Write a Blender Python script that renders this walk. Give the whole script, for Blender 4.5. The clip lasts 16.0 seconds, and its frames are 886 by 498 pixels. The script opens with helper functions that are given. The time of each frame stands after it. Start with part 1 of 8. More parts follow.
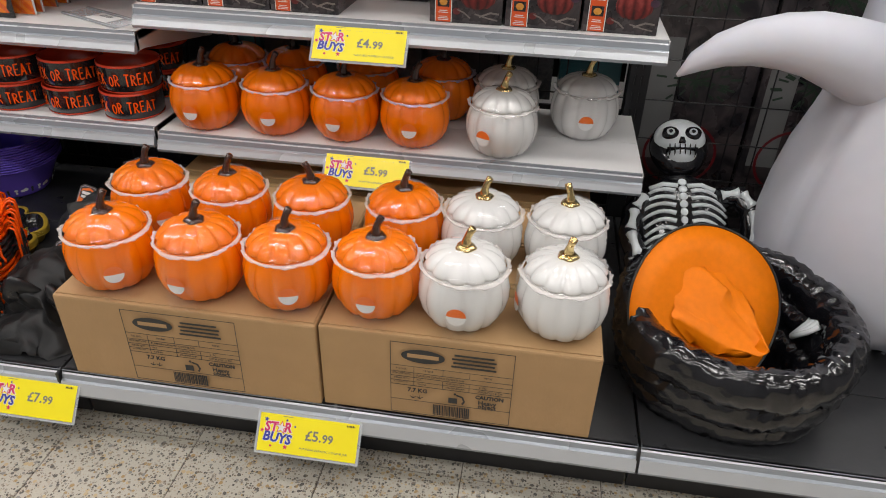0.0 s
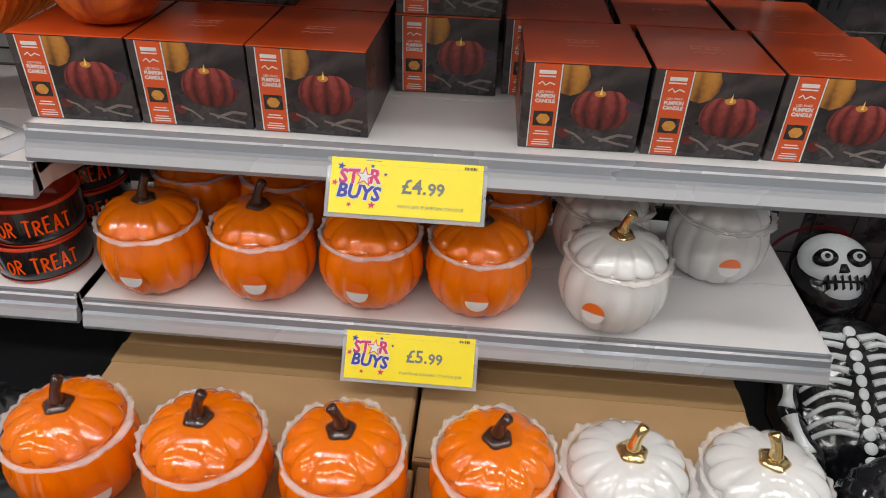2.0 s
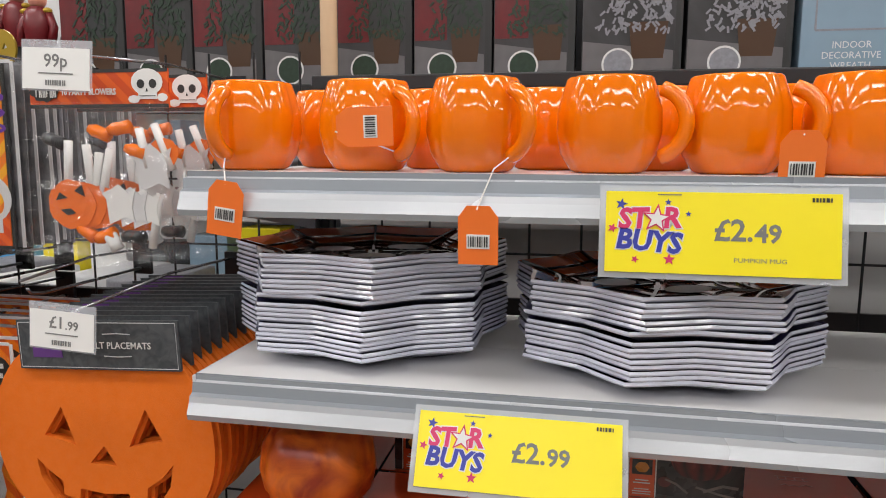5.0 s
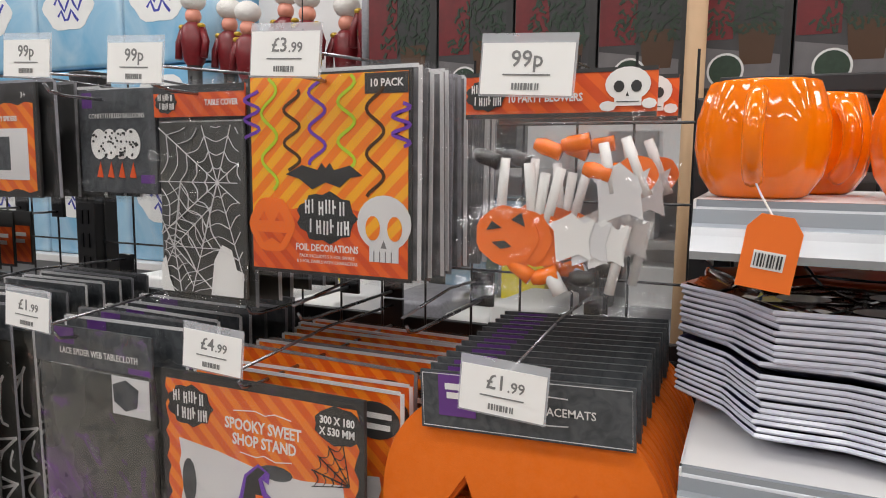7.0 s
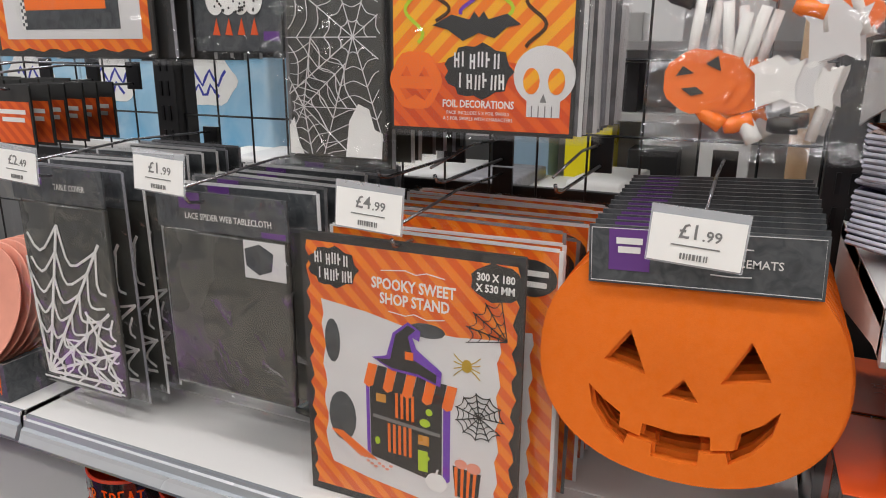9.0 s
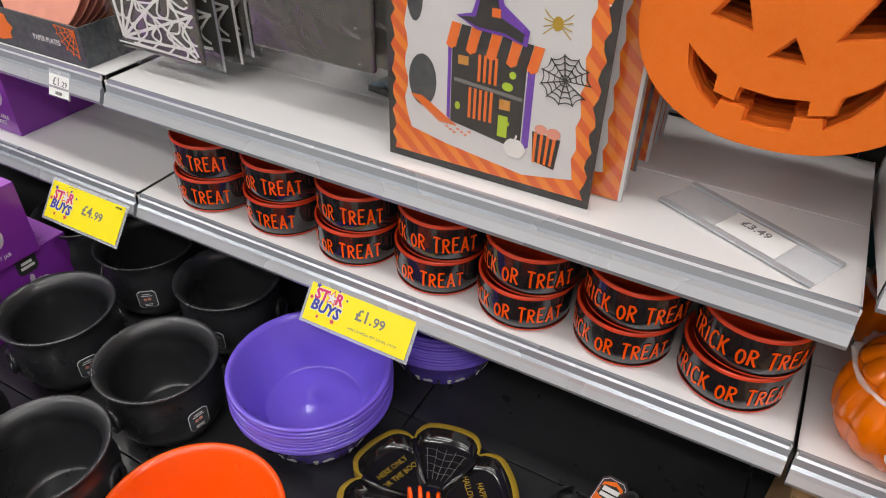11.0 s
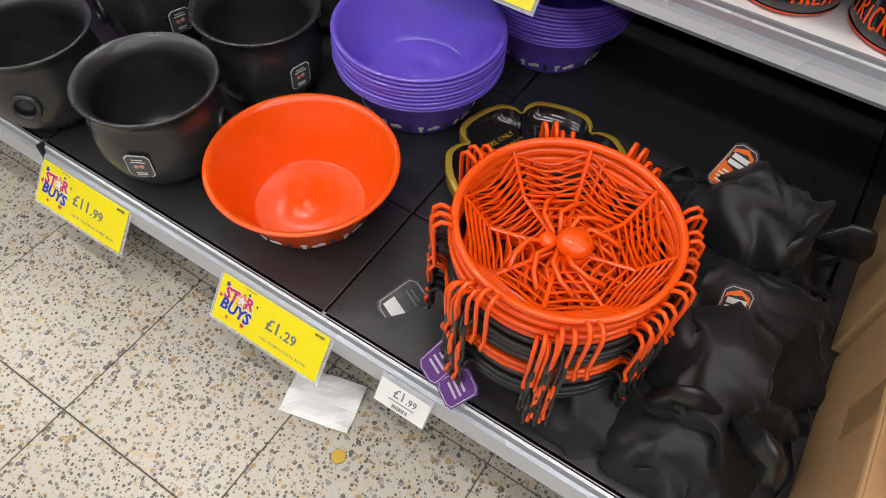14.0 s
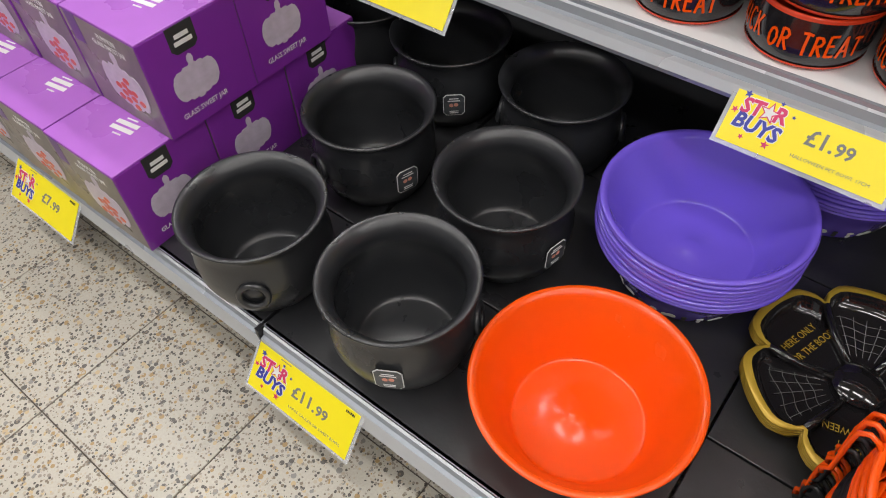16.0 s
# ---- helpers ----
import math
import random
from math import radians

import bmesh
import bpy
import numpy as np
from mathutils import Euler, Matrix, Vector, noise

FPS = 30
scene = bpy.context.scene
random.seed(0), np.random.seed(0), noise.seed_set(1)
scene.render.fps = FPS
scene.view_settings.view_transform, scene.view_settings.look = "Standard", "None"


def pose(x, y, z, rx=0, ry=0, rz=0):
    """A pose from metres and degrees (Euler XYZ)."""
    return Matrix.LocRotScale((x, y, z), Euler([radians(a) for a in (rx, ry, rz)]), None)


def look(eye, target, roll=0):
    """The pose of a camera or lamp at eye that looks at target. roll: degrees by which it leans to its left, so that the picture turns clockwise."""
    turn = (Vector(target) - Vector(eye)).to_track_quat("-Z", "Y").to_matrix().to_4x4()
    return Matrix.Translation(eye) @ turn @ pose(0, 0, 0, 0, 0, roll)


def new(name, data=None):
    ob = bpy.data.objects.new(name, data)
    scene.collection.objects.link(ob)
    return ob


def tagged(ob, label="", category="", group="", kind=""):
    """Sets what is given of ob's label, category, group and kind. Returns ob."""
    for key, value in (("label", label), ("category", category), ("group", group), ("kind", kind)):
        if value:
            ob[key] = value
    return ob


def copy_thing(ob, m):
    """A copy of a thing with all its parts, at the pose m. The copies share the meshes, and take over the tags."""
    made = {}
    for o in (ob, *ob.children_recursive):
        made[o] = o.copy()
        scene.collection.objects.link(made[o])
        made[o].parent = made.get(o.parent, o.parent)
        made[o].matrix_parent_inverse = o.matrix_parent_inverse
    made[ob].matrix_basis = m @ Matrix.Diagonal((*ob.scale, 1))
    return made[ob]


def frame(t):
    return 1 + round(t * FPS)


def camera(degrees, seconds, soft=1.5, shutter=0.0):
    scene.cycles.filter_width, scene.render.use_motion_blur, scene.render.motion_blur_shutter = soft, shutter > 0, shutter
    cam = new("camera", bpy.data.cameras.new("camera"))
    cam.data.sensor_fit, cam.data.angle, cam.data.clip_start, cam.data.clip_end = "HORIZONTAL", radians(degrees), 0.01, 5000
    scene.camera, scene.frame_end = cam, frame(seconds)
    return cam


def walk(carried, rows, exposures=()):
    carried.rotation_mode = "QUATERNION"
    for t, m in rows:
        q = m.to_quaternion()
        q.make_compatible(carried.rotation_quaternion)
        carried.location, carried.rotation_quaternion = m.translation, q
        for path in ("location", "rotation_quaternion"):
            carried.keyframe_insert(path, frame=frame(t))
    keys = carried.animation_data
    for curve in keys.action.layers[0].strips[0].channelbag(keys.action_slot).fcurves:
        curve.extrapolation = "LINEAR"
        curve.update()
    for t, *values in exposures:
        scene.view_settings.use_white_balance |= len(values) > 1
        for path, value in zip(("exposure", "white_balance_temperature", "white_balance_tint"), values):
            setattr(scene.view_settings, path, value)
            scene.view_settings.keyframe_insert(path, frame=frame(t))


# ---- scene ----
cam = camera(65.1, 16.0, soft=1.0)
PATH = [
    (0, (0.978, -1.007, 1.236), (0.75, 0.671, 0.172), 1.9),
    (0.5, (0.857, -0.858, 1.227), (0.663, 0.783, 0.1), 1.7),
    (1, (0.784, -0.646, 1.246), (0.62, 0.98, 0.094), 2.0),
    (1.5, (0.744, -0.45, 1.245), (0.611, 1.184, 0.099), 2.3),
    (2, (0.671, -0.313, 1.261), (0.564, 1.339, 0.139), 2.0),
    (2.5, (0.574, -0.207, 1.275), (0.492, 1.492, 0.223), 1.3),
    (3, (0.541, -0.162, 1.294), (0.461, 1.61, 0.369), 0.8),
    (3.2, (0.541, -0.151, 1.309), (0.467, 1.659, 0.462), 0.8),
    (5.3, (0.396, -0.178, 1.432), (-0.028, 1.762, 1.199), 0.5),
    (5.5, (0.345, -0.198, 1.432), (-0.106, 1.738, 1.211), 0.7),
    (6, (0.254, -0.183, 1.44), (-0.37, 1.701, 1.198), 0.8),
    (6.5, (0.136, -0.131, 1.449), (-0.596, 1.712, 1.186), 0.3),
    (7, (0.05, -0.077, 1.435), (-0.755, 1.738, 1.192), 0.6),
    (7.5, (-0.026, -0.081, 1.435), (-0.854, 1.719, 1.167), 0.3),
    (8, (-0.093, -0.13, 1.437), (-0.906, 1.665, 1.095), 0.1),
    (8.2, (-0.104, -0.147, 1.428), (-0.897, 1.655, 1.068), -0.2),
    (10.3, (-0.141, -0.139, 1.341), (-0.907, 1.407, 0.329), 1.3),
    (10.5, (-0.147, -0.148, 1.332), (-0.902, 1.358, 0.255), 1.4),
    (11, (-0.151, -0.193, 1.29), (-0.895, 1.222, 0.087), 1.5),
    (11.5, (-0.157, -0.236, 1.24), (-0.875, 1.096, -0.068), 1.8),
    (12, (-0.163, -0.27, 1.191), (-0.845, 0.991, -0.203), 2.2),
    (12.5, (-0.162, -0.313, 1.143), (-0.801, 0.905, -0.31), 3.2),
    (13, (-0.171, -0.321, 1.124), (-0.773, 0.823, -0.403), 3.9),
    (13.5, (-0.192, -0.341, 1.095), (-0.768, 0.749, -0.48), 4.7),
    (14, (-0.216, -0.365, 1.072), (-0.806, 0.67, -0.534), 4.1),
    (14.5, (-0.278, -0.363, 1.09), (-0.928, 0.626, -0.522), 2.1),
    (15, (-0.403, -0.311, 1.083), (-1.141, 0.645, -0.511), -0.3),
    (15.5, (-0.522, -0.268, 1.067), (-1.322, 0.665, -0.511), -2.0),
    (16, (-0.632, -0.272, 1.073), (-1.462, 0.70, -0.465), -3.2),
]
walk(cam, [(t, look(eye, target, roll)) for t, eye, target, roll in PATH], exposures=((0.0, -0.2), (2.0, -0.2), (3.0, -0.08), (5.5, -0.2), (7.0, -0.2), (8.0, -0.12), (10.5, 0.06), (11.5, 0.08), (13.0, -0.05), (16.0, -0.05)))

# ---- light of the shop: rows of ceiling fittings ----
world = bpy.data.worlds.new("shop_air")
world.use_nodes = True
world.node_tree.nodes["Background"].inputs[0].default_value = (0.9, 0.95, 1.0, 1)
world.node_tree.nodes["Background"].inputs[1].default_value = 0.02
scene.world = world
LIGHT_WATTS = 13.5
LIGHT_ROWS = (-2.75, -1.4, -0.05, 1.3, 2.8)
LIGHT_COLS = (-3.45, -1.75, -0.05, 1.65, 3.35)
CEILING_Z = 3.0


# ---- materials ----
def M(name, col, rough=0.5, metal=0.0, var=0.07, scale=25.0, bump=0.0, bscale=150.0, coat=0.0, emit=0.0, alpha=1.0, sheen=0.0, spec=0.5, detail=3.0, sub=0.0, trans=0.0, ridge=False):
    m = bpy.data.materials.new(name)
    m.use_nodes = True
    nt = m.node_tree
    b = nt.nodes["Principled BSDF"]
    tc = nt.nodes.new("ShaderNodeTexCoord")
    n1 = nt.nodes.new("ShaderNodeTexNoise")
    n1.inputs["Scale"].default_value = scale
    n1.inputs["Detail"].default_value = detail
    nt.links.new(tc.outputs["Object"], n1.inputs["Vector"])
    mix = nt.nodes.new("ShaderNodeMix")
    mix.data_type = "RGBA"
    mix.inputs[6].default_value = (*[max(0, c * (1 - var)) for c in col], 1)
    mix.inputs[7].default_value = (*[min(1, c * (1 + var)) for c in col], 1)
    nt.links.new(n1.outputs["Fac"], mix.inputs[0])
    nt.links.new(mix.outputs[2], b.inputs["Base Color"])
    n2 = nt.nodes.new("ShaderNodeTexNoise")
    n2.inputs["Scale"].default_value = scale * 0.22 + 1
    n2.inputs["Detail"].default_value = 5
    nt.links.new(tc.outputs["Object"], n2.inputs["Vector"])
    mr = nt.nodes.new("ShaderNodeMapRange")
    mr.inputs[1].default_value, mr.inputs[2].default_value = 0.3, 0.7
    mr.inputs[3].default_value, mr.inputs[4].default_value = max(0.02, rough * 0.8), min(1, rough * 1.25)
    nt.links.new(n2.outputs["Fac"], mr.inputs[0])
    nt.links.new(mr.outputs[0], b.inputs["Roughness"])
    b.inputs["Metallic"].default_value = metal
    b.inputs["Specular IOR Level"].default_value = spec
    b.inputs["Coat Weight"].default_value = coat
    b.inputs["Coat Roughness"].default_value = 0.04
    b.inputs["Alpha"].default_value = alpha
    b.inputs["Sheen Weight"].default_value = sheen
    b.inputs["Subsurface Weight"].default_value = sub
    b.inputs["Subsurface Radius"].default_value = (0.02, 0.012, 0.006)
    b.inputs["Transmission Weight"].default_value = trans
    if emit:
        b.inputs["Emission Color"].default_value = (*col, 1)
        b.inputs["Emission Strength"].default_value = emit
    if bump:
        n3 = nt.nodes.new("ShaderNodeTexNoise")
        n3.inputs["Scale"].default_value = bscale
        n3.inputs["Detail"].default_value = 4
        if ridge:
            n3.noise_type = "RIDGED_MULTIFRACTAL"
            n3.inputs["Detail"].default_value = 2
        nt.links.new(tc.outputs["Object"], n3.inputs["Vector"])
        bp = nt.nodes.new("ShaderNodeBump")
        bp.inputs["Strength"].default_value = bump
        bp.inputs["Distance"].default_value = 0.004 if bscale > 60 else 0.01
        nt.links.new(n3.outputs["Fac"], bp.inputs["Height"])
        nt.links.new(bp.outputs[0], b.inputs["Normal"])
    return m


def terrazzo():
    m = bpy.data.materials.new("terrazzo")
    m.use_nodes = True
    nt = m.node_tree
    b = nt.nodes["Principled BSDF"]
    geo = nt.nodes.new("ShaderNodeNewGeometry")
    last = nt.nodes.new("ShaderNodeTexNoise")
    last.inputs["Scale"].default_value = 260
    nt.links.new(geo.outputs["Position"], last.inputs["Vector"])
    base = nt.nodes.new("ShaderNodeMix")
    base.data_type = "RGBA"
    base.inputs[6].default_value = (0.41, 0.38, 0.32, 1)
    base.inputs[7].default_value = (0.54, 0.505, 0.435, 1)
    nt.links.new(last.outputs["Fac"], base.inputs[0])
    cur = base.outputs[2]
    for sc, thr, cols in ((98, 0.36, ((0.11, 0.10, 0.09), (0.36, 0.24, 0.11), (0.24, 0.23, 0.215), (0.50, 0.38, 0.22))), (190, 0.42, ((0.09, 0.08, 0.07), (0.28, 0.24, 0.2), (0.44, 0.38, 0.3), (0.2, 0.16, 0.12)))):
        v = nt.nodes.new("ShaderNodeTexVoronoi")
        v.inputs["Scale"].default_value = sc
        nt.links.new(geo.outputs["Position"], v.inputs["Vector"])
        sep = nt.nodes.new("ShaderNodeSeparateColor")
        nt.links.new(v.outputs["Color"], sep.inputs[0])
        mul = nt.nodes.new("ShaderNodeMath")
        mul.operation = "MULTIPLY"
        mul.inputs[1].default_value = thr * 1.5
        nt.links.new(sep.outputs[0], mul.inputs[0])
        lt = nt.nodes.new("ShaderNodeMath")
        lt.operation = "LESS_THAN"
        nt.links.new(v.outputs["Distance"], lt.inputs[0])
        nt.links.new(mul.outputs[0], lt.inputs[1])
        ramp = nt.nodes.new("ShaderNodeValToRGB")
        ramp.color_ramp.interpolation = "CONSTANT"
        for i, c in enumerate(cols):
            e = ramp.color_ramp.elements[i] if i < 2 else ramp.color_ramp.elements.new(0.25 * i)
            e.position, e.color = 0.25 * i, (*c, 1)
        nt.links.new(sep.outputs[1], ramp.inputs[0])
        mx = nt.nodes.new("ShaderNodeMix")
        mx.data_type = "RGBA"
        nt.links.new(lt.outputs[0], mx.inputs[0])
        nt.links.new(cur, mx.inputs[6])
        nt.links.new(ramp.outputs[0], mx.inputs[7])
        cur = mx.outputs[2]
    oi = nt.nodes.new("ShaderNodeObjectInfo")
    mr = nt.nodes.new("ShaderNodeMapRange")
    mr.inputs[3].default_value, mr.inputs[4].default_value = 0.92, 1.0
    nt.links.new(oi.outputs["Random"], mr.inputs[0])
    hsv = nt.nodes.new("ShaderNodeHueSaturation")
    nt.links.new(mr.outputs[0], hsv.inputs["Value"])
    nt.links.new(cur, hsv.inputs["Color"])
    nt.links.new(hsv.outputs[0], b.inputs["Base Color"])
    big = nt.nodes.new("ShaderNodeTexNoise")
    big.inputs["Scale"].default_value = 6
    nt.links.new(geo.outputs["Position"], big.inputs["Vector"])
    r2 = nt.nodes.new("ShaderNodeMapRange")
    r2.inputs[3].default_value, r2.inputs[4].default_value = 0.2, 0.42
    nt.links.new(big.outputs["Fac"], r2.inputs[0])
    nt.links.new(r2.outputs[0], b.inputs["Roughness"])
    return m


def marbled(name, a, c, rough=0.3, scale=6.0, sub=0.0, lo=0.35, hi=0.65):
    m = M(name, a, rough, sub=sub)
    nt = m.node_tree
    b = nt.nodes["Principled BSDF"]
    tc = nt.nodes.new("ShaderNodeTexCoord")
    n = nt.nodes.new("ShaderNodeTexNoise")
    n.inputs["Scale"].default_value, n.inputs["Detail"].default_value, n.inputs["Distortion"].default_value = scale, 6, 1.2
    nt.links.new(tc.outputs["Object"], n.inputs["Vector"])
    r = nt.nodes.new("ShaderNodeValToRGB")
    r.color_ramp.elements[0].position, r.color_ramp.elements[0].color = lo, (*a, 1)
    r.color_ramp.elements[1].position, r.color_ramp.elements[1].color = hi, (*c, 1)
    nt.links.new(n.outputs["Fac"], r.inputs[0])
    nt.links.new(r.outputs[0], b.inputs["Base Color"])
    return m


def film(name, base=0.03, bump=0.6, bscale=26.0):
    """Clear wrapper: see-through, with a gloss that grows towards the edge."""
    m = bpy.data.materials.new(name)
    m.use_nodes = True
    nt = m.node_tree
    nt.nodes.remove(nt.nodes["Principled BSDF"])
    tc = nt.nodes.new("ShaderNodeTexCoord")
    n = nt.nodes.new("ShaderNodeTexNoise")
    n.inputs["Scale"].default_value, n.inputs["Detail"].default_value, n.inputs["Distortion"].default_value = bscale, 1.5, 0.8
    n.noise_type = "RIDGED_MULTIFRACTAL"
    bp = nt.nodes.new("ShaderNodeBump")
    bp.inputs["Strength"].default_value, bp.inputs["Distance"].default_value = bump, 0.018
    gl = nt.nodes.new("ShaderNodeBsdfGlossy")
    gl.inputs["Roughness"].default_value = 0.05
    gl.inputs["Color"].default_value = (0.95, 0.96, 1, 1)
    tr = nt.nodes.new("ShaderNodeBsdfTransparent")
    fr = nt.nodes.new("ShaderNodeFresnel")
    fr.inputs["IOR"].default_value = 1.42
    ad = nt.nodes.new("ShaderNodeMath")
    ad.operation = "ADD"
    ad.use_clamp = True
    ad.inputs[1].default_value = base
    mx = nt.nodes.new("ShaderNodeMixShader")
    nt.links.new(tc.outputs["Object"], n.inputs["Vector"])
    nt.links.new(n.outputs["Fac"], bp.inputs["Height"])
    nt.links.new(bp.outputs[0], gl.inputs["Normal"])
    nt.links.new(bp.outputs[0], fr.inputs["Normal"])
    nt.links.new(fr.outputs[0], ad.inputs[0])
    cap = nt.nodes.new("ShaderNodeMath")
    cap.operation = "MINIMUM"
    cap.inputs[1].default_value = 0.16
    nt.links.new(ad.outputs[0], cap.inputs[0])
    nt.links.new(cap.outputs[0], mx.inputs[0])
    nt.links.new(tr.outputs[0], mx.inputs[1])
    nt.links.new(gl.outputs[0], mx.inputs[2])
    nt.links.new(mx.outputs[0], nt.nodes["Material Output"].inputs[0])
    return m


def stripes(name, a, c, scale=9.0, turn=0.8):
    """Printed card with slanting soft-edged bands."""
    m = M(name, a, 0.35)
    nt = m.node_tree
    b = nt.nodes["Principled BSDF"]
    tc = nt.nodes.new("ShaderNodeTexCoord")
    mp = nt.nodes.new("ShaderNodeMapping")
    mp.inputs["Rotation"].default_value = (0, turn, 0)
    w = nt.nodes.new("ShaderNodeTexWave")
    w.bands_direction = "X"
    w.inputs["Scale"].default_value = scale
    w.inputs["Distortion"].default_value = 0.4
    r = nt.nodes.new("ShaderNodeValToRGB")
    r.color_ramp.elements[0].position, r.color_ramp.elements[0].color = 0.45, (*a, 1)
    r.color_ramp.elements[1].position, r.color_ramp.elements[1].color = 0.55, (*c, 1)
    nt.links.new(tc.outputs["Object"], mp.inputs[0])
    nt.links.new(mp.outputs[0], w.inputs["Vector"])
    nt.links.new(w.outputs["Fac"], r.inputs[0])
    nt.links.new(r.outputs[0], b.inputs["Base Color"])
    b.inputs["Coat Weight"].default_value = 0.5
    return m


FLOOR = terrazzo()
GROUT = M("grout", (0.12, 0.10, 0.085), 0.8)
PAINT = M("wall_paint", (0.26, 0.26, 0.27), 0.7, scale=3)
CEIL = M("ceiling_tile", (0.62, 0.62, 0.62), 0.8, bump=0.2)
WHITE = M("white_steel", (0.70, 0.69, 0.69), 0.38, var=0.03, scale=4)
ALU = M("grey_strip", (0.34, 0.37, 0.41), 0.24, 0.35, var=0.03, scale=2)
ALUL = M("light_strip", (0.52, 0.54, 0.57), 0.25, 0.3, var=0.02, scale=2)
BLACK = M("black_steel", (0.014, 0.014, 0.016), 0.42)
DECK = M("black_deck", (0.026, 0.0265, 0.029), 0.33, var=0.2, scale=60, bump=0.06, spec=0.75)
WIRE = M("black_wire", (0.012, 0.012, 0.014), 0.35, 0.2)
CHROME = M("hook_steel", (0.32, 0.32, 0.34), 0.25, 0.9)
YEL = M("yellow_card", (0.90, 0.76, 0.012), 0.30, var=0.02)
CLEAR = M("clear_plastic", (0.8, 0.83, 0.88), 0.08, alpha=0.3)
PINK = M("pink_print", (0.62, 0.03, 0.13), 0.4)
BLUE = M("blue_print", (0.035, 0.045, 0.33), 0.4)
INK = M("ink", (0.03, 0.03, 0.03), 0.5)
GREYINK = M("grey_ink", (0.18, 0.18, 0.18), 0.5)
PAPER = M("white_card", (0.80, 0.80, 0.79), 0.45, var=0.02)
CARD = M("cardboard", (0.43, 0.265, 0.125), 0.72, var=0.09, scale=14, bump=0.15, bscale=60)
TAPE = M("parcel_tape", (0.50, 0.32, 0.15), 0.2, alpha=0.55)
OJAR = M("orange_glaze", (0.87, 0.185, 0.001), 0.06, var=0.04, scale=8, spec=0.55, coat=0.15)
WJAR = M("white_glaze", (0.70, 0.695, 0.685), 0.06, var=0.02, scale=8, spec=0.8)
STEMB = M("brown_glaze", (0.045, 0.018, 0.012), 0.12, coat=0.5)
GOLD = M("gold_glaze", (0.72, 0.55, 0.26), 0.12, 1.0)
WRAP = M("foam_wrap", (0.9, 0.85, 0.82), 0.4, alpha=0.34, bump=0.4, bscale=300)
OPRINT = M("orange_print", (0.83, 0.17, 0.02), 0.4)
ORED = M("orange_red_card", (0.66, 0.085, 0.014), 0.33, coat=0.3)
CBDARK = marbled("dark_photo", (0.012, 0.011, 0.014), (0.075, 0.06, 0.062), 0.28, 14)
MAROON2 = M("dark_maroon_print", (0.10, 0.012, 0.012), 0.3, var=0.3, scale=60)
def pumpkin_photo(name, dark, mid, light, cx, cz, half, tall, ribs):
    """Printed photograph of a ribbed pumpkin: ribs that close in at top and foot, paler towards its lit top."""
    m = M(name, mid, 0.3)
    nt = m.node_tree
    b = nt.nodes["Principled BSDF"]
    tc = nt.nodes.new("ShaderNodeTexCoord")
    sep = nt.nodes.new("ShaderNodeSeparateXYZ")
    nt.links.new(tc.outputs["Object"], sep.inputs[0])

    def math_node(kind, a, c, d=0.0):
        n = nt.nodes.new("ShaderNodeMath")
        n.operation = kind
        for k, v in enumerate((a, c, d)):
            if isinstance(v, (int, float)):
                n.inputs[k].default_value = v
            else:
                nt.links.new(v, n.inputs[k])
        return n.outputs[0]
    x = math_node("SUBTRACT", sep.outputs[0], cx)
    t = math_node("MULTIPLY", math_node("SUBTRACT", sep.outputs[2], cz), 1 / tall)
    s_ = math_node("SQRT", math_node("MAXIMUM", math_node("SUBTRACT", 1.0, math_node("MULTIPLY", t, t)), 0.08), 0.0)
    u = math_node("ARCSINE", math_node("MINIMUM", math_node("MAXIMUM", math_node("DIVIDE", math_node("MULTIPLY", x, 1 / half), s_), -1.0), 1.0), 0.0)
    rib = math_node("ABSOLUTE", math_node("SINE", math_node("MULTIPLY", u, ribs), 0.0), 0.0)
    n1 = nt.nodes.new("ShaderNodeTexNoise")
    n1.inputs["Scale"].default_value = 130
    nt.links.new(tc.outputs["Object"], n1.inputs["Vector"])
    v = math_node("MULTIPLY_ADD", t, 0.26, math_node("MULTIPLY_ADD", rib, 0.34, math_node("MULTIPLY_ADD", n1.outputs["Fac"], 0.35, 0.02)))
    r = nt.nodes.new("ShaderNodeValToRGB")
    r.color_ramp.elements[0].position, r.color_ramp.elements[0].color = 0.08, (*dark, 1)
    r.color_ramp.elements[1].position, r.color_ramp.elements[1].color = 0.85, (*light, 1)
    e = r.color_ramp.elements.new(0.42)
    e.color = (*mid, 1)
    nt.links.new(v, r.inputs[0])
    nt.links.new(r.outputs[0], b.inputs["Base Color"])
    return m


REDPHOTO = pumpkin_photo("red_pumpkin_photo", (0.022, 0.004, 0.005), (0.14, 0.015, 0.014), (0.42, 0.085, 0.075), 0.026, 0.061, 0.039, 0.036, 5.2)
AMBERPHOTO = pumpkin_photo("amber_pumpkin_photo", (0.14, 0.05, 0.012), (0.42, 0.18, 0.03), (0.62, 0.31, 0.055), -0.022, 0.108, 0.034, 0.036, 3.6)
MAROON = M("maroon_print", (0.22, 0.022, 0.02), 0.3, var=0.35, scale=60)
YPUMP = M("amber_print", (0.60, 0.27, 0.045), 0.3, var=0.25, scale=40)
WAXLIT = M("flame_print_ink", (0.95, 0.62, 0.20), 0.35)
PLUM = M("plum_print", (0.05, 0.025, 0.045), 0.3, var=0.3, scale=60)
FLAME = M("flame_glow", (1.0, 0.45, 0.08), 0.4, emit=3.0)
WAX = marbled("orange_wax", (0.74, 0.17, 0.016), (0.30, 0.03, 0.008), 0.33, 17, sub=0.05)
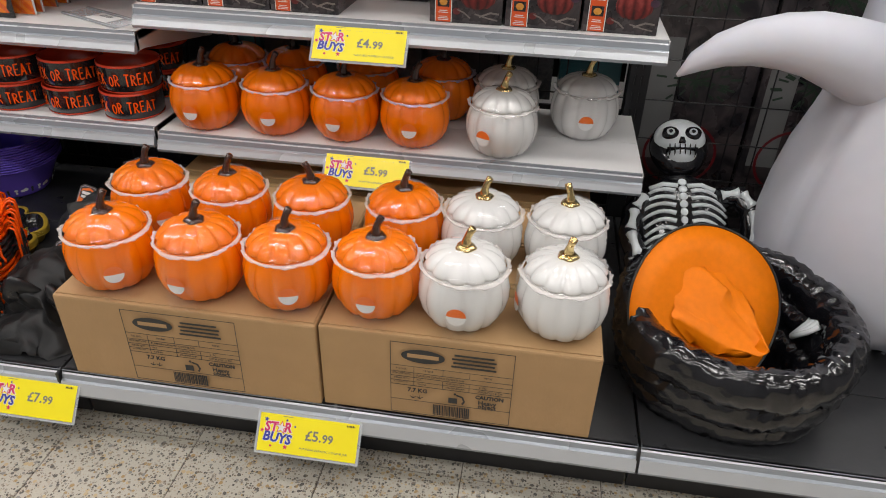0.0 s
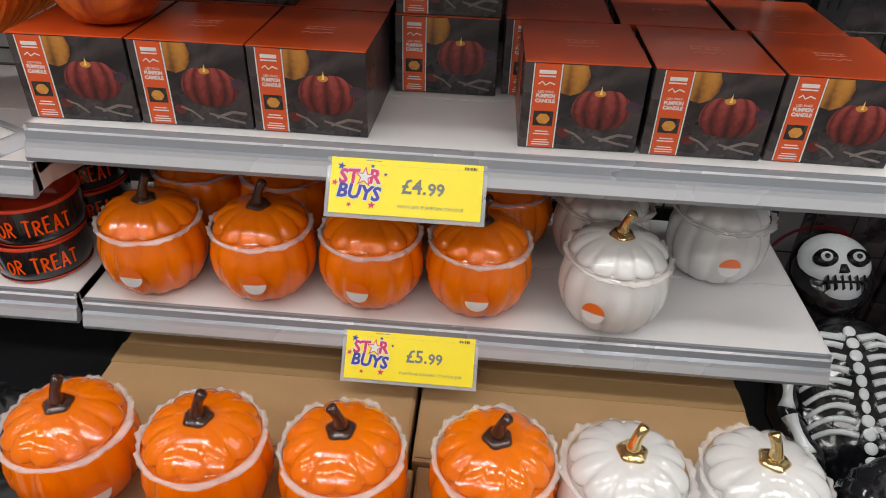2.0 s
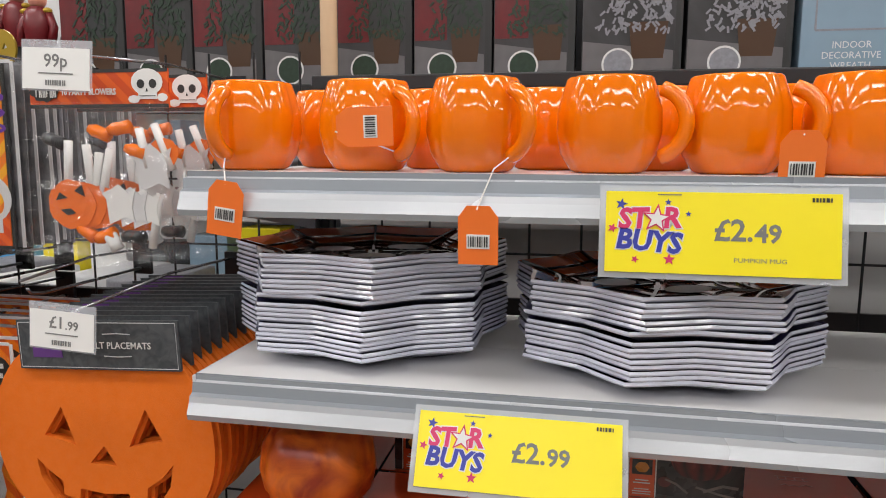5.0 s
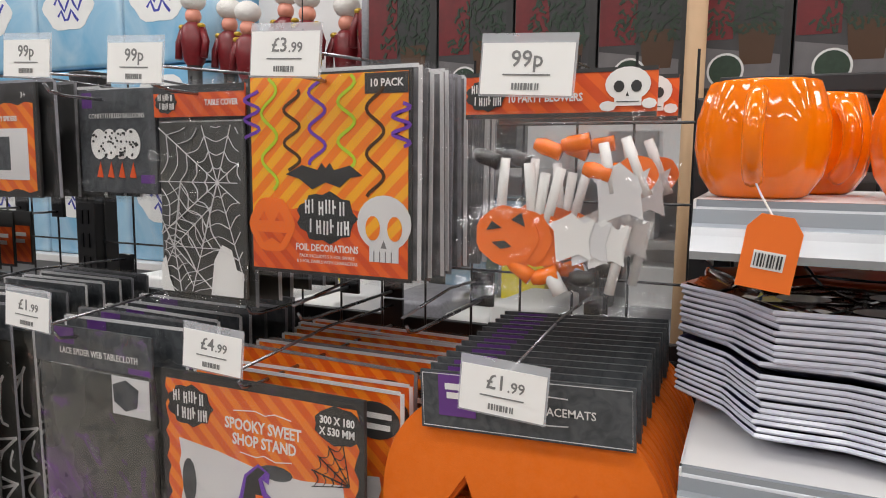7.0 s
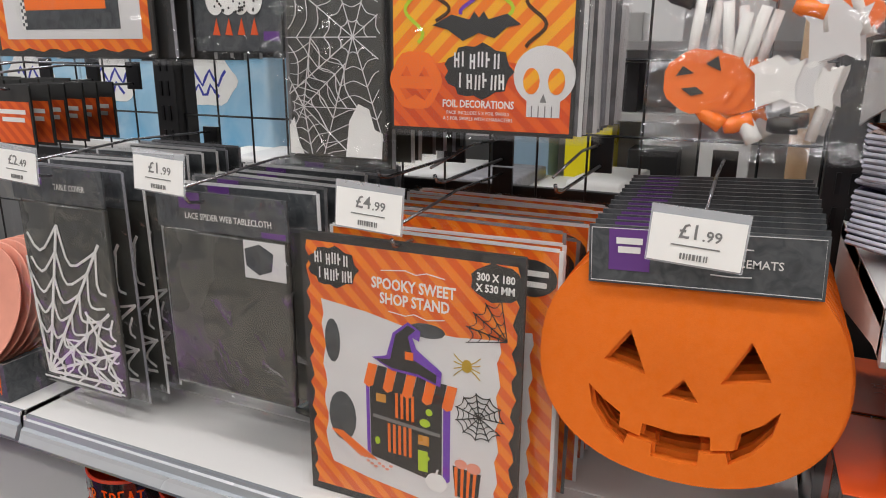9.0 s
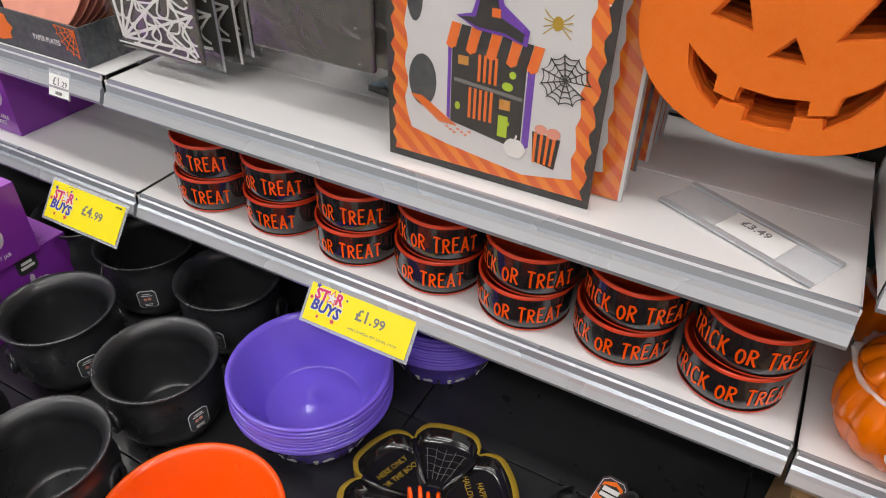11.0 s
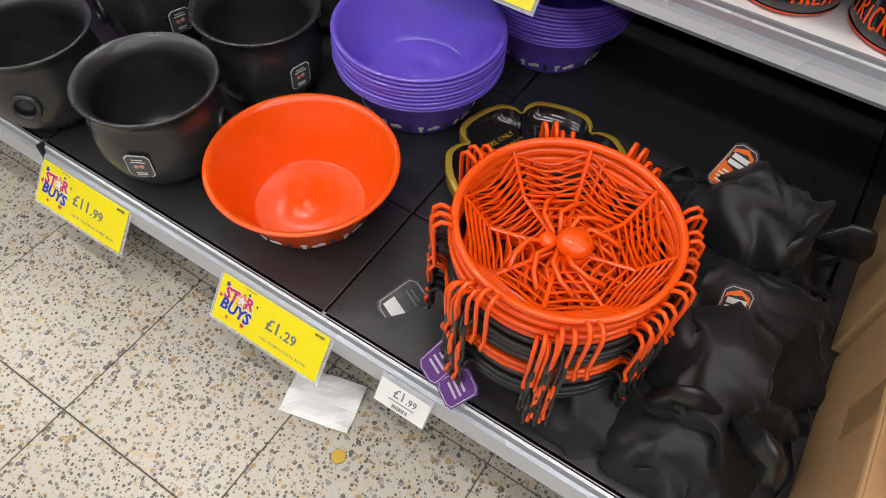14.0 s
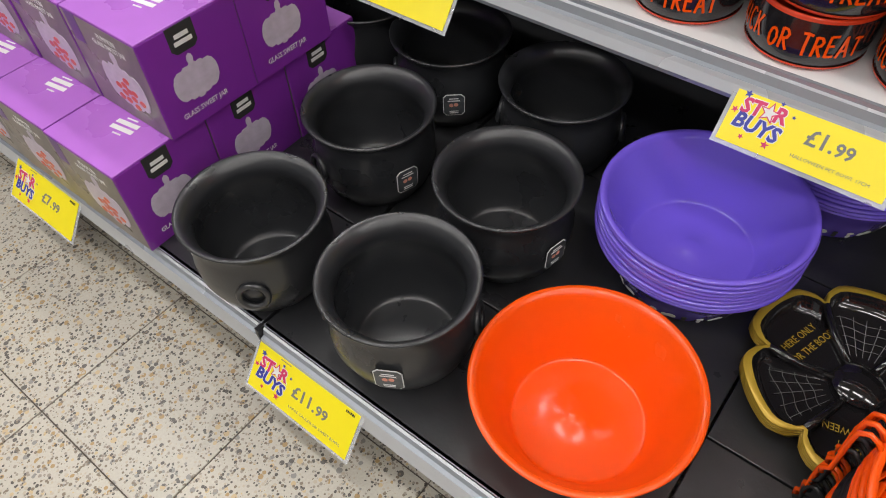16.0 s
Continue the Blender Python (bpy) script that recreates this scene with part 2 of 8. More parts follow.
BOWLB = M("black_glaze", (0.016, 0.014, 0.016), 0.13, coat=0.4)
BOWLR = M("red_glaze", (0.60, 0.045, 0.012), 0.15, coat=0.4)
CAULD = M("matt_black_plastic", (0.020, 0.021, 0.0235), 0.3, var=0.1, bump=0.03, spec=0.7)
OPLAS = M("orange_plastic", (0.87, 0.088, 0.002), 0.22, var=0.03, coat=0.12)
PPLAS = M("purple_plastic", (0.165, 0.10, 0.64), 0.2, var=0.03, coat=0.4)
BPLAS = M("black_plastic", (0.018, 0.018, 0.019), 0.32)
TRAYB = M("black_tray", (0.012, 0.011, 0.012), 0.1, coat=0.6)
GOLDP = M("gold_print", (0.50, 0.33, 0.035), 0.33, 0.3)
VELVET = M("black_velvet", (0.008, 0.008, 0.009), 0.5, var=0.5, scale=18, bump=0.35, bscale=22, sheen=0.05, spec=0.4)
SATIN = M("black_satin", (0.012, 0.012, 0.014), 0.28, var=0.3, scale=40, bump=0.3, bscale=20, ridge=True)
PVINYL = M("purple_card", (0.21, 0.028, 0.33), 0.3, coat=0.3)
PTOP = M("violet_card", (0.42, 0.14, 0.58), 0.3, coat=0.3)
GREYCARD = marbled("grey_photo", (0.13, 0.115, 0.11), (0.24, 0.2, 0.18), 0.3, 10)
LILAC = M("lilac_print", (0.55, 0.48, 0.58), 0.35, var=0.2, scale=70)
FOAM = M("orange_felt", (0.76, 0.155, 0.004), 0.75, var=0.05, scale=300, bump=0.12, bscale=700)
FOAMS = M("orange_felt_edge", (0.74, 0.14, 0.008), 0.8)
HEAD = marbled("black_header_card", (0.042, 0.047, 0.053), (0.085, 0.092, 0.10), 0.33, 60)
PURP = M("purple_label", (0.12, 0.04, 0.22), 0.35)
FILM = film("clear_film", 0.03, 0.9, 17)
FILM2 = film("film_over_card", 0.008, 0.7, 13)
TAPEFILM = film("clear_band_film", 0.0, 0.02, 8)
DARKPACK = M("charcoal_pack", (0.062, 0.062, 0.057), 0.24, var=0.35, scale=25, bump=0.3, bscale=15, coat=0.5, ridge=True)
PRINTO = stripes("orange_striped_print", (0.82, 0.22, 0.015), (0.70, 0.11, 0.012), 14)
PRINTY = stripes("amber_striped_print", (0.85, 0.40, 0.015), (0.82, 0.20, 0.012), 14, -0.8)
PRINTR = stripes("red_striped_print", (0.76, 0.12, 0.013), (0.62, 0.075, 0.012), 16)
EDGE = M("pack_edge", (0.20, 0.20, 0.21), 0.2, var=0.6, scale=50, coat=0.4)
WPRINT = M("white_print", (0.75, 0.75, 0.74), 0.4)
GPRINT = M("pale_grey_print", (0.64, 0.64, 0.65), 0.35)
LIME = M("lime_print", (0.42, 0.60, 0.03), 0.3)
VIOL = M("violet_print", (0.16, 0.05, 0.42), 0.3)
BROWNP = M("brown_print", (0.07, 0.03, 0.01), 0.35)
PLATEN = M("navy_melamine", (0.022, 0.018, 0.085), 0.14, coat=0.4)
PLATEW = M("white_melamine", (0.66, 0.68, 0.80), 0.18, coat=0.4)
PLATEO = M("burnt_orange_melamine", (0.42, 0.075, 0.012), 0.08, coat=0.7)
PLATEK = M("black_melamine", (0.012, 0.010, 0.012), 0.08, coat=0.7)
NYLON = M("white_nylon", (0.58, 0.58, 0.64), 0.45, var=0.03, bump=0.35, bscale=7, sub=0.1, ridge=True)
BAG = M("black_polythene", (0.006, 0.006, 0.008), 0.12, var=0.3, bump=0.5, bscale=30, coat=0.5, ridge=True)
BONE = M("bone_print", (0.68, 0.72, 0.74), 0.25, coat=0.3)
ORGANZA = M("orange_gauze", (0.84, 0.20, 0.001), 0.5, var=0.12, scale=60, spec=0.2)
WOOD = M("pale_timber", (0.50, 0.33, 0.19), 0.55, var=0.12, scale=12)
STRING = M("white_string", (0.75, 0.72, 0.70), 0.8)
RED = M("red_print", (0.15, 0.008, 0.012), 0.35, var=0.4, scale=45)
GREEN = M("fir_print", (0.018, 0.04, 0.022), 0.45, var=0.5, scale=120)
FROST = M("frost_print", (0.27, 0.27, 0.30), 0.4, var=0.3, scale=120)
GREYP = marbled("grey_box_print", (0.026, 0.025, 0.026), (0.060, 0.058, 0.062), 0.35, 5)
TABLETOP = M("pale_table_print", (0.15, 0.14, 0.145), 0.35, var=0.25, scale=30)
SKYP = M("pale_blue_print", (0.25, 0.36, 0.46), 0.4)
SKYWRAP = marbled("sky_blue_wrapper", (0.16, 0.40, 0.62), (0.42, 0.58, 0.70), 0.2, 3.0)
SKYB = M("bright_blue_print", (0.10, 0.36, 0.68), 0.35)
ROSE = M("pink_paper", (0.72, 0.30, 0.22), 0.4, var=0.15)
TEAL = M("teal_card", (0.03, 0.13, 0.15), 0.4)
FUR = M("white_fur", (0.75, 0.73, 0.7), 0.9, bump=1.0, bscale=120)
LAMPGLOW = M("lamp_diffuser", (1.0, 0.98, 0.95), 0.5, emit=1.5)


# ---- mesh helpers ----
def box(bm, x0, x1, y0, y1, z0, z1, mi=0):
    vs = [bm.verts.new((x, y, z)) for x in (x0, x1) for y in (y0, y1) for z in (z0, z1)]
    for f in ((0, 1, 3, 2), (4, 6, 7, 5), (0, 4, 5, 1), (2, 3, 7, 6), (0, 2, 6, 4), (1, 5, 7, 3)):
        bm.faces.new([vs[i] for i in f]).material_index = mi
    return bm


def boxes(*rows, bevel=0.0):
    bm = bmesh.new()
    for r in rows:
        box(bm, *r)
    if bevel:
        bmesh.ops.bevel(bm, geom=bm.edges[:], offset=bevel, segments=2, affect="EDGES", profile=0.6)
    return bm


def lathe(profile, seg=40, mod=None, bm=None, mi=None):
    """Turned shape; profile of (r, z), mod(angle, r, z) gives the changed r and z."""
    bm = bm or bmesh.new()
    rings = []
    for k, (r, z) in enumerate(profile):
        if r < 1e-5:
            rings.append([bm.verts.new((0, 0, z))])
            continue
        ring = []
        for i in range(seg):
            a = 2 * math.pi * i / seg
            rr, zz = mod(a, r, z) if mod else (r, z)
            ring.append(bm.verts.new((rr * math.cos(a), rr * math.sin(a), zz)))
        rings.append(ring)
    for k in range(len(rings) - 1):
        p, q = rings[k], rings[k + 1]
        for i in range(seg):
            j = (i + 1) % seg
            if len(p) == 1 and len(q) == 1:
                continue
            if len(p) == 1:
                f = bm.faces.new((p[0], q[j], q[i]))
            elif len(q) == 1:
                f = bm.faces.new((p[i], p[j], q[0]))
            else:
                f = bm.faces.new((p[i], p[j], q[j], q[i]))
            if mi:
                f.material_index = mi[k]
    return bm


def tube(bm, pts, r, seg=6, closed=False, mi=0):
    pts = [Vector(p) for p in pts]
    n = len(pts)
    rings, side = [], None
    for i, p in enumerate(pts):
        a = pts[(i - 1) % n] if closed or i else p
        b = pts[(i + 1) % n] if closed or i < n - 1 else p
        d = (b - a).normalized()
        if side is None:
            side = d.orthogonal().normalized()
        side = (side - d * side.dot(d)).normalized()
        up = d.cross(side)
        rr = r(i / max(1, n - 1)) if callable(r) else r
        rings.append([bm.verts.new(p + rr * (math.cos(t) * side + math.sin(t) * up)) for t in [2 * math.pi * k / seg for k in range(seg)]])
    for i in range(n if closed else n - 1):
        p, q = rings[i], rings[(i + 1) % n]
        for k in range(seg):
            bm.faces.new((p[k], p[(k + 1) % seg], q[(k + 1) % seg], q[k])).material_index = mi
    if not closed:
        bm.faces.new(rings[0][::-1]).material_index = mi
        bm.faces.new(rings[-1]).material_index = mi
    return bm


def slab(bm, poly, y0, y1, mi=0):
    """A flat piece cut to an outline in x and z, from y0 (front) to y1."""
    f = [bm.verts.new((x, y0, z)) for x, z in poly]
    b = [bm.verts.new((x, y1, z)) for x, z in poly]
    n = len(poly)
    bm.faces.new(f).material_index = mi
    bm.faces.new(b[::-1]).material_index = mi
    for i in range(n):
        bm.faces.new((f[i], b[i], b[(i + 1) % n], f[(i + 1) % n])).material_index = mi
    return bm


def cut(*polys, y=0.0, t=0.0005):
    bm = bmesh.new()
    for i, p in enumerate(polys):
        slab(bm, p, y - t - 0.00002 * (i % 60), y)
    bmesh.ops.recalc_face_normals(bm, faces=bm.faces[:])
    return bm


def oval(cx, cz, rx, rz, n=20, wob=0.0, lobes=0):
    return [(cx + rx * math.cos(a) * (1 + wob * math.cos(lobes * a)), cz + rz * math.sin(a) * (1 + wob * math.cos(lobes * a))) for a in [2 * math.pi * i / n for i in range(n)]]


def rect(x0, x1, z0, z1):
    return [(x0, z0), (x1, z0), (x1, z1), (x0, z1)]


def star(cx, cz, r, turn=0.0):
    return [(cx + (r if i % 2 == 0 else 0.42 * r) * math.sin(turn + i * math.pi / 5), cz + (r if i % 2 == 0 else 0.42 * r) * math.cos(turn + i * math.pi / 5)) for i in range(10)]


def line(pts, w):
    """Outline of a stroke w wide along points in x and z."""
    left, right = [], []
    for i, (x, z) in enumerate(pts):
        a, b = pts[max(0, i - 1)], pts[min(len(pts) - 1, i + 1)]
        dx, dz = b[0] - a[0], b[1] - a[1]
        n = math.hypot(dx, dz) or 1
        left.append((x - dz / n * w / 2, z + dx / n * w / 2))
        right.append((x + dz / n * w / 2, z - dx / n * w / 2))
    return left + right[::-1]


def finish(name, bm, mat, smooth=False):
    me = bpy.data.meshes.new(name)
    bm.to_mesh(me)
    bm.free()
    for m in mat if isinstance(mat, (list, tuple)) else (mat,):
        me.materials.append(m)
    if smooth:
        me.polygons.foreach_set("use_smooth", [True] * len(me.polygons))
    return me


def put(name, me, parent=None, loc=(0, 0, 0), rot=(0, 0, 0), label=""):
    ob = new(name, me)
    ob.location, ob.rotation_euler = loc, rot
    ob.parent = parent
    if label:
        tagged(ob, label)
    return ob


def part(name, bm, mat, parent, label="", smooth=False, loc=(0, 0, 0), rot=(0, 0, 0)):
    """One mesh object under a thing or a part."""
    return put(name, finish(name, bm, mat, smooth), parent, loc, rot, label)


def thing(name, loc=(0, 0, 0), rz=0.0, label="", category="", group="", kind=""):
    ob = new(name)
    ob.location, ob.rotation_euler = loc, (0, 0, radians(rz))
    ob.empty_display_size = 0.05
    return tagged(ob, label, category, group, kind)


def solid(name, bm, mat, label, category, group="", kind="", loc=(0, 0, 0), rot=(0, 0, 0), smooth=False):
    """A thing of a single mesh."""
    return tagged(put(name, finish(name, bm, mat, smooth), None, loc, rot), label, category, group, kind)


LETTERS = {}


def letters(txt, size, mat, bold=0.0, wide=1.0, shear=0.0, align="CENTER", depth=0.0002, wrap=0.0):
    """Mesh of a line of writing in x and z, facing -y; wrap: radius of a round wall that it lies on."""
    key = (txt, size, mat.name, bold, wide, shear, align, wrap)
    if key not in LETTERS:
        cu = bpy.data.curves.new("lettering", "FONT")
        cu.body, cu.size, cu.align_x, cu.align_y = txt, size, align, "CENTER"
        cu.extrude, cu.offset, cu.shear, cu.resolution_u = depth, bold, shear, 2
        ob = new("lettering", cu)
        me = bpy.data.meshes.new_from_object(ob)
        bpy.data.objects.remove(ob)
        for v in me.vertices:
            x, y, z = v.co.x * wide, v.co.y, v.co.z
            if wrap:
                a = x / wrap
                v.co = ((wrap + z) * math.sin(a), -(wrap + z) * math.cos(a), y)
            else:
                v.co = (x, -z, y)
        me.materials.clear()
        me.materials.append(mat)
        LETTERS[key] = me
    return LETTERS[key]


def write(txt, size, mat, parent, loc, **k):
    rot = k.pop("rot", (0, 0, 0))
    return put("lettering", letters(txt, size, mat, **k), parent, loc, rot)


def barcode(parent, x, z, w, h, y, mat=INK):
    """Too fine to pick apart: one joined print."""
    random.seed(7)
    polys, u = [], 0.0
    while u < w:
        t = random.choice((0.0012, 0.002, 0.0028))
        polys.append(rect(x - w / 2 + u, x - w / 2 + u + t, z - h / 2, z + h / 2))
        u += t + random.choice((0.0012, 0.002))
    return tagged(part("barcode", cut(*polys, y=y), mat, parent), kind="stuff")


def ink_lines(parent, x, z, w, n, y, mat, gap=0.005, h=0.0016, seed=1):
    """Writing too small to read, as plain bars."""
    random.seed(seed)
    polys = []
    for i in range(n):
        ww = w * random.uniform(0.7, 1.0)
        polys.append(rect(x - ww / 2, x + ww / 2, z - i * gap - h, z - i * gap))
    return tagged(part("small_print", cut(*polys, y=y), mat, parent), kind="stuff")


# ---- the shop's shell ----
X0, X1, Y0, Y1 = -5.2, 5.2, -3.4, 5.0
# Walls added to close the shop, grey enough to dim reflections in glossy wraps.
solid("wall_north", boxes((X0, X1, Y1, Y1 + 0.15, 0, CEILING_Z)), PAINT, "plain grey shop wall behind the next aisle", "wall", kind="structure")
solid("wall_south", boxes((X0, X1, Y0 - 0.15, Y0, 0, CEILING_Z)), PAINT, "plain grey unseen wall added across the aisle", "wall", kind="structure")
solid("wall_west", boxes((X0 - 0.15, X0, Y0 - 0.15, Y1 + 0.15, 0, CEILING_Z)), PAINT, "plain grey shop wall at the aisle end", "wall", kind="structure")
solid("wall_east", boxes((X1, X1 + 0.15, Y0 - 0.15, Y1 + 0.15, 0, CEILING_Z)), PAINT, "plain grey shop wall at the far end", "wall", kind="structure")
solid("ceiling", boxes((X0 - 0.15, X1 + 0.15, Y0 - 0.15, Y1 + 0.15, CEILING_Z, CEILING_Z + 0.12)), CEIL, "flat white shop ceiling above the aisles", "ceiling", kind="structure")
floor = solid("floor", boxes((X0, X1, Y0, Y1, -0.1, -0.003)), GROUT, "speckled cream terrazzo tile floor with dark joints", "floor", kind="structure")

for lx in LIGHT_COLS:
    for ly in LIGHT_ROWS:
        fit_ = thing("ceiling_light", (lx, ly, CEILING_Z), 0, "long white panel light fixed to the ceiling", "light", "ceiling strip lights")
        part("housing", boxes((-0.62, 0.62, -0.17, 0.17, -0.05, 0.0), bevel=0.004), WHITE, fit_)
        part("diffuser", boxes((-0.6, 0.6, -0.15, 0.15, -0.058, -0.052)), LAMPGLOW, fit_)
        lamp = bpy.data.lights.new("strip_lamp", "AREA")
        lamp.shape, lamp.size, lamp.size_y, lamp.energy, lamp.color = "RECTANGLE", 1.2, 0.22, LIGHT_WATTS, (1.0, 0.975, 0.95)
        put("strip_lamp", lamp, None, (lx, ly, CEILING_Z - 0.07))

# ---- shelving ----
BACK = 0.965


def lip_profile(top, h):
    return [(0.0, top), (0.0, top - 0.006), (-0.004, top - 0.008), (-0.006, top - 0.02), (-0.012, top - 0.023), (-0.014, top - 0.03), (-0.02, top - h + 0.007), (-0.018, top - h), (-0.008, top - h), (-0.004, top - h + 0.004)]


def strip(parent, x0, x1, y, top, h=0.05):
    """The ribbed price channel along a shelf's front."""
    bm = bmesh.new()
    pr = lip_profile(top, h) + [(0.006, top - h + 0.004), (0.006, top)]
    a = [bm.verts.new((x0, y + p, z)) for p, z in pr]
    b = [bm.verts.new((x1, y + p, z)) for p, z in pr]
    n = len(pr)
    for i in range(n):
        j = (i + 1) % n
        # facets 1, 4 and 5 of the profile take the paler grey
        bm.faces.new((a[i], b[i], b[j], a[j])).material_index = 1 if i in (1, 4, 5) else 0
    bm.faces.new(a[::-1])
    bm.faces.new(b)
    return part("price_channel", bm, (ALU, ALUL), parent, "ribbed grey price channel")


def shelf(x0, top, label, width=1.25, front=0.562):
    s = thing("shelf", (x0 + width / 2, BACK, top), 0, label, "shelf", "gondola shelves")
    w = width / 2 - 0.004
    yf = front - BACK
    part("deck", boxes((-w, w, yf + 0.006, -0.215, -0.022, 0.0), (-w, w, -0.212, -0.01, -0.022, -0.0008), bevel=0.0015), WHITE, s)
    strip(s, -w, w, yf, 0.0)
    for sx in (-w, w):
        bm = bmesh.new()
        poly = [(yf - 0.004, 0.0), (-0.01, 0.0), (-0.01, -0.11), (-0.06, -0.10), (yf + 0.03, -0.047), (yf - 0.004, -0.047)]
        t = 0.0022
        xa = sx - t if sx > 0 else sx
        f = [bm.verts.new((xa, y, z)) for y, z in poly]
        g = [bm.verts.new((xa + t, y, z)) for y, z in poly]
        bm.faces.new(f)
        bm.faces.new(g[::-1])
        for i in range(len(poly)):
            bm.faces.new((f[i], g[i], g[(i + 1) % len(poly)], f[(i + 1) % len(poly)]))
        bmesh.ops.recalc_face_normals(bm, faces=bm.faces[:])
        part("bracket", bm, WHITE, s)
    return s


shelf(0.0, 0.512, "white steel shelf holding ceramic pumpkin jars")
shelf(0.0, 0.832, "white steel shelf holding boxed pumpkin candles")
shelf(0.0, 1.165, "white steel shelf holding stacks of party plates")
shelf(0.0, 1.407, "white steel top shelf holding orange pumpkin mugs")
shelf(-1.25, 0.522, "white steel shelf holding black and red pet bowls")
shelf(-1.25, 0.767, "half-empty white steel shelf under hanging packets")
shelf(-2.5, 0.522, "white steel shelf with a yellow price ticket")
shelf(-2.5, 0.772, "white steel shelf with a tray of paper plates")


def base_unit(x0, label):
    b = thing("base_unit", (x0 + 0.625, 0.5, 0), 0, label, "shelf base", "gondola base units")
    w = 0.622
    part("kick_plate", boxes((-w, w, -0.44, -0.43, 0.0, 0.115)), BLACK, b)
    for i, (a, c) in enumerate(((-0.492, -0.255), (-0.252, 0.09), (0.093, 0.46))):
        part("deck_panel", boxes((-w, -0.004, a, c, 0.152, 0.176), (0.0, w, a, c, 0.152, 0.176), bevel=0.0015), DECK, b)
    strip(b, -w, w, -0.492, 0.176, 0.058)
    part("joint_clip", boxes((w - 0.002, w + 0.004, -0.505, -0.49, 0.118, 0.174)), BLACK, b)
    return b


for k, lab in ((-3, "black steel shelf base with grey price channel"), (-2, "black steel base deck under purple jar boxes"), (-1, "black steel base deck under cauldrons and bowls"), (0, "black steel base deck under cardboard cartons"), (1, "black steel base deck under inflatable decorations")):
    base_unit(1.25 * k, lab)

for k in range(-2, 4):
    up = thing("upright", (1.25 * k - 1.25 / 1, BACK + 0.03, 0), 0, "slotted black steel upright post of the shelving", "upright", "gondola uprights")
    part("post", boxes((-0.028, 0.028, -0.03, 0.03, 0, 1.62 if k < 1 else 1.53), bevel=0.003), BLACK, up)
    slots = part("slot_pattern", boxes(*[(-0.012, -0.006, -0.0325, -0.0295, 0.25 + 0.05 * i, 0.28 + 0.05 * i) for i in range(26)], *[(0.006, 0.012, -0.0325, -0.0295, 0.25 + 0.05 * i, 0.28 + 0.05 * i) for i in range(26)]), WIRE, up)
    tagged(slots, kind="stuff")


def mesh_panel(x0, z0, z1, label, dx=0.083, dz=0.118):
    g = thing("mesh_back_panel", (x0, BACK + 0.02, z0), 0, label, "mesh panel", "wire back panels")
    n, m = int(1.19 / dx), int((z1 - z0) / dz)
    bm = bmesh.new()
    tube(bm, [(0, 0, 0), (0, 0, z1 - z0)], 0.0022, 5)
    vm = finish("wire", bm, WIRE)
    bm = bmesh.new()
    tube(bm, [(0.02, 0, 0), (1.23, 0, 0)], 0.0022, 5)
    hm = finish("wire", bm, WIRE)
    for i in range(n + 1):
        put("wire", vm, g, (0.03 + i * 1.19 / n, 0.004, 0))
    for i in range(m + 1):
        put("wire", hm, g, (0, 0, i * dz))
    return g


for k in (-2, -1, 0, 1):
    mesh_panel(1.25 * k, 0.2, 1.545 if k >= 0 else 1.6, "black wire mesh back panel of the shelving")
part_top = thing("top_rail", (0.0, BACK + 0.02, 1.545), 0, "black steel rail along the top of the shelving", "rail")
part("rail", boxes((0.0, 2.5, -0.02, 0.03, -0.012, 0.012), bevel=0.003), BLACK, part_top)
solid("back_rail", boxes((-2.5, 0.0, BACK + 0.04, BACK + 0.055, 1.09, 1.165), bevel=0.002), BLACK, "flat black steel rail behind the wire mesh", "rail")

# ---- yellow price tickets ----


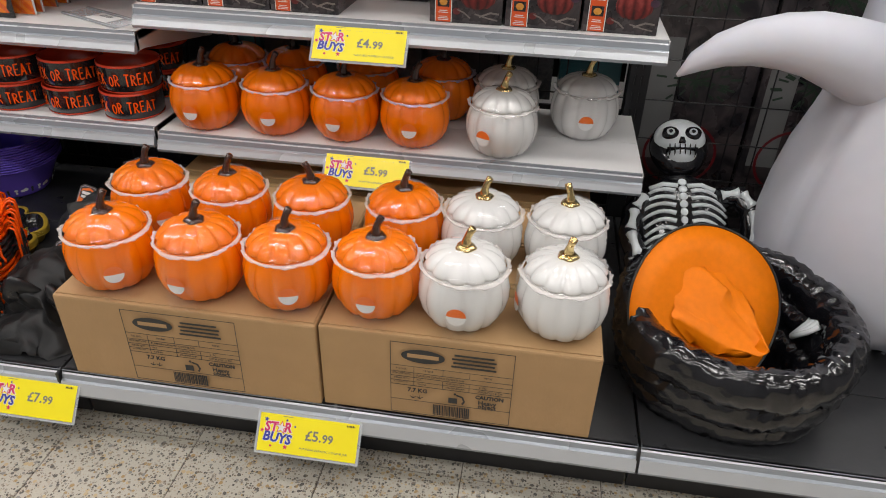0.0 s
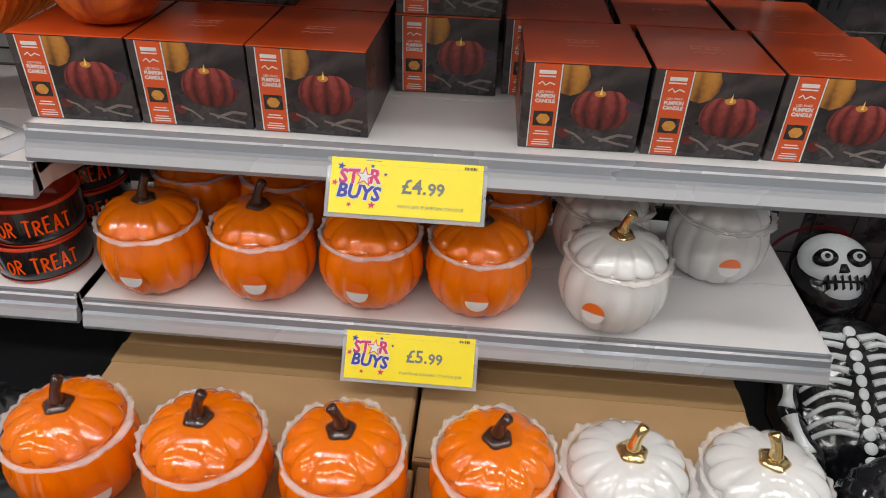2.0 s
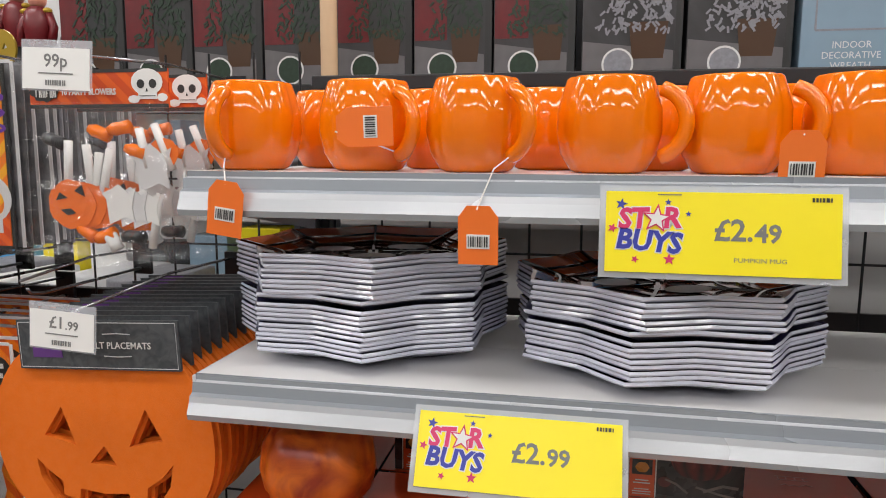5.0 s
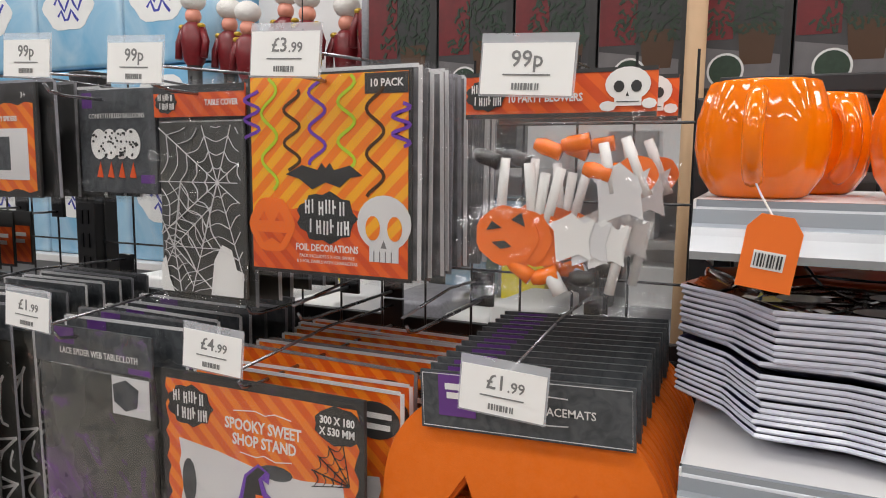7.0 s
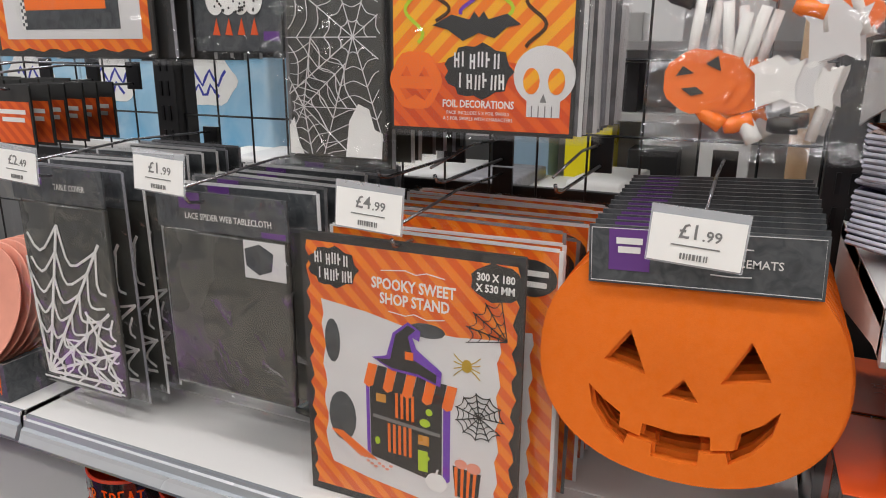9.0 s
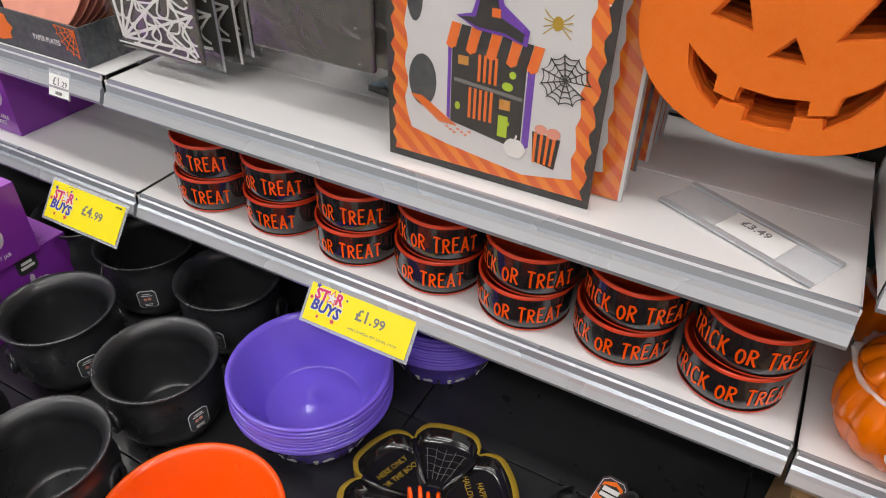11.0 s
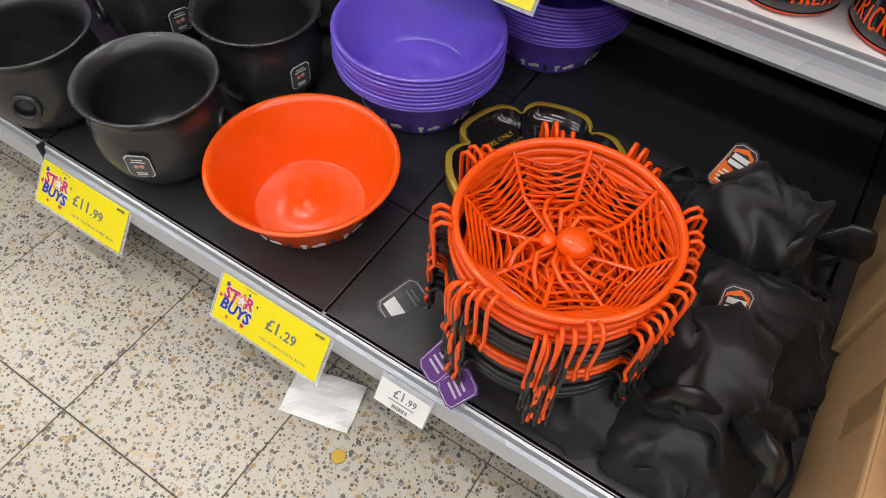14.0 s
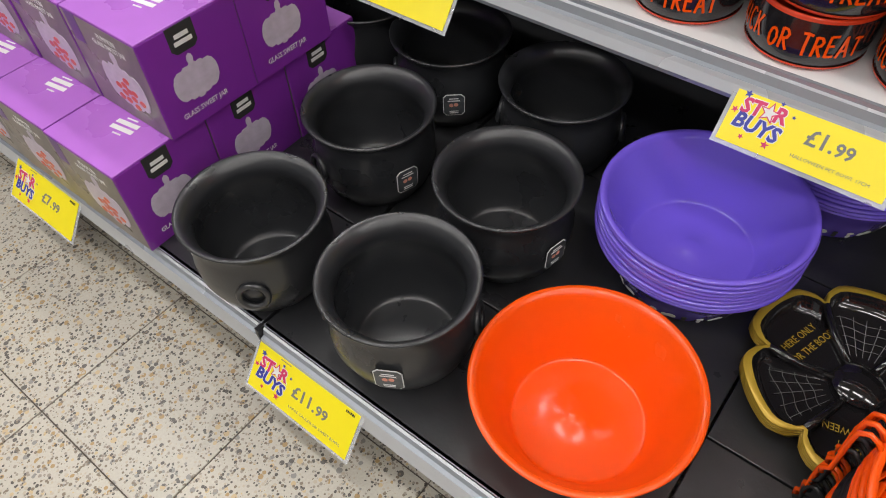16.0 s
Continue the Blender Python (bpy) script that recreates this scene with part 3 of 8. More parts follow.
def price_ticket(x, y, top, price, name, lean=38.0, w=0.214, h=0.079, group="yellow price tickets", turn=0.0):
    t = thing("price_ticket", (x, y, top), turn, "yellow printed ticket reading " + price + " in clear holder", "price ticket", group)
    t.rotation_euler = (radians(-lean), 0, radians(turn))
    part("holder", boxes((-w / 2 - 0.006, w / 2 + 0.006, 0.0005, 0.0015, -h - 0.006, 0.006)), CLEAR, t)
    part("card", boxes((-w / 2, w / 2, -0.001, 0.0, -h, 0.0)), YEL, t)
    y = -0.0012
    sx = -w * 0.31
    for txt, col, zz, tl in (("ST  R", PINK, -0.34, -2), ("BUYS", BLUE, -0.62, 4)):
        put("lettering", letters(txt, 0.0275, WPRINT, bold=0.0022, shear=0.12, wide=0.95), t, (sx, y + 0.0001, h * zz), (0, radians(tl), 0))
        put("lettering", letters(txt, 0.0275, col, bold=0.0010, shear=0.12, wide=0.95), t, (sx, y - 0.0004, h * zz), (0, radians(tl), 0))
    part("star_border", cut(star(sx + 0.0075, -h * 0.335, 0.0150, 0.1), y=y - 0.0005), PINK, t)
    part("star", cut(star(sx + 0.0075, -h * 0.335, 0.0112, 0.1), y=y - 0.0011), WPRINT, t)
    for cx, cz, rad, tn in ((sx - 0.034, -0.46, 0.005, 0.3), (sx + 0.02, -0.83, 0.006, 0.0), (sx - 0.012, -0.84, 0.004, 0.4)):
        part("star", cut(star(cx, h * cz, rad, tn), y=y), PINK, t)
    for cx, cz, rad, tn in ((sx - 0.026, -0.16, 0.006, 0.2), (sx + 0.018, -0.13, 0.0035, 0.0), (sx + 0.037, -0.27, 0.003, 0.0)):
        part("star", cut(star(cx, h * cz, rad, tn), y=y), BLUE, t)
    a, b = price.split(".")
    write(a + ".", 0.029, GREYINK, t, (w * 0.14, y, -h * 0.47), bold=0.0006, align="RIGHT")
    write(b, 0.024, GREYINK, t, (w * 0.145, y, -h * 0.50), bold=0.0006, align="LEFT")
    if name:
        write(name, 0.0062, GREYINK, t, (w * 0.17, y, -h * 0.82), wide=1.15)
    barcode(t, w * 0.42, -h * 0.075, 0.018, 0.004, y)
    ink_lines(t, -w * 0.22, -h * 0.03, 0.03, 1, y, GREYINK, h=0.001)
    return t


price_ticket(0.567, 0.556, 0.495, "£5.99", "PUMPKIN CERAMIC COOKIE JAR")
price_ticket(0.561, 0.556, 0.815, "£4.99", "WAX LED PUMPKIN CANDLE")
price_ticket(0.394, 0.542, 1.150, "£2.99", "", lean=27)
price_ticket(0.868, 0.542, 1.150, "£16.99", "2L PUMPKIN ENAMEL CASSEROLE", lean=27)
price_ticket(0.583, 0.538, 1.392, "£2.49", "PUMPKIN MUG", lean=10)
price_ticket(0.572, -0.008, 0.147, "£5.99", "PUMPKIN CERAMIC COOKIE JAR")
price_ticket(-0.694, 0.554, 0.497, "£1.99", "HALLOWEEN PET BOWL 17CM")
price_ticket(-1.358, 0.530, 0.505, "£4.99", "")
price_ticket(-0.710, -0.006, 0.146, "£1.29", "HALLOWEEN PLASTIC BOWL")
price_ticket(-1.140, -0.006, 0.146, "£11.99", "LARGE CAULDRON SWEET BOWL")
price_ticket(-0.065, -0.006, 0.146, "£7.99", "")
price_ticket(-1.86, -0.006, 0.146, "£7.99", "")


def small_ticket(x, y, z, price, lean=0.0, w=0.088, h=0.047, label="white printed price ticket on a hook front", turn=0.0, roll=0.0):
    t = thing("price_label", (x, y, z), turn, label, "price label", "white price labels")
    t.rotation_euler = (radians(-lean), radians(roll), radians(turn))
    part("holder", boxes((-w / 2 - 0.002, w / 2 + 0.002, -0.0002, 0.0012, -h - 0.002, 0.009)), CLEAR, t)
    part("card", boxes((-w / 2, w / 2, -0.0012, -0.0004, -h, 0.0)), PAPER, t)
    p, q = (price.split(".") + [""])[:2]
    if q:
        write(p, 0.021, GREYINK, t, (0.004, -0.0014, -h * 0.32), bold=0.0002, align="RIGHT")
        write("." + q, 0.015, GREYINK, t, (0.005, -0.0014, -h * 0.37), bold=0.0002, align="LEFT")
    else:
        write(p, 0.021, GREYINK, t, (0.0, -0.0014, -h * 0.32), bold=0.0002)
    ink_lines(t, 0, -h * 0.60, w * 0.7, 1, -0.0013, GREYINK, h=0.0013)
    barcode(t, 0, -h * 0.84, w * 0.3, 0.006, -0.0013, GREYINK)
    return t


small_ticket(-0.460, -0.012, 0.147, "£1.99", 35, 0.085, 0.04, "white printed price label on the base channel")
small_ticket(-1.365, 0.552, 0.752, "£1.29", 20, 0.055, 0.04, "white printed price label on the shelf channel")

# ---- pumpkin jars ----
JBODY = [(0.0, 0.004), (0.045, 0.0), (0.056, 0.003), (0.072, 0.016), (0.084, 0.038), (0.0895, 0.063), (0.089, 0.086), (0.084, 0.106), (0.076, 0.121), (0.072, 0.125)]
JLID = [(0.069, 0.124), (0.0770, 0.126), (0.0785, 0.129), (0.0765, 0.134), (0.068, 0.145), (0.053, 0.1545), (0.034, 0.160), (0.018, 0.1605), (0.0, 0.158)]


def lobes(n, depth):
    def mod(a, r, z):
        k = abs(math.cos(n * a / 2))
        return r * (1 - depth * (1 - k) ** 1.6 * min(1, r / 0.05)), z
    return mod


def pumpkin_jar(glaze, stem_mat, colour, sticker_turn):
    j = thing("pumpkin_jar", (0, 0, 0), 0, "glossy " + colour + " ceramic pumpkin cookie jar in foam wrap", "cookie jar", colour + " pumpkin jars")
    part("body", lathe(JBODY, 96, lobes(12, 0.065)), glaze, j, smooth=True)
    part("lid", lathe(JLID, 96, lobes(12, 0.095)), glaze, j, smooth=True)
    foot = lathe([(0.0, 0.157), (0.0195, 0.1585), (0.020, 0.1615), (0.0155, 0.1655), (0.0, 0.167)], 30, lambda a, r, z: (r * (1 + 0.07 * math.cos(5 * a)), z))
    part("stem_foot", foot, stem_mat, j, smooth=True)
    bm = bmesh.new()
    tube(bm, [(0, 0, 0.160), (0.0, 0, 0.172), (0.002, 0.001, 0.183), (0.006, 0.002, 0.193), (0.011, 0.003, 0.202), (0.012, 0.003, 0.2035)], lambda u: 0.0125 - 0.0055 * min(1, u * 3) + 0.0022 * max(0, u - 0.5) - (0.003 if u > 0.95 else 0), 12)
    part("stem", bm, stem_mat, j, smooth=True)
    random.seed(len(colour) + sticker_turn)
    ph = random.uniform(0, 6)
    bm = bmesh.new()
    n = 120
    rings = [[], [], [], []]
    for i in range(n):
        a = 2 * math.pi * i / n
        f = 0.0028 * math.sin(12 * a + ph) + 0.0022 * math.sin(31 * a + 1.3) + 0.0016 * math.sin(5 * a + ph)
        w = 0.009 + 0.0025 * math.sin(2 * a + ph) + 0.0015 * math.sin(7 * a)
        for k in range(4):
            u = k / 3
            r = 0.0795 + w * u + f * 0.45 * u
            rings[k].append(bm.verts.new((r * math.cos(a), r * math.sin(a), 0.1262 + 0.0035 * u - 0.005 * u * u + f * u * 0.9)))
    for k in range(3):
        for i in range(n):
            q = (i + 1) % n
            bm.faces.new((rings[k][i], rings[k + 1][i], rings[k + 1][q], rings[k][q]))
    wrap = part("foam_collar", bm, WRAP, j, "crumpled white foam wrap collar", smooth=True)
    so = wrap.modifiers.new("thick", "SOLIDIFY")
    so.thickness = 0.0012
    # clear band drawn over the lid and down the front
    bm = bmesh.new()
    run = [(0.086, 0.131), (0.060, 0.1545), (0.030, 0.1655), (0.016, 0.1690), (-0.016, 0.1690), (-0.030, 0.1655), (-0.056, 0.156), (-0.078, 0.1375), (-0.0885, 0.1265), (-0.0908, 0.108), (-0.0925, 0.086), (-0.0925, 0.062), (-0.0918, 0.036), (-0.0895, 0.016), (-0.0885, 0.006), (-0.0905, 0.0015)]
    grid = [[bm.verts.new((u * 0.031 + 0.0012 * math.sin(k * 1.7), y + abs(u) ** 2 * 0.0035 * (1 if y < -0.07 else 0), z - abs(u) ** 2 * 0.003 * (1 if z > 0.13 else 0) + 0.0007 * math.sin(3 * u + k * 2.1))) for u in (-1, -0.5, 0, 0.5, 1)] for k, (y, z) in enumerate(run)]
    for k in range(len(run) - 1):
        for q in range(4):
            bm.faces.new((grid[k][q], grid[k + 1][q], grid[k + 1][q + 1], grid[k][q + 1]))
    part("clear_band", bm, TAPEFILM, j, "clear glossy packing film", smooth=True, rot=(0, 0, radians(sticker_turn + 3)))
    st = radians(sticker_turn)
    up_, dn_ = [], []
    for i in range(13):
        a = math.pi * i / 12
        up_.append((0.019 * math.cos(a), 0.019 * math.sin(a)))
        dn_.append((0.019 * math.cos(a), -0.019 * math.sin(a)))
    for nm, poly, mt in (("sticker_top", up_, OPRINT), ("sticker_base", dn_[::-1], WPRINT)):
        bm = bmesh.new()
        rows = []
        for k in range(5):
            row = []
            for x, z in poly:
                z2 = z * k / 4
                zz = 0.062 + z2
                rr = 0.0907 if 0.045 < zz < 0.08 else 0.0903
                row.append(bm.verts.new((rr * math.sin(x / rr), -rr * math.cos(x / rr), zz)))
            rows.append(row)
        for k in range(4):
            for i in range(12):
                bm.faces.new((rows[k][i], rows[k][i + 1], rows[k + 1][i + 1], rows[k + 1][i]))
        bmesh.ops.remove_doubles(bm, verts=bm.verts[:], dist=1e-6)
        part(nm, bm, mt, j, "round paper sticker", rot=(0, 0, st), smooth=True)
    return j


JARS = {}
for nm, gl, sm in (("orange", OJAR, STEMB), ("white", WJAR, GOLD)):
    JARS[nm] = pumpkin_jar(gl, sm, nm, 4)
used = set()


def place_jar(kind, x, y, z, turn):
    m = pose(x, y, z, 0, 0, turn)
    if kind not in used:
        used.add(kind)
        JARS[kind].matrix_basis = m
    else:
        copy_thing(JARS[kind], m)


CT = 0.388
for i, (x, y, tn) in enumerate(((0.142, 0.088, 28), (0.336, 0.088, -12), (0.519, 0.092, 14), (0.698, 0.098, -5), (0.119, 0.300, 40), (0.313, 0.298, 12), (0.505, 0.298, 170), (0.711, 0.306, -30))):
    place_jar("orange", x, y, CT, tn)
for x, y, tn in ((0.872, 0.092, -6), (1.062, 0.098, -80), (0.885, 0.302, 15), (1.066, 0.308, 130)):
    place_jar("white", x, y, CT, tn)
for x, y, tn in ((0.111, 0.640, -6), (0.302, 0.645, 2), (0.488, 0.645, -10), (0.670, 0.645, -3), (0.122, 0.838, 60), (0.290, 0.838, 120), (0.500, 0.838, 160), (0.712, 0.838, 90)):
    place_jar("orange", x, y, 0.512, tn)
for x, y, tn in ((0.893, 0.630, -30), (0.890, 0.80, 10), (1.100, 0.792, -2)):
    place_jar("white", x, y, 0.512, tn)

# ---- cartons under the jars ----


def carton(x0, x1, y0, y1, z0, h, label, printed=True):
    c = thing("carton", ((x0 + x1) / 2, y0, z0), 0, label, "cardboard box", "shipping cartons")
    w, d = (x1 - x0) / 2, y1 - y0
    bm = boxes((-w, w, 0, d, 0, h), bevel=0.005)
    for v in bm.verts:
        k = noise.noise(Vector((v.co.x * 7 + x0, v.co.y * 7, v.co.z * 7)))
        v.co.y += 0.004 * k
    part("body", bm, CARD, c, smooth=False)
    part("top_flap", boxes((-w + 0.004, w - 0.004, 0.006, d / 2 - 0.002, h, h + 0.003), (-w + 0.004, w - 0.004, d / 2 + 0.002, d - 0.006, h, h + 0.003), bevel=0.001), CARD, c)
    part("tape", boxes((-w + 0.002, w - 0.002, d / 2 - 0.025, d / 2 + 0.025, h + 0.0035, h + 0.0042), (-w - 0.0012, -w - 0.0004, d / 2 - 0.025, d / 2 + 0.025, h - 0.09, h - 0.004), (w + 0.0004, w + 0.0012, d / 2 - 0.025, d / 2 + 0.025, h - 0.09, h - 0.004)), TAPE, c)
    if printed:
        y = -0.0055
        px, pz0, pz1 = -0.005, 0.012, h - 0.012
        a, b = -0.125 + px, 0.118 + px
        rows = [0.118, 0.108, 0.098, 0.088, 0.076]
        ls = [rect(a, b, pz1 - 0.0012, pz1), rect(a, b, pz0, pz0 + 0.0012), rect(a, a + 0.0012, pz0, pz1), rect(b - 0.0012, b, pz0, pz1), rect(a, b, 0.048, 0.0488), rect(a + 0.047, a + 0.048, 0.088, 0.138), rect(a + 0.105, a + 0.106, 0.088, 0.108), rect(a + 0.105, a + 0.106, 0.122, 0.138), rect(a + 0.158, a + 0.159, 0.088, 0.108), rect(a + 0.158, a + 0.159, 0.122, 0.138)]
        ls += [rect(a, b, z, z + 0.0008) for z in (0.138, 0.122, 0.110, 0.099, 0.088)]
        part("printed_frame", cut(*ls, y=y), INK, c)
        part("printed_mark", cut(oval(a + 0.065, 0.166, 0.043, 0.0165, 28), y=y), INK, c)
        part("mark_bar", cut(rect(a + 0.034, a + 0.096, 0.162, 0.171), y=y - 0.0006), CARD, c)
        ink_lines(c, a + 0.165, 0.182, 0.10, 4, y, INK, 0.0095, 0.0042, 3)
        write("7.7 KG", 0.014, INK, c, (a + 0.055, y, 0.076), bold=0.0005)
        write("CAUTION", 0.0125, INK, c, (a + 0.2, y, 0.078), bold=0.0006)
        write("Heavy", 0.0145, INK, c, (a + 0.196, y, 0.064), bold=0.0004)
        write("object", 0.0145, INK, c, (a + 0.196, y, 0.054), bold=0.0004)
        part("symbol", cut(rect(a + 0.118, a + 0.136, 0.054, 0.068), line([(a + 0.134, 0.077), (a + 0.146, 0.073), (a + 0.15, 0.062), (a + 0.146, 0.054)], 0.004), oval(a + 0.131, 0.079, 0.0028, 0.0028, 8), line([(a + 0.046, 0.064), (a + 0.046, 0.056)], 0.0012), line([(a + 0.06, 0.064), (a + 0.06, 0.056)], 0.0012), line([(a + 0.04, 0.06), (a + 0.046, 0.055), (a + 0.052, 0.06)], 0.0016), line([(a + 0.054, 0.06), (a + 0.06, 0.055), (a + 0.066, 0.06)], 0.0016), y=y), INK, c)
        for i, (u, tx) in enumerate(((0.023, "P.O NO.:"), (0.023, "DESCRIPTION:"), (0.023, "INNER QTY:"))):
            write(tx, 0.0058, INK, c, (a + u, y, 0.130 - i * 0.0125))
        write("COUNTRY OF", 0.0045, INK, c, (a + 0.022, y, 0.0955))
        write("181840", 0.007, INK, c, (a + 0.076, y, 0.130))
        write("PUMPKIN CERAMIC COOKIE JAR", 0.0066, INK, c, (a + 0.1, y, 0.116))
        write("NO", 0.006, INK, c, (a + 0.058, y, 0.1045))
        write("CHINA", 0.006, INK, c, (a + 0.064, y, 0.0935))
        write("CARTON QTY:", 0.0055, INK, c, (a + 0.131, y, 0.1045))
        write("MEASUREMENT:", 0.0055, INK, c, (a + 0.131, y, 0.0935))
        write("6  PC", 0.0065, INK, c, (a + 0.185, y, 0.1045))
        write("55X36.7X21.2 CM", 0.0065, INK, c, (a + 0.2, y, 0.0935))
        write("98035", 0.0065, INK, c, (a + 0.195, y, 0.130))
        barcode(c, a + 0.125, 0.030, 0.075, 0.028, y)
    return c


carton(0.040, 0.594, 0.008, 0.375, 0.176, 0.209, "brown cardboard carton printed with black labels")
carton(0.598, 1.148, 0.012, 0.379, 0.176, 0.209, "brown cardboard carton with dented base and black labels")
carton(0.030, 0.580, 0.385, 0.752, 0.176, 0.209, "plain brown cardboard carton behind the jars", False)
carton(0.588, 1.140, 0.388, 0.755, 0.176, 0.209, "plain brown taped cardboard carton behind the jars", False)

# ---- boxed candles ----


def candle_box():
    W_, D_, H_ = 0.164, 0.188, 0.125
    c = thing("candle_box", (0, 0, 0), 0, "orange and black boxed wax pumpkin candle", "boxed candle", "boxed pumpkin candles")
    bm = bmesh.new()
    box(bm, -W_ / 2, W_ / 2, 0, D_, 0, H_ - 0.0015, 0)
    bmesh.ops.bevel(bm, geom=bm.edges[:], offset=0.0012, segments=1, affect="EDGES")
    part("carton_body", bm, CBDARK, c)
    part("lid_panel", boxes((-W_ / 2 - 0.0004, W_ / 2 + 0.0004, -0.0004, D_, H_ - 0.0018, H_), bevel=0.0006), ORED, c, "orange-red card lid")
    y = -0.0004
    part("label_band", cut(rect(-0.068, -0.034, 0.002, H_ - 0.003), y=y), ORED, c)
    part("white_rule", cut(rect(-0.0700, -0.0685, 0.002, H_ - 0.003), rect(-0.0335, -0.0318, 0.002, H_ - 0.003), y=y), WPRINT, c)
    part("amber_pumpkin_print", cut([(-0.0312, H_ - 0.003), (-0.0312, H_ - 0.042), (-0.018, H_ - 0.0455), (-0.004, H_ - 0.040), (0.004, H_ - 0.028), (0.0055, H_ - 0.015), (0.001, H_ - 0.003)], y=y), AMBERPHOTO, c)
    rim_ = [(0.026 + 0.0385 * math.cos(a) * (1 + 0.03 * abs(math.sin(4.5 * a))), 0.061 + (0.029 if math.sin(a) > 0 else 0.028) * math.copysign(abs(math.sin(a)) ** 0.8, math.sin(a)) * (1 + 0.05 * abs(math.sin(5 * a))) - (0.005 * math.exp(-((a - 1.65) / 0.22) ** 2))) for a in [2 * math.pi * i / 72 for i in range(72)]]
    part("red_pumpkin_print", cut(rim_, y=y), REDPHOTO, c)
    part("red_pumpkin_core", cut(oval(0.022, 0.0845, 0.0075, 0.0045, 14), y=y - 0.0005), YPUMP, c)
    part("flame_print", cut([(0.0205, 0.083), (0.0245, 0.083), (0.0232, 0.095)], y=y - 0.0010), WAXLIT, c)
    part("gourd_print", cut(oval(-0.021, 0.026, 0.009, 0.0075, 14), y=y), MAROON2, c)
    part("plum_print", cut(oval(0.068, 0.068, 0.010, 0.008, 14), y=y - 0.0001), PLUM, c)
    part("leaf_print", cut(line([(0.03, 0.016), (0.055, 0.026), (0.075, 0.024)], 0.004), line([(0.02, 0.022), (0.05, 0.014), (0.072, 0.010)], 0.003), line([(-0.02, 0.03), (-0.005, 0.024), (0.01, 0.012)], 0.003), y=y), GREYCARD, c)
    part("brand_mark", cut(rect(-0.0625, -0.040, 0.1085, 0.1135), rect(-0.0625, -0.040, 0.1045, 0.1062), line([(-0.062, 0.094), (-0.057, 0.098), (-0.053, 0.093), (-0.047, 0.097), (-0.040, 0.094)], 0.0016), y=y - 0.0005), WPRINT, c)
    write("LED WAX", 0.0048, WPRINT, c, (-0.051, y - 0.0006, 0.0835))
    write("PUMPKIN", 0.0072, WPRINT, c, (-0.051, y - 0.0006, 0.0775), bold=0.0003, wide=0.86)
    write("CANDLE", 0.0072, WPRINT, c, (-0.051, y - 0.0006, 0.0705), bold=0.0003, wide=0.95)
    part("inset_photo", cut(rect(-0.0645, -0.0375, 0.0345, 0.056), y=y - 0.0004), CBDARK, c)
    part("inset_pumpkin", cut(oval(-0.051, 0.045, 0.009, 0.0075, 16, 0.05, 6), y=y - 0.0009), YPUMP, c)
    ink_lines(c, -0.051, 0.027, 0.024, 2, y - 0.0005, WPRINT, 0.004, 0.0015)
    ink_lines(c, -0.051, 0.014, 0.026, 3, y - 0.0005, WPRINT, 0.0035, 0.0012)
    # faint emboss and script on the lid
    bm = cut(rect(-0.022, 0.022, 0.0, 0.0015), rect(-0.022, 0.022, 0.011, 0.0125), line([(-0.019, 0.003), (-0.019, 0.0095)], 0.0015), line([(-0.008, 0.003), (-0.008, 0.0095)], 0.0015), line([(0.004, 0.003), (0.004, 0.0095)], 0.0015), line([(0.015, 0.003), (0.015, 0.0095)], 0.0015), line([(-0.022, -0.018), (-0.014, -0.013), (-0.010, -0.018), (-0.002, -0.014), (0.004, -0.018), (0.012, -0.012), (0.022, -0.015)], 0.0014), t=0.0003)
    part("lid_print", bm, ROSE, c, rot=(radians(-90), 0, 0), loc=(0, 0.085, H_ + 0.0001))
    part("side_print", cut(rect(0.02, 0.06, 0.01, 0.115), t=0.0004), ORED, c, rot=(0, 0, radians(-90)), loc=(-W_ / 2 - 0.0001, D_ * 0.7, 0))
    return c


CB = candle_box()
first = True
for x, y, lvl, tn in ((0.083, 0.587, 0, 1), (0.251, 0.589, 0, 0), (0.418, 0.587, 0, -1), (0.795, 0.590, 0, 1), (0.966, 0.590, 0, 0), (1.136, 0.592, 0, -1), (0.083, 0.785, 0, 0), (0.252, 0.786, 0, 1), (0.420, 0.784, 0, 0), (0.595, 0.772, 0, 0), (0.768, 0.784, 0, 0), (0.945, 0.784, 0, 0), (1.12, 0.784, 0, 0), (0.272, 0.786, 1, -2), (0.597, 0.773, 1, 1)):
    m = pose(x, y - 0.0, 0.8325 + lvl * 0.1255, 0, 0, tn)
    if first:
        CB.matrix_basis, first = m, False
    else:
        copy_thing(CB, m)

wl = thing("pumpkin_lamp", (0.118, 0.668, 0.9585), 0, "mottled orange wax pumpkin candle lit on top of a box", "candle")
part("body", lathe([(0, 0.004), (0.035, 0.0), (0.055, 0.008), (0.072, 0.03), (0.078, 0.058), (0.074, 0.09), (0.06, 0.112), (0.04, 0.122), (0.02, 0.117), (0.008, 0.108), (0, 0.106)], 64, lobes(9, 0.07)), WAX, wl, smooth=True)
part("flame", lathe([(0, 0), (0.004, 0.004), (0.0045, 0.01), (0.002, 0.02), (0, 0.026)], 10), FLAME, wl, "small glowing plastic flame", smooth=True, loc=(0, 0, 0.104))

# ---- pumpkin mugs ----


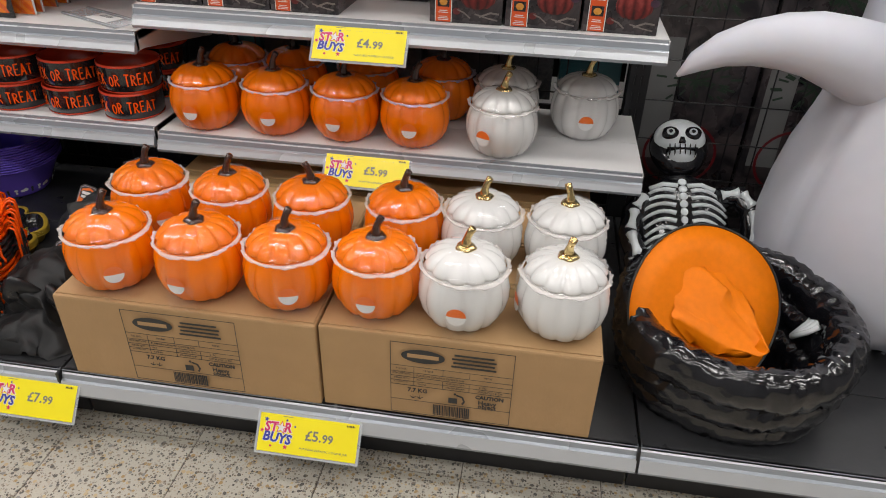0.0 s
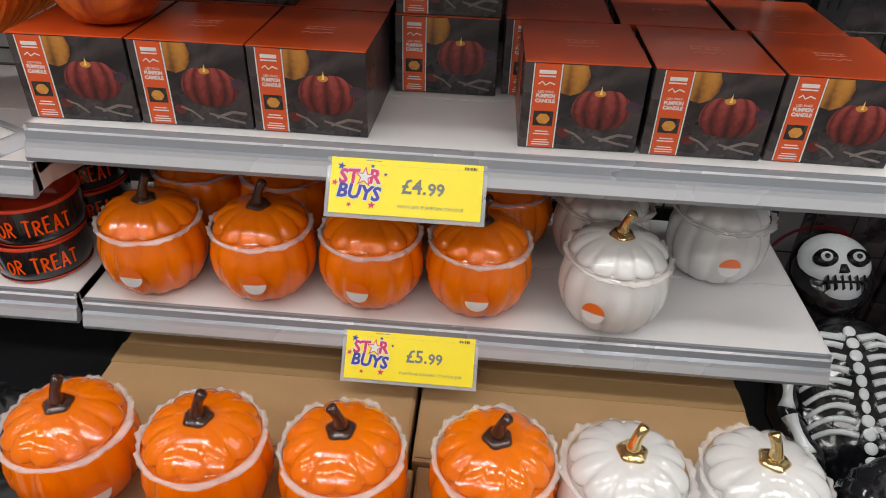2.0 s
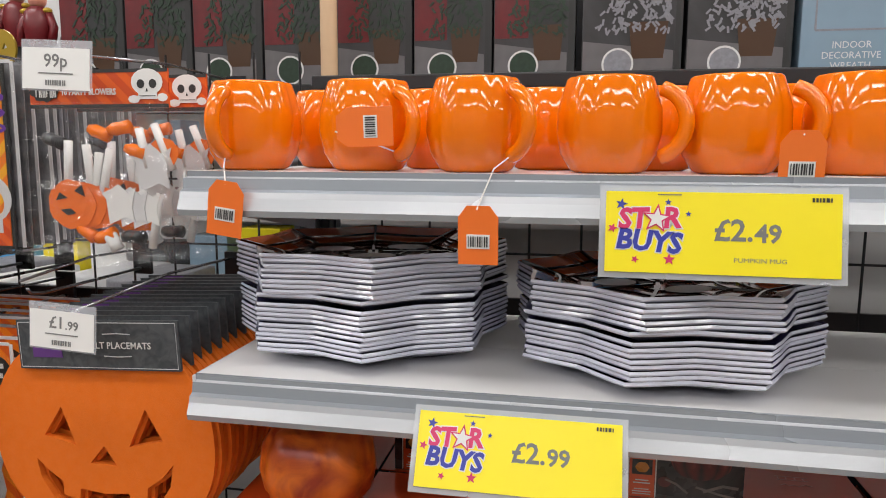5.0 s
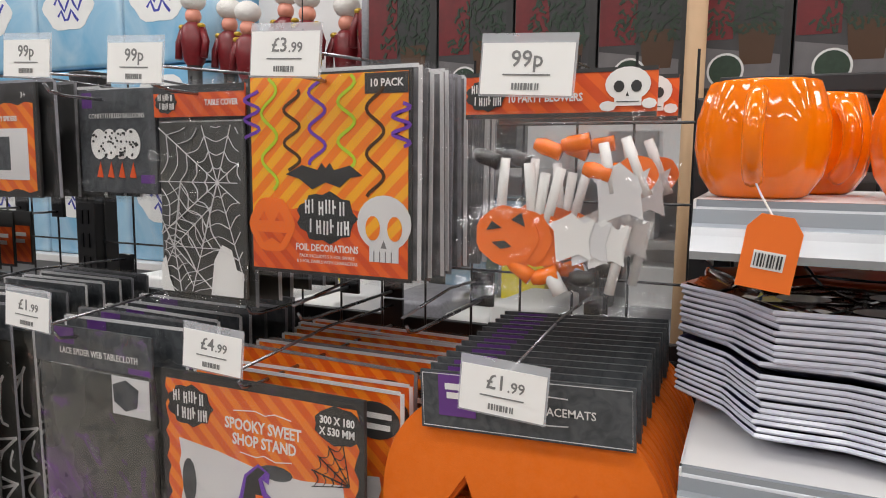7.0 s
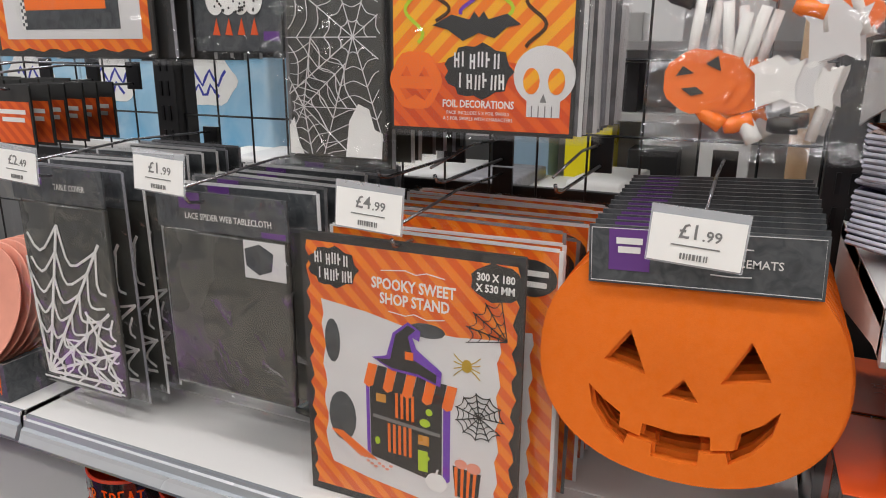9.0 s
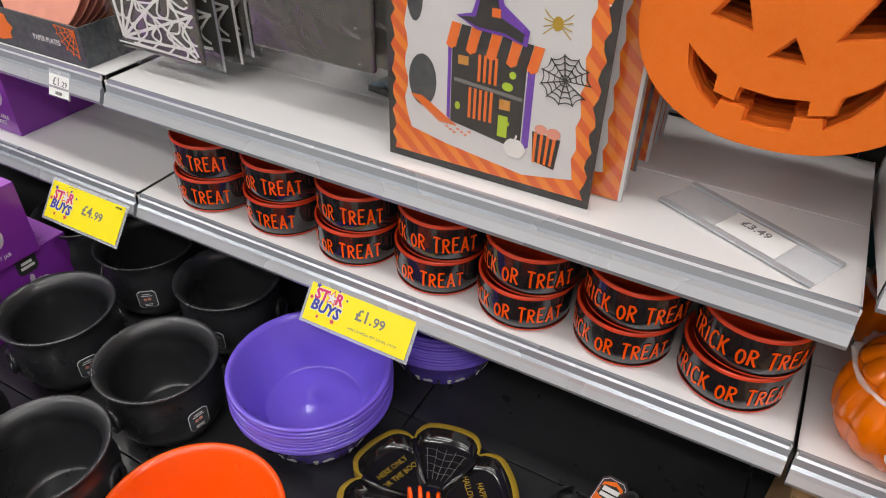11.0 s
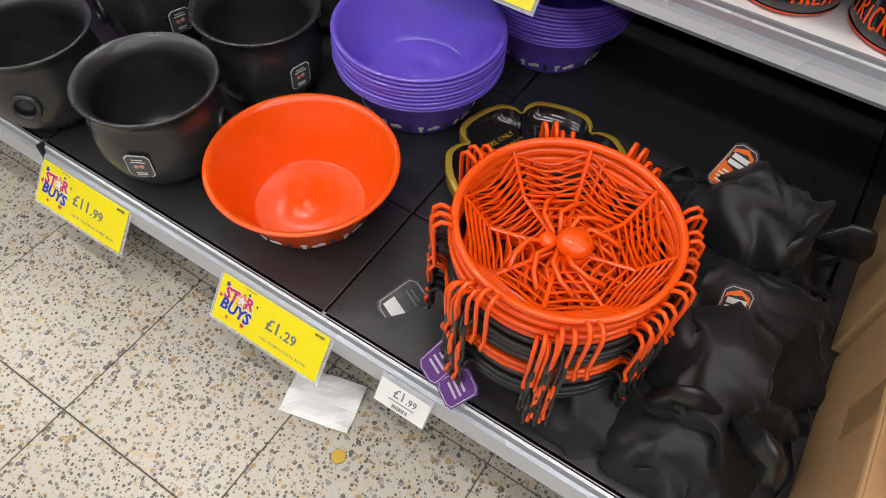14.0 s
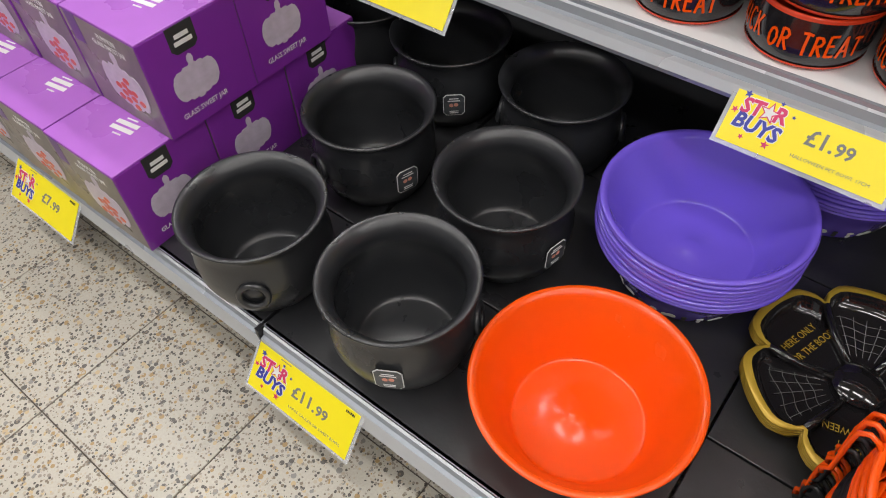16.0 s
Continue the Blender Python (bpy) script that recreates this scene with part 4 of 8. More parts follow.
def tag_on_string(parent, x, y, z, turn=0.0, flat=False):
    """Orange swing tag with a barcode on a white string."""
    bm = bmesh.new()
    slab(bm, [(-0.021, -0.062), (0.021, -0.062), (0.021, -0.012), (0.012, 0.0), (-0.012, 0.0), (-0.021, -0.012)], -0.0006, 0.0)
    bmesh.ops.recalc_face_normals(bm, faces=bm.faces[:])
    rot = (radians(-88), 0, radians(turn)) if flat else (radians(4), radians(turn), 0)
    t = part("swing_tag", bm, OPRINT, parent, "orange card swing tag", loc=(x, y, z), rot=rot)
    part("tag_barcode", cut(rect(-0.012, 0.012, -0.045, -0.03), y=-0.0007), WPRINT, t)
    polys = [rect(-0.0105 + i * 0.0024, -0.0105 + i * 0.0024 + (0.0014 if i % 3 else 0.0008), -0.043, -0.032) for i in range(9)]
    tagged(part("tag_bars", cut(*polys, y=-0.0013), INK, t), kind="stuff")
    return t


def mug(x, y, turn, tag=None):
    g = thing("pumpkin_mug", (x, y, 1.4075), turn, "glossy orange ceramic mug shaped like a pumpkin", "mug", "pumpkin mugs")
    prof = [(0, 0.003), (0.036, 0.0), (0.042, 0.003), (0.053, 0.02), (0.0585, 0.045), (0.0575, 0.07), (0.052, 0.09), (0.048, 0.102), (0.0465, 0.104), (0.0445, 0.102), (0.048, 0.088), (0.053, 0.06), (0.049, 0.02), (0.03, 0.007), (0, 0.006)]
    part("body", lathe(prof, 64, lobes(10, 0.05)), OJAR, g, smooth=True)
    pts = []
    for i in range(15):
        a = radians(-75 + 150 * i / 14)
        pts.append((0.050 + 0.036 * math.cos(a), 0.0, 0.054 + 0.037 * math.sin(a)))
    bm = bmesh.new()
    tube(bm, pts, 0.0085, 10)
    part("handle", bm, OJAR, g, smooth=True)
    if tag:
        tx, ty, tz, tt, fl = tag
        c, s = math.cos(radians(-turn)), math.sin(radians(-turn))
        lx, ly = (tx - x) * c - (ty - y) * s, (tx - x) * s + (ty - y) * c
        tg = tag_on_string(g, lx, ly, tz - 1.4075, tt, fl)
        if not fl:
            tg.rotation_euler = (radians(4), radians(tt), radians(-turn))
        bm = bmesh.new()
        tube(bm, [(0.062, 0, 0.02), ((0.062 + lx) / 2, ly / 2 - 0.003, max(0.005, (tz - 1.4075 + 0.02) / 2)), (lx, ly - 0.002, tz - 1.4075 - 0.004)], 0.0009, 5)
        part("string", bm, STRING, g)
    return g


mug(0.055, 0.635, -95, (0.070, 0.536, 1.397, 8, False))
mug(0.200, 0.640, -38, (0.190, 0.556, 1.455, -92, False))
mug(0.332, 0.628, -42, (0.348, 0.538, 1.375, 0, False))
mug(0.480, 0.640, -25)
mug(0.612, 0.645, -25, (0.66, 0.560, 1.452, 0, False))
mug(0.740, 0.645, -40)
for x, tn in ((0.105, -70), (0.255, -30), (0.405, -20), (0.545, -35), (0.69, -10), (0.83, -30)):
    mug(x, 0.775, tn)
mug(0.88, 0.64, -30)
mug(1.02, 0.65, -60)

# ---- party plates ----


def plate_ring(s, n=64, turn=0.0):
    out = []
    for i in range(n):
        a = 2 * math.pi * i / n
        k = abs((a * 8 / (2 * math.pi)) % 1 - 0.5) * 2
        r = s * (0.86 + 0.14 * k ** 1.5)
        out.append((r * math.cos(a + turn), r * math.sin(a + turn)))
    return out


def plate_mesh(top):
    bm = bmesh.new()
    lv = [(0.62, 0.000, 0), (0.70, 0.002, 0), (0.985, 0.019, 1), (1.0, 0.0215, 1), (0.992, 0.0245, 2), (0.965, 0.023, 2), (0.72, 0.0065, 2), (0.62, 0.0050, 2)]
    rings = [[bm.verts.new((x, y, z)) for x, y in plate_ring(0.19 * s)] for s, z, _ in lv]
    for k in range(len(lv) - 1):
        for i in range(64):
            j = (i + 1) % 64
            bm.faces.new((rings[k][i], rings[k][j], rings[k + 1][j], rings[k + 1][i])).material_index = (0, 1, 1, 1, 2, 2, 2)[k]
    bm.faces.new(rings[0][::-1])
    bm.faces.new(rings[-1]).material_index = 2
    return finish("plate", bm, (PLATEN, PLATEW, PLATEN if not top else PLATEO), False)


PLATE, PLATETOP = plate_mesh(False), plate_mesh(True)


def plate_stack(cx, cy, n, turn, slip):
    random.seed(int(cx * 100))
    z = 1.1655
    for i in range(n):
        top = i == n - 1
        lab = "octagonal party plate with burnt orange cobweb print" if top else "navy octagonal plate with white rim in a stack"
        p = thing("party_plate", (cx + random.uniform(-1, 1) * slip, cy + random.uniform(-1, 1) * slip, z), turn + random.uniform(-0.9, 0.9) + (4 if i > n * 0.55 else 0), lab, "plate", "stacked party plates")
        put("dish", PLATETOP if top else PLATE, p)
        if top:
            bm = bmesh.new()
            for k in range(8):
                a = 2 * math.pi * k / 8
                tube(bm, [(0.012 * math.cos(a), 0.012 * math.sin(a), 0.0058), (0.118 * math.cos(a), 0.118 * math.sin(a), 0.0058), (0.183 * math.cos(a), 0.183 * math.sin(a), 0.0240)], 0.0028, 4)
            for s, zz in ((0.05, 0.0056), (0.085, 0.0056), (0.118, 0.0062), (0.150, 0.0150)):
                for k in range(8):
                    a, b = 2 * math.pi * k / 8, 2 * math.pi * (k + 1) / 8
                    pts = [(s * (1 - 0.14 * math.sin(math.pi * u / 6)) * math.cos(a + (b - a) * u / 6), s * (1 - 0.14 * math.sin(math.pi * u / 6)) * math.sin(a + (b - a) * u / 6), zz) for u in range(7)]
                    tube(bm, pts, 0.0022, 4)
            part("cobweb_print", bm, PLATEK, p)
            part("pale_print", cut(oval(0.05, 0.035, 0.03, 0.024, 18), oval(-0.055, 0.02, 0.028, 0.022, 18), oval(0.0, -0.05, 0.032, 0.02, 18), t=0.0005), GPRINT, p, rot=(radians(-90), 0, 0), loc=(0, 0, 0.0085))
        z += 0.0063 + (0.005 if i == n // 2 else 0)


plate_stack(0.168, 0.766, 19, 12, 0.0015)
plate_stack(0.555, 0.740, 15, 30, 0.002)

# ---- pet bowls ----


STROKES = {"T": [[(0.0, 0.97), (0.5, 1.0), (1.0, 0.94)], [(0.52, 0.98), (0.47, 0.5), (0.5, 0.0)]],
           "R": [[(0.1, 1.0), (0.12, 0.5), (0.08, 0.0)], [(0.1, 0.98), (0.6, 0.97), (0.85, 0.78), (0.7, 0.58), (0.14, 0.5)], [(0.38, 0.5), (0.62, 0.25), (0.95, 0.0)]],
           "I": [[(0.5, 1.0), (0.47, 0.5), (0.5, 0.0)]],
           "C": [[(0.95, 0.86), (0.7, 0.99), (0.35, 0.93), (0.1, 0.62), (0.12, 0.3), (0.4, 0.03), (0.75, 0.02), (0.98, 0.16)]],
           "K": [[(0.1, 1.0), (0.14, 0.5), (0.1, 0.0)], [(0.9, 1.0), (0.5, 0.66), (0.16, 0.46)], [(0.4, 0.58), (0.65, 0.3), (1.0, 0.02)]],
           "O": [[(0.5, 0.80), (0.2, 0.68), (0.06, 0.42), (0.2, 0.12), (0.5, 0.0), (0.8, 0.12), (0.95, 0.42), (0.8, 0.68), (0.5, 0.80)]],
           "E": [[(0.12, 1.0), (0.1, 0.5), (0.12, 0.0)], [(0.1, 0.98), (0.92, 1.0)], [(0.1, 0.52), (0.75, 0.54)], [(0.12, 0.02), (0.95, 0.05)]],
           "A": [[(0.0, 0.0), (0.28, 0.55), (0.48, 1.0)], [(0.48, 1.0), (0.7, 0.5), (1.0, 0.0)], [(0.2, 0.32), (0.82, 0.34)]]}


def brushed(txt, height, width, gap, stroke, radius):
    """Hand-drawn capitals round a wall of that radius."""
    step = [0.55 if ch == " " else 0.45 if ch == "I" else 1.0 for ch in txt]
    total = sum(q * width + gap for q in step)
    bm = bmesh.new()
    u = -total / 2
    for i, ch in enumerate(txt):
        w, h = step[i] * width, height * (1 + 0.07 * math.sin(i * 2.3))
        for st in STROKES.get(ch, []):
            pts = []
            for a, b in zip(st, st[1:]):
                pts += [(u + w * (a[0] + (b[0] - a[0]) * k / 3), h * (a[1] + (b[1] - a[1]) * k / 3) - height * 0.5 + 0.0008 * math.sin(i * 1.9)) for k in range(3)]
            pts.append((u + w * st[-1][0], h * st[-1][1] - height * 0.5 + 0.0008 * math.sin(i * 1.9)))
            out_ = line(pts, stroke)
            m_ = len(pts)
            lf, rt = out_[:m_], out_[m_:][::-1]
            vs = [[bm.verts.new((radius * math.sin(x / radius), -radius * math.cos(x / radius), z)) for x, z in side] for side in (lf, rt)]
            for k in range(m_ - 1):
                bm.faces.new((vs[0][k], vs[1][k], vs[1][k + 1], vs[0][k + 1]))
        u += w + gap
    return bm


def pet_bowl(text_turn):
    b = thing("pet_bowl", (0, 0, 0), 0, "black and red glazed ceramic pet bowl with red lettering", "pet bowl", "stacked pet bowls")
    part("wall", lathe([(0.071, 0.001), (0.0765, 0.006), (0.0795, 0.03), (0.080, 0.0685)], 56), BOWLB, b, smooth=True)
    part("rim", lathe([(0.080, 0.0685), (0.0800, 0.0725), (0.0780, 0.0745), (0.0755, 0.0735), (0.074, 0.060), (0.071, 0.024), (0.055, 0.012), (0, 0.010)], 56), BOWLR, b, "orange-red glazed rim and inside", smooth=True)
    part("foot", lathe([(0, 0.0), (0.069, 0.0), (0.0745, 0.0015), (0.0775, 0.0045), (0.0772, 0.0068)], 56), BOWLR, b, smooth=True)
    part("lettering", brushed("TRICK OR TREAT", 0.029, 0.0118, 0.0036, 0.0036, 0.0807), OPLAS, b, "orange-red brushed capitals", loc=(0, 0, 0.038), rot=(0, 0, radians(text_turn)))
    return b


PB = pet_bowl(0)
first = True
BOWLX = (-0.103, -0.270, -0.437, -0.600, -0.765, -0.935, -1.105)
for i, x in enumerate(BOWLX):
    for lv in (0, 1):
        tn = (-2, 0, -8, -8, -14, -16, -16)[i] + (-4 if lv == 0 and i % 2 else 6)
        m = pose(x + (0.006 if lv else -0.002), 0.652 + 0.005 * (i % 2), 0.5225 + lv * 0.0745, 0, 0, tn)
        if first:
            PB.matrix_basis, first = m, False
        else:
            copy_thing(PB, m)
for i, x in enumerate(BOWLX):
    copy_thing(PB, pose(x - 0.01, 0.832, 0.5225, 0, 0, 30 * i))
    copy_thing(PB, pose(x - 0.006, 0.832, 0.5970, 0, 0, 40 * i))

# ---- cauldrons ----


def cauldron():
    c = thing("cauldron_bowl", (0, 0, 0), 0, "matt black plastic cauldron sweet bowl with printed sticker", "cauldron", "black cauldrons")
    prof = [(0, 0.004), (0.066, 0.0), (0.078, 0.004), (0.096, 0.03), (0.1065, 0.062), (0.1075, 0.092), (0.100, 0.125), (0.0965, 0.138), (0.0985, 0.148), (0.106, 0.158), (0.1125, 0.165), (0.1135, 0.1685), (0.110, 0.170), (0.101, 0.163), (0.093, 0.150), (0.091, 0.138), (0.096, 0.122), (0.1025, 0.092), (0.1015, 0.062), (0.092, 0.030), (0.082, 0.0145), (0.0775, 0.0095), (0.0755, 0.0082), (0.074, 0.0078), (0.070, 0.0075), (0, 0.007)]
    part("pot", lathe(prof, 56), CAULD, c, smooth=True)
    for s in (-1, 1):
        bm = bmesh.new()
        tube(bm, [(0.0, 0.021 * math.cos(2 * math.pi * i / 20), 0.021 * math.sin(2 * math.pi * i / 20)) for i in range(20)], 0.0052, 8, closed=True)
        part("ring_handle", bm, CAULD, c, smooth=True, loc=(s * 0.1085, 0, 0.086), rot=(0, radians(-8 * s), 0))
        part("boss", lathe([(0, 0), (0.015, 0), (0.013, 0.004), (0, 0.005)], 20), CAULD, c, smooth=True, loc=(s * 0.104, 0, 0.086), rot=(0, radians(90 * s), 0))
    bm = bmesh.new()
    o8 = [(-0.014, -0.024), (0.014, -0.024), (0.02, -0.018), (0.02, 0.018), (0.014, 0.024), (-0.014, 0.024), (-0.02, 0.018), (-0.02, -0.018)]
    slab(bm, o8, -0.0008, 0.0)
    bmesh.ops.recalc_face_normals(bm, faces=bm.faces[:])
    st = part("sticker", bm, WPRINT, c, "octagonal printed paper sticker", loc=(0.0, -0.1088, 0.082), rot=(radians(2), 0, 0))
    part("sticker_panel", cut([(x * 0.93, z * 0.94) for x, z in o8], y=-0.0009), HEAD, st)
    part("sticker_print", cut(oval(-0.005, 0.0, 0.004, 0.004, 10), oval(0.004, 0.001, 0.004, 0.004, 10), y=-0.0015), ROSE, st)
    ink_lines(st, 0, 0.016, 0.024, 2, -0.0015, WPRINT, 0.005, 0.0018)
    ink_lines(st, 0, -0.013, 0.022, 2, -0.0015, WPRINT, 0.004, 0.0015, 4)
    return c


CD = cauldron()
first = True
for x, y, tn in ((-1.046, 0.118, 30), (-1.306, 0.090, -50), (-1.316, 0.360, 12 + 60), (-1.036, 0.358, 78), (-1.338, 0.610, 40), (-1.088, 0.605, 22), (-1.56, 0.62, 10)):
    m = pose(x, y, 0.1765, 0, 0, tn)
    if first:
        CD.matrix_basis, first = m, False
    else:
        copy_thing(CD, m)

# ---- plastic party bowls ----


def party_bowl(mat, colour):
    b = thing("party_bowl", (0, 0, 0), 0, colour + " plastic party bowl with a printed band", "bowl", colour + " party bowls")
    prof = [(0, 0.003), (0.088, 0.0), (0.095, 0.004), (0.100, 0.012), (0.113, 0.045), (0.127, 0.072), (0.142, 0.098), (0.1445, 0.104), (0.150, 0.105), (0.1515, 0.1075), (0.150, 0.110), (0.143, 0.1095), (0.1385, 0.100), (0.124, 0.074), (0.109, 0.045), (0.096, 0.014), (0.0925, 0.0088), (0.0915, 0.0076), (0.0900, 0.0068), (0.087, 0.0063), (0.060, 0.006), (0.0155, 0.006), (0.015, 0.0066), (0, 0.0066)]
    part("bowl", lathe(prof, 72), mat, b, smooth=True)
    return b


def print_band(b):
    """Little ghost and skeleton figures printed round the foot, as plain shapes."""
    for i in range(30):
        a = 2 * math.pi * i / 30
        z = 0.027
        r = 0.1078
        kind = i % 3
        polys = (oval(0, 0.004, 0.0055, 0.0045, 10), oval(0, -0.006, 0.0035, 0.005, 8)) if kind == 0 else (oval(-0.005, 0, 0.006, 0.005, 10), oval(0.004, 0.003, 0.007, 0.006, 10)) if kind == 1 else (oval(0, 0.005, 0.004, 0.004, 8), rect(-0.003, 0.003, -0.010, 0.0))
        part("printed_figure", cut(*polys, t=0.0008), WPRINT if kind < 2 else INK, b, loc=(r * math.sin(a), -r * math.cos(a), z), rot=(radians(19), 0, a))


OB = party_bowl(OPLAS, "orange")
OB.matrix_basis = pose(-0.777, 0.163, 0.1765)
print_band(OB)
PU = party_bowl(PPLAS, "purple")
for k, (x, y, n) in enumerate(((-0.775, 0.480, 9), (-0.655, 0.775, 11))):
    for i in range(n):
        m = pose(x + 0.0015 * math.sin(i * 2.1), y + 0.0015 * math.cos(i * 1.7), 0.1765 + i * 0.0078, 0, 0, 17 * i)
        if k == 0 and i == 0:
            PU.matrix_basis = m
        else:
            q = copy_thing(PU, m)
            if k == 1 and i == 0:
                print_band(q)
print_band(PU)

# ---- snack tray ----
tr = thing("snack_tray", (-0.492, 0.425, 0.1765), 12, "stack of black petal-shaped snack trays with gold rims", "snack tray")


def petal(s, n=96):
    out = []
    for i in range(n):
        a = 2 * math.pi * i / n
        k = abs(math.sin(3 * a))
        r = s * (0.80 + 0.20 * min(1, k * 1.6) ** 0.6)
        out.append((r * math.cos(a), r * math.sin(a)))
    return out


for i in range(4):
    bm = bmesh.new()
    lv = [(0.120, 0.0), (0.140, 0.004), (0.151, 0.026), (0.159, 0.028), (0.158, 0.031), (0.147, 0.031)]
    rg = [[bm.verts.new((x, y, z)) for x, y in petal(s)] for s, z in lv]
    for k in range(5):
        for j in range(96):
            bm.faces.new((rg[k][j], rg[k][(j + 1) % 96], rg[k + 1][(j + 1) % 96], rg[k + 1][j]))
    part("rim", bm, GOLDP, tr, "gold plastic rim", smooth=True, loc=(0, 0, i * 0.005))
bm = bmesh.new()
lv = [(0.147, 0.0305), (0.138, 0.012), (0.125, 0.007)]
rg = [[bm.verts.new((x, y, z)) for x, y in petal(s)] for s, z in lv]
for k in range(2):
    for j in range(96):
        bm.faces.new((rg[k][j], rg[k][(j + 1) % 96], rg[k + 1][(j + 1) % 96], rg[k + 1][j]))
bm.faces.new(rg[-1])
part("tray_floor", bm, TRAYB, tr, smooth=True, loc=(0, 0, 0.015))
for k in range(6):
    a = math.pi / 3 * k
    bm = bmesh.new()
    tube(bm, [(0.035 * math.cos(a), 0.035 * math.sin(a), 0.026), (0.08 * math.cos(a), 0.08 * math.sin(a), 0.027), (0.125 * math.cos(a), 0.125 * math.sin(a), 0.043)], 0.006, 8)
    part("divider", bm, TRAYB, tr, smooth=True)
    am = a + math.pi / 6
    ws = bmesh.new()
    for t in (-0.32, -0.16, 0.0, 0.16, 0.32):
        tube(ws, [(0.05 * math.cos(am + t), 0.05 * math.sin(am + t), 0.0232), (0.118 * math.cos(am + t), 0.118 * math.sin(am + t), 0.0236)], 0.0005, 3)
    for r in (0.065, 0.08, 0.096, 0.112):
        tube(ws, [(r * (1 - 0.04 * math.cos(10 * u)) * math.cos(am + u), r * (1 - 0.04 * math.cos(10 * u)) * math.sin(am + u), 0.0234) for u in [(-0.36 + 0.09 * q) for q in range(9)]], 0.0005, 3)
    if k % 2:
        part("cobweb_print", ws, GREYINK, tr)
    else:
        ws.free()
        for q, tx in enumerate((("HAPPY", "HALLOWEEN"), ("HERE ONLY", "FOR THE BOOS"), ("HAPPY", "HALLOWEEN"))[k // 2]):
            rr = 0.098 - q * 0.022
            write(tx, 0.016, GOLDP, tr, (rr * math.cos(am), rr * math.sin(am), 0.0236), rot=(radians(-90), 0, am + radians(90) + math.pi), wide=0.8)
part("dip_cup", lathe([(0.036, 0.027), (0.03, 0.034), (0.0, 0.040)], 32), TRAYB, tr, smooth=True)

# ---- spider-web baskets ----


def spider_basket(mat, colour, full, drop=0.036):
    b = thing("spider_basket", (0, 0, 0), 0, colour + " plastic spider-web basket nested in a stack", "basket", "stacked spider baskets")
    R, r0, H = 0.143, 0.095, 0.062
    part("rim", lathe([(R - 0.008, H - 0.012), (R - 0.002, H - 0.010), (R, H - 0.002), (R - 0.003, H), (R - 0.009, H - 0.002), (R - 0.010, H - 0.008)], 56), mat, b, smooth=True)
    at = lambda r: (0.004 if r < r0 else 0.004 + (H - 0.008) * (r - r0) / (R - 0.004 - r0))
    if full:
        for k in range(8):
            a = 2 * math.pi * k / 8
            bm = bmesh.new()
            tube(bm, [(r * math.cos(a), r * math.sin(a), at(r)) for r in (0.01, 0.05, r0, R - 0.006)], 0.003, 6)
            part("spoke", bm, mat, b)
        for r in (0.04, 0.056, 0.072, 0.086, 0.097, 0.104, 0.111, 0.118, 0.125, 0.132):
            pts = []
            for k in range(8):
                for u in range(6):
                    a = 2 * math.pi * (k + u / 6) / 8
                    rr = r * (1 - 0.10 * math.sin(math.pi * u / 6))
                    pts.append((rr * math.cos(a), rr * math.sin(a), at(rr)))
            bm = bmesh.new()
            tube(bm, pts, 0.0018, 5, closed=True)
            part("web_ring", bm, mat, b)
        sp = part("spider", lathe([(0, 0.0), (0.022, 0.004), (0.025, 0.012), (0.018, 0.022), (0, 0.026)], 20), mat, b, "moulded orange spider", smooth=True, loc=(0.014, 0.006, 0.004))
        part("spider_head", lathe([(0, 0.0), (0.012, 0.003), (0.013, 0.009), (0.008, 0.014), (0, 0.016)], 16), mat, sp, smooth=True, loc=(-0.033, -0.004, 0.0))
        for s in (-1, 1):
            for k in range(4):
                bm = bmesh.new()
                a = radians(s * (35 + 32 * k) + 170)
                b2 = a + s * 0.25
                tube(bm, [(-0.018 + 0.014 * math.cos(a), 0.012 * math.sin(a), 0.006), (-0.018 + 0.042 * math.cos(a), 0.042 * math.sin(a), 0.014), (-0.018 + 0.062 * math.cos(b2), 0.062 * math.sin(b2), 0.008), (-0.018 + 0.08 * math.cos(b2 + s * 0.2), 0.08 * math.sin(b2 + s * 0.2), 0.003)], 0.0036, 6)
                part("spider_leg", bm, mat, sp, smooth=True)
    for k in range(8):
        a = 2 * math.pi * (k + 0.5) / 8
        for d in (-0.045, 0.045):
            ca, sa = math.cos(a + d), math.sin(a + d)
            bm = bmesh.new()
            tube(bm, [(q * ca, q * sa, z) for q, z in ((R - 0.004, H - 0.006), (R + 0.004, H + 0.006), (R + 0.013, H + 0.010), (R + 0.021, H + 0.003), (R + 0.022, H - 0.014), (R + 0.0175, H - 0.014 - drop), (R + 0.024, H - 0.022 - drop), (R + 0.022, H - 0.030 - drop))], 0.0030, 7)
            part("leg_hook", bm, mat, b, smooth=True)
    return b


SBT = spider_basket(OPLAS, "orange", True, 0.062)
SBO = spider_basket(OPLAS, "orange", True, 0.058)
SBK = spider_basket(BPLAS, "black", False, 0.062)
SBL = spider_basket(BPLAS, "black", False, 0.014)
order = "LLLLOOKKKKOOO"
seen_k = {"K": True, "O": True, "L": True}
zb = 0.1765
for i, ch in enumerate(order):
    m = pose(-0.350 + 0.002 * math.sin(i), 0.172 + 0.002 * math.cos(2 * i), zb, 0, 0, 4.5 * math.sin(i * 1.7))
    src = {"K": SBK, "L": SBL, "O": SBO}[ch]
    if seen_k[ch]:
        src.matrix_basis, seen_k[ch] = m, False
    else:
        copy_thing(src, m)
    zb += 0.0146
SBT.matrix_basis = pose(-0.350, 0.172, zb + 0.002, 0, 0, 14)


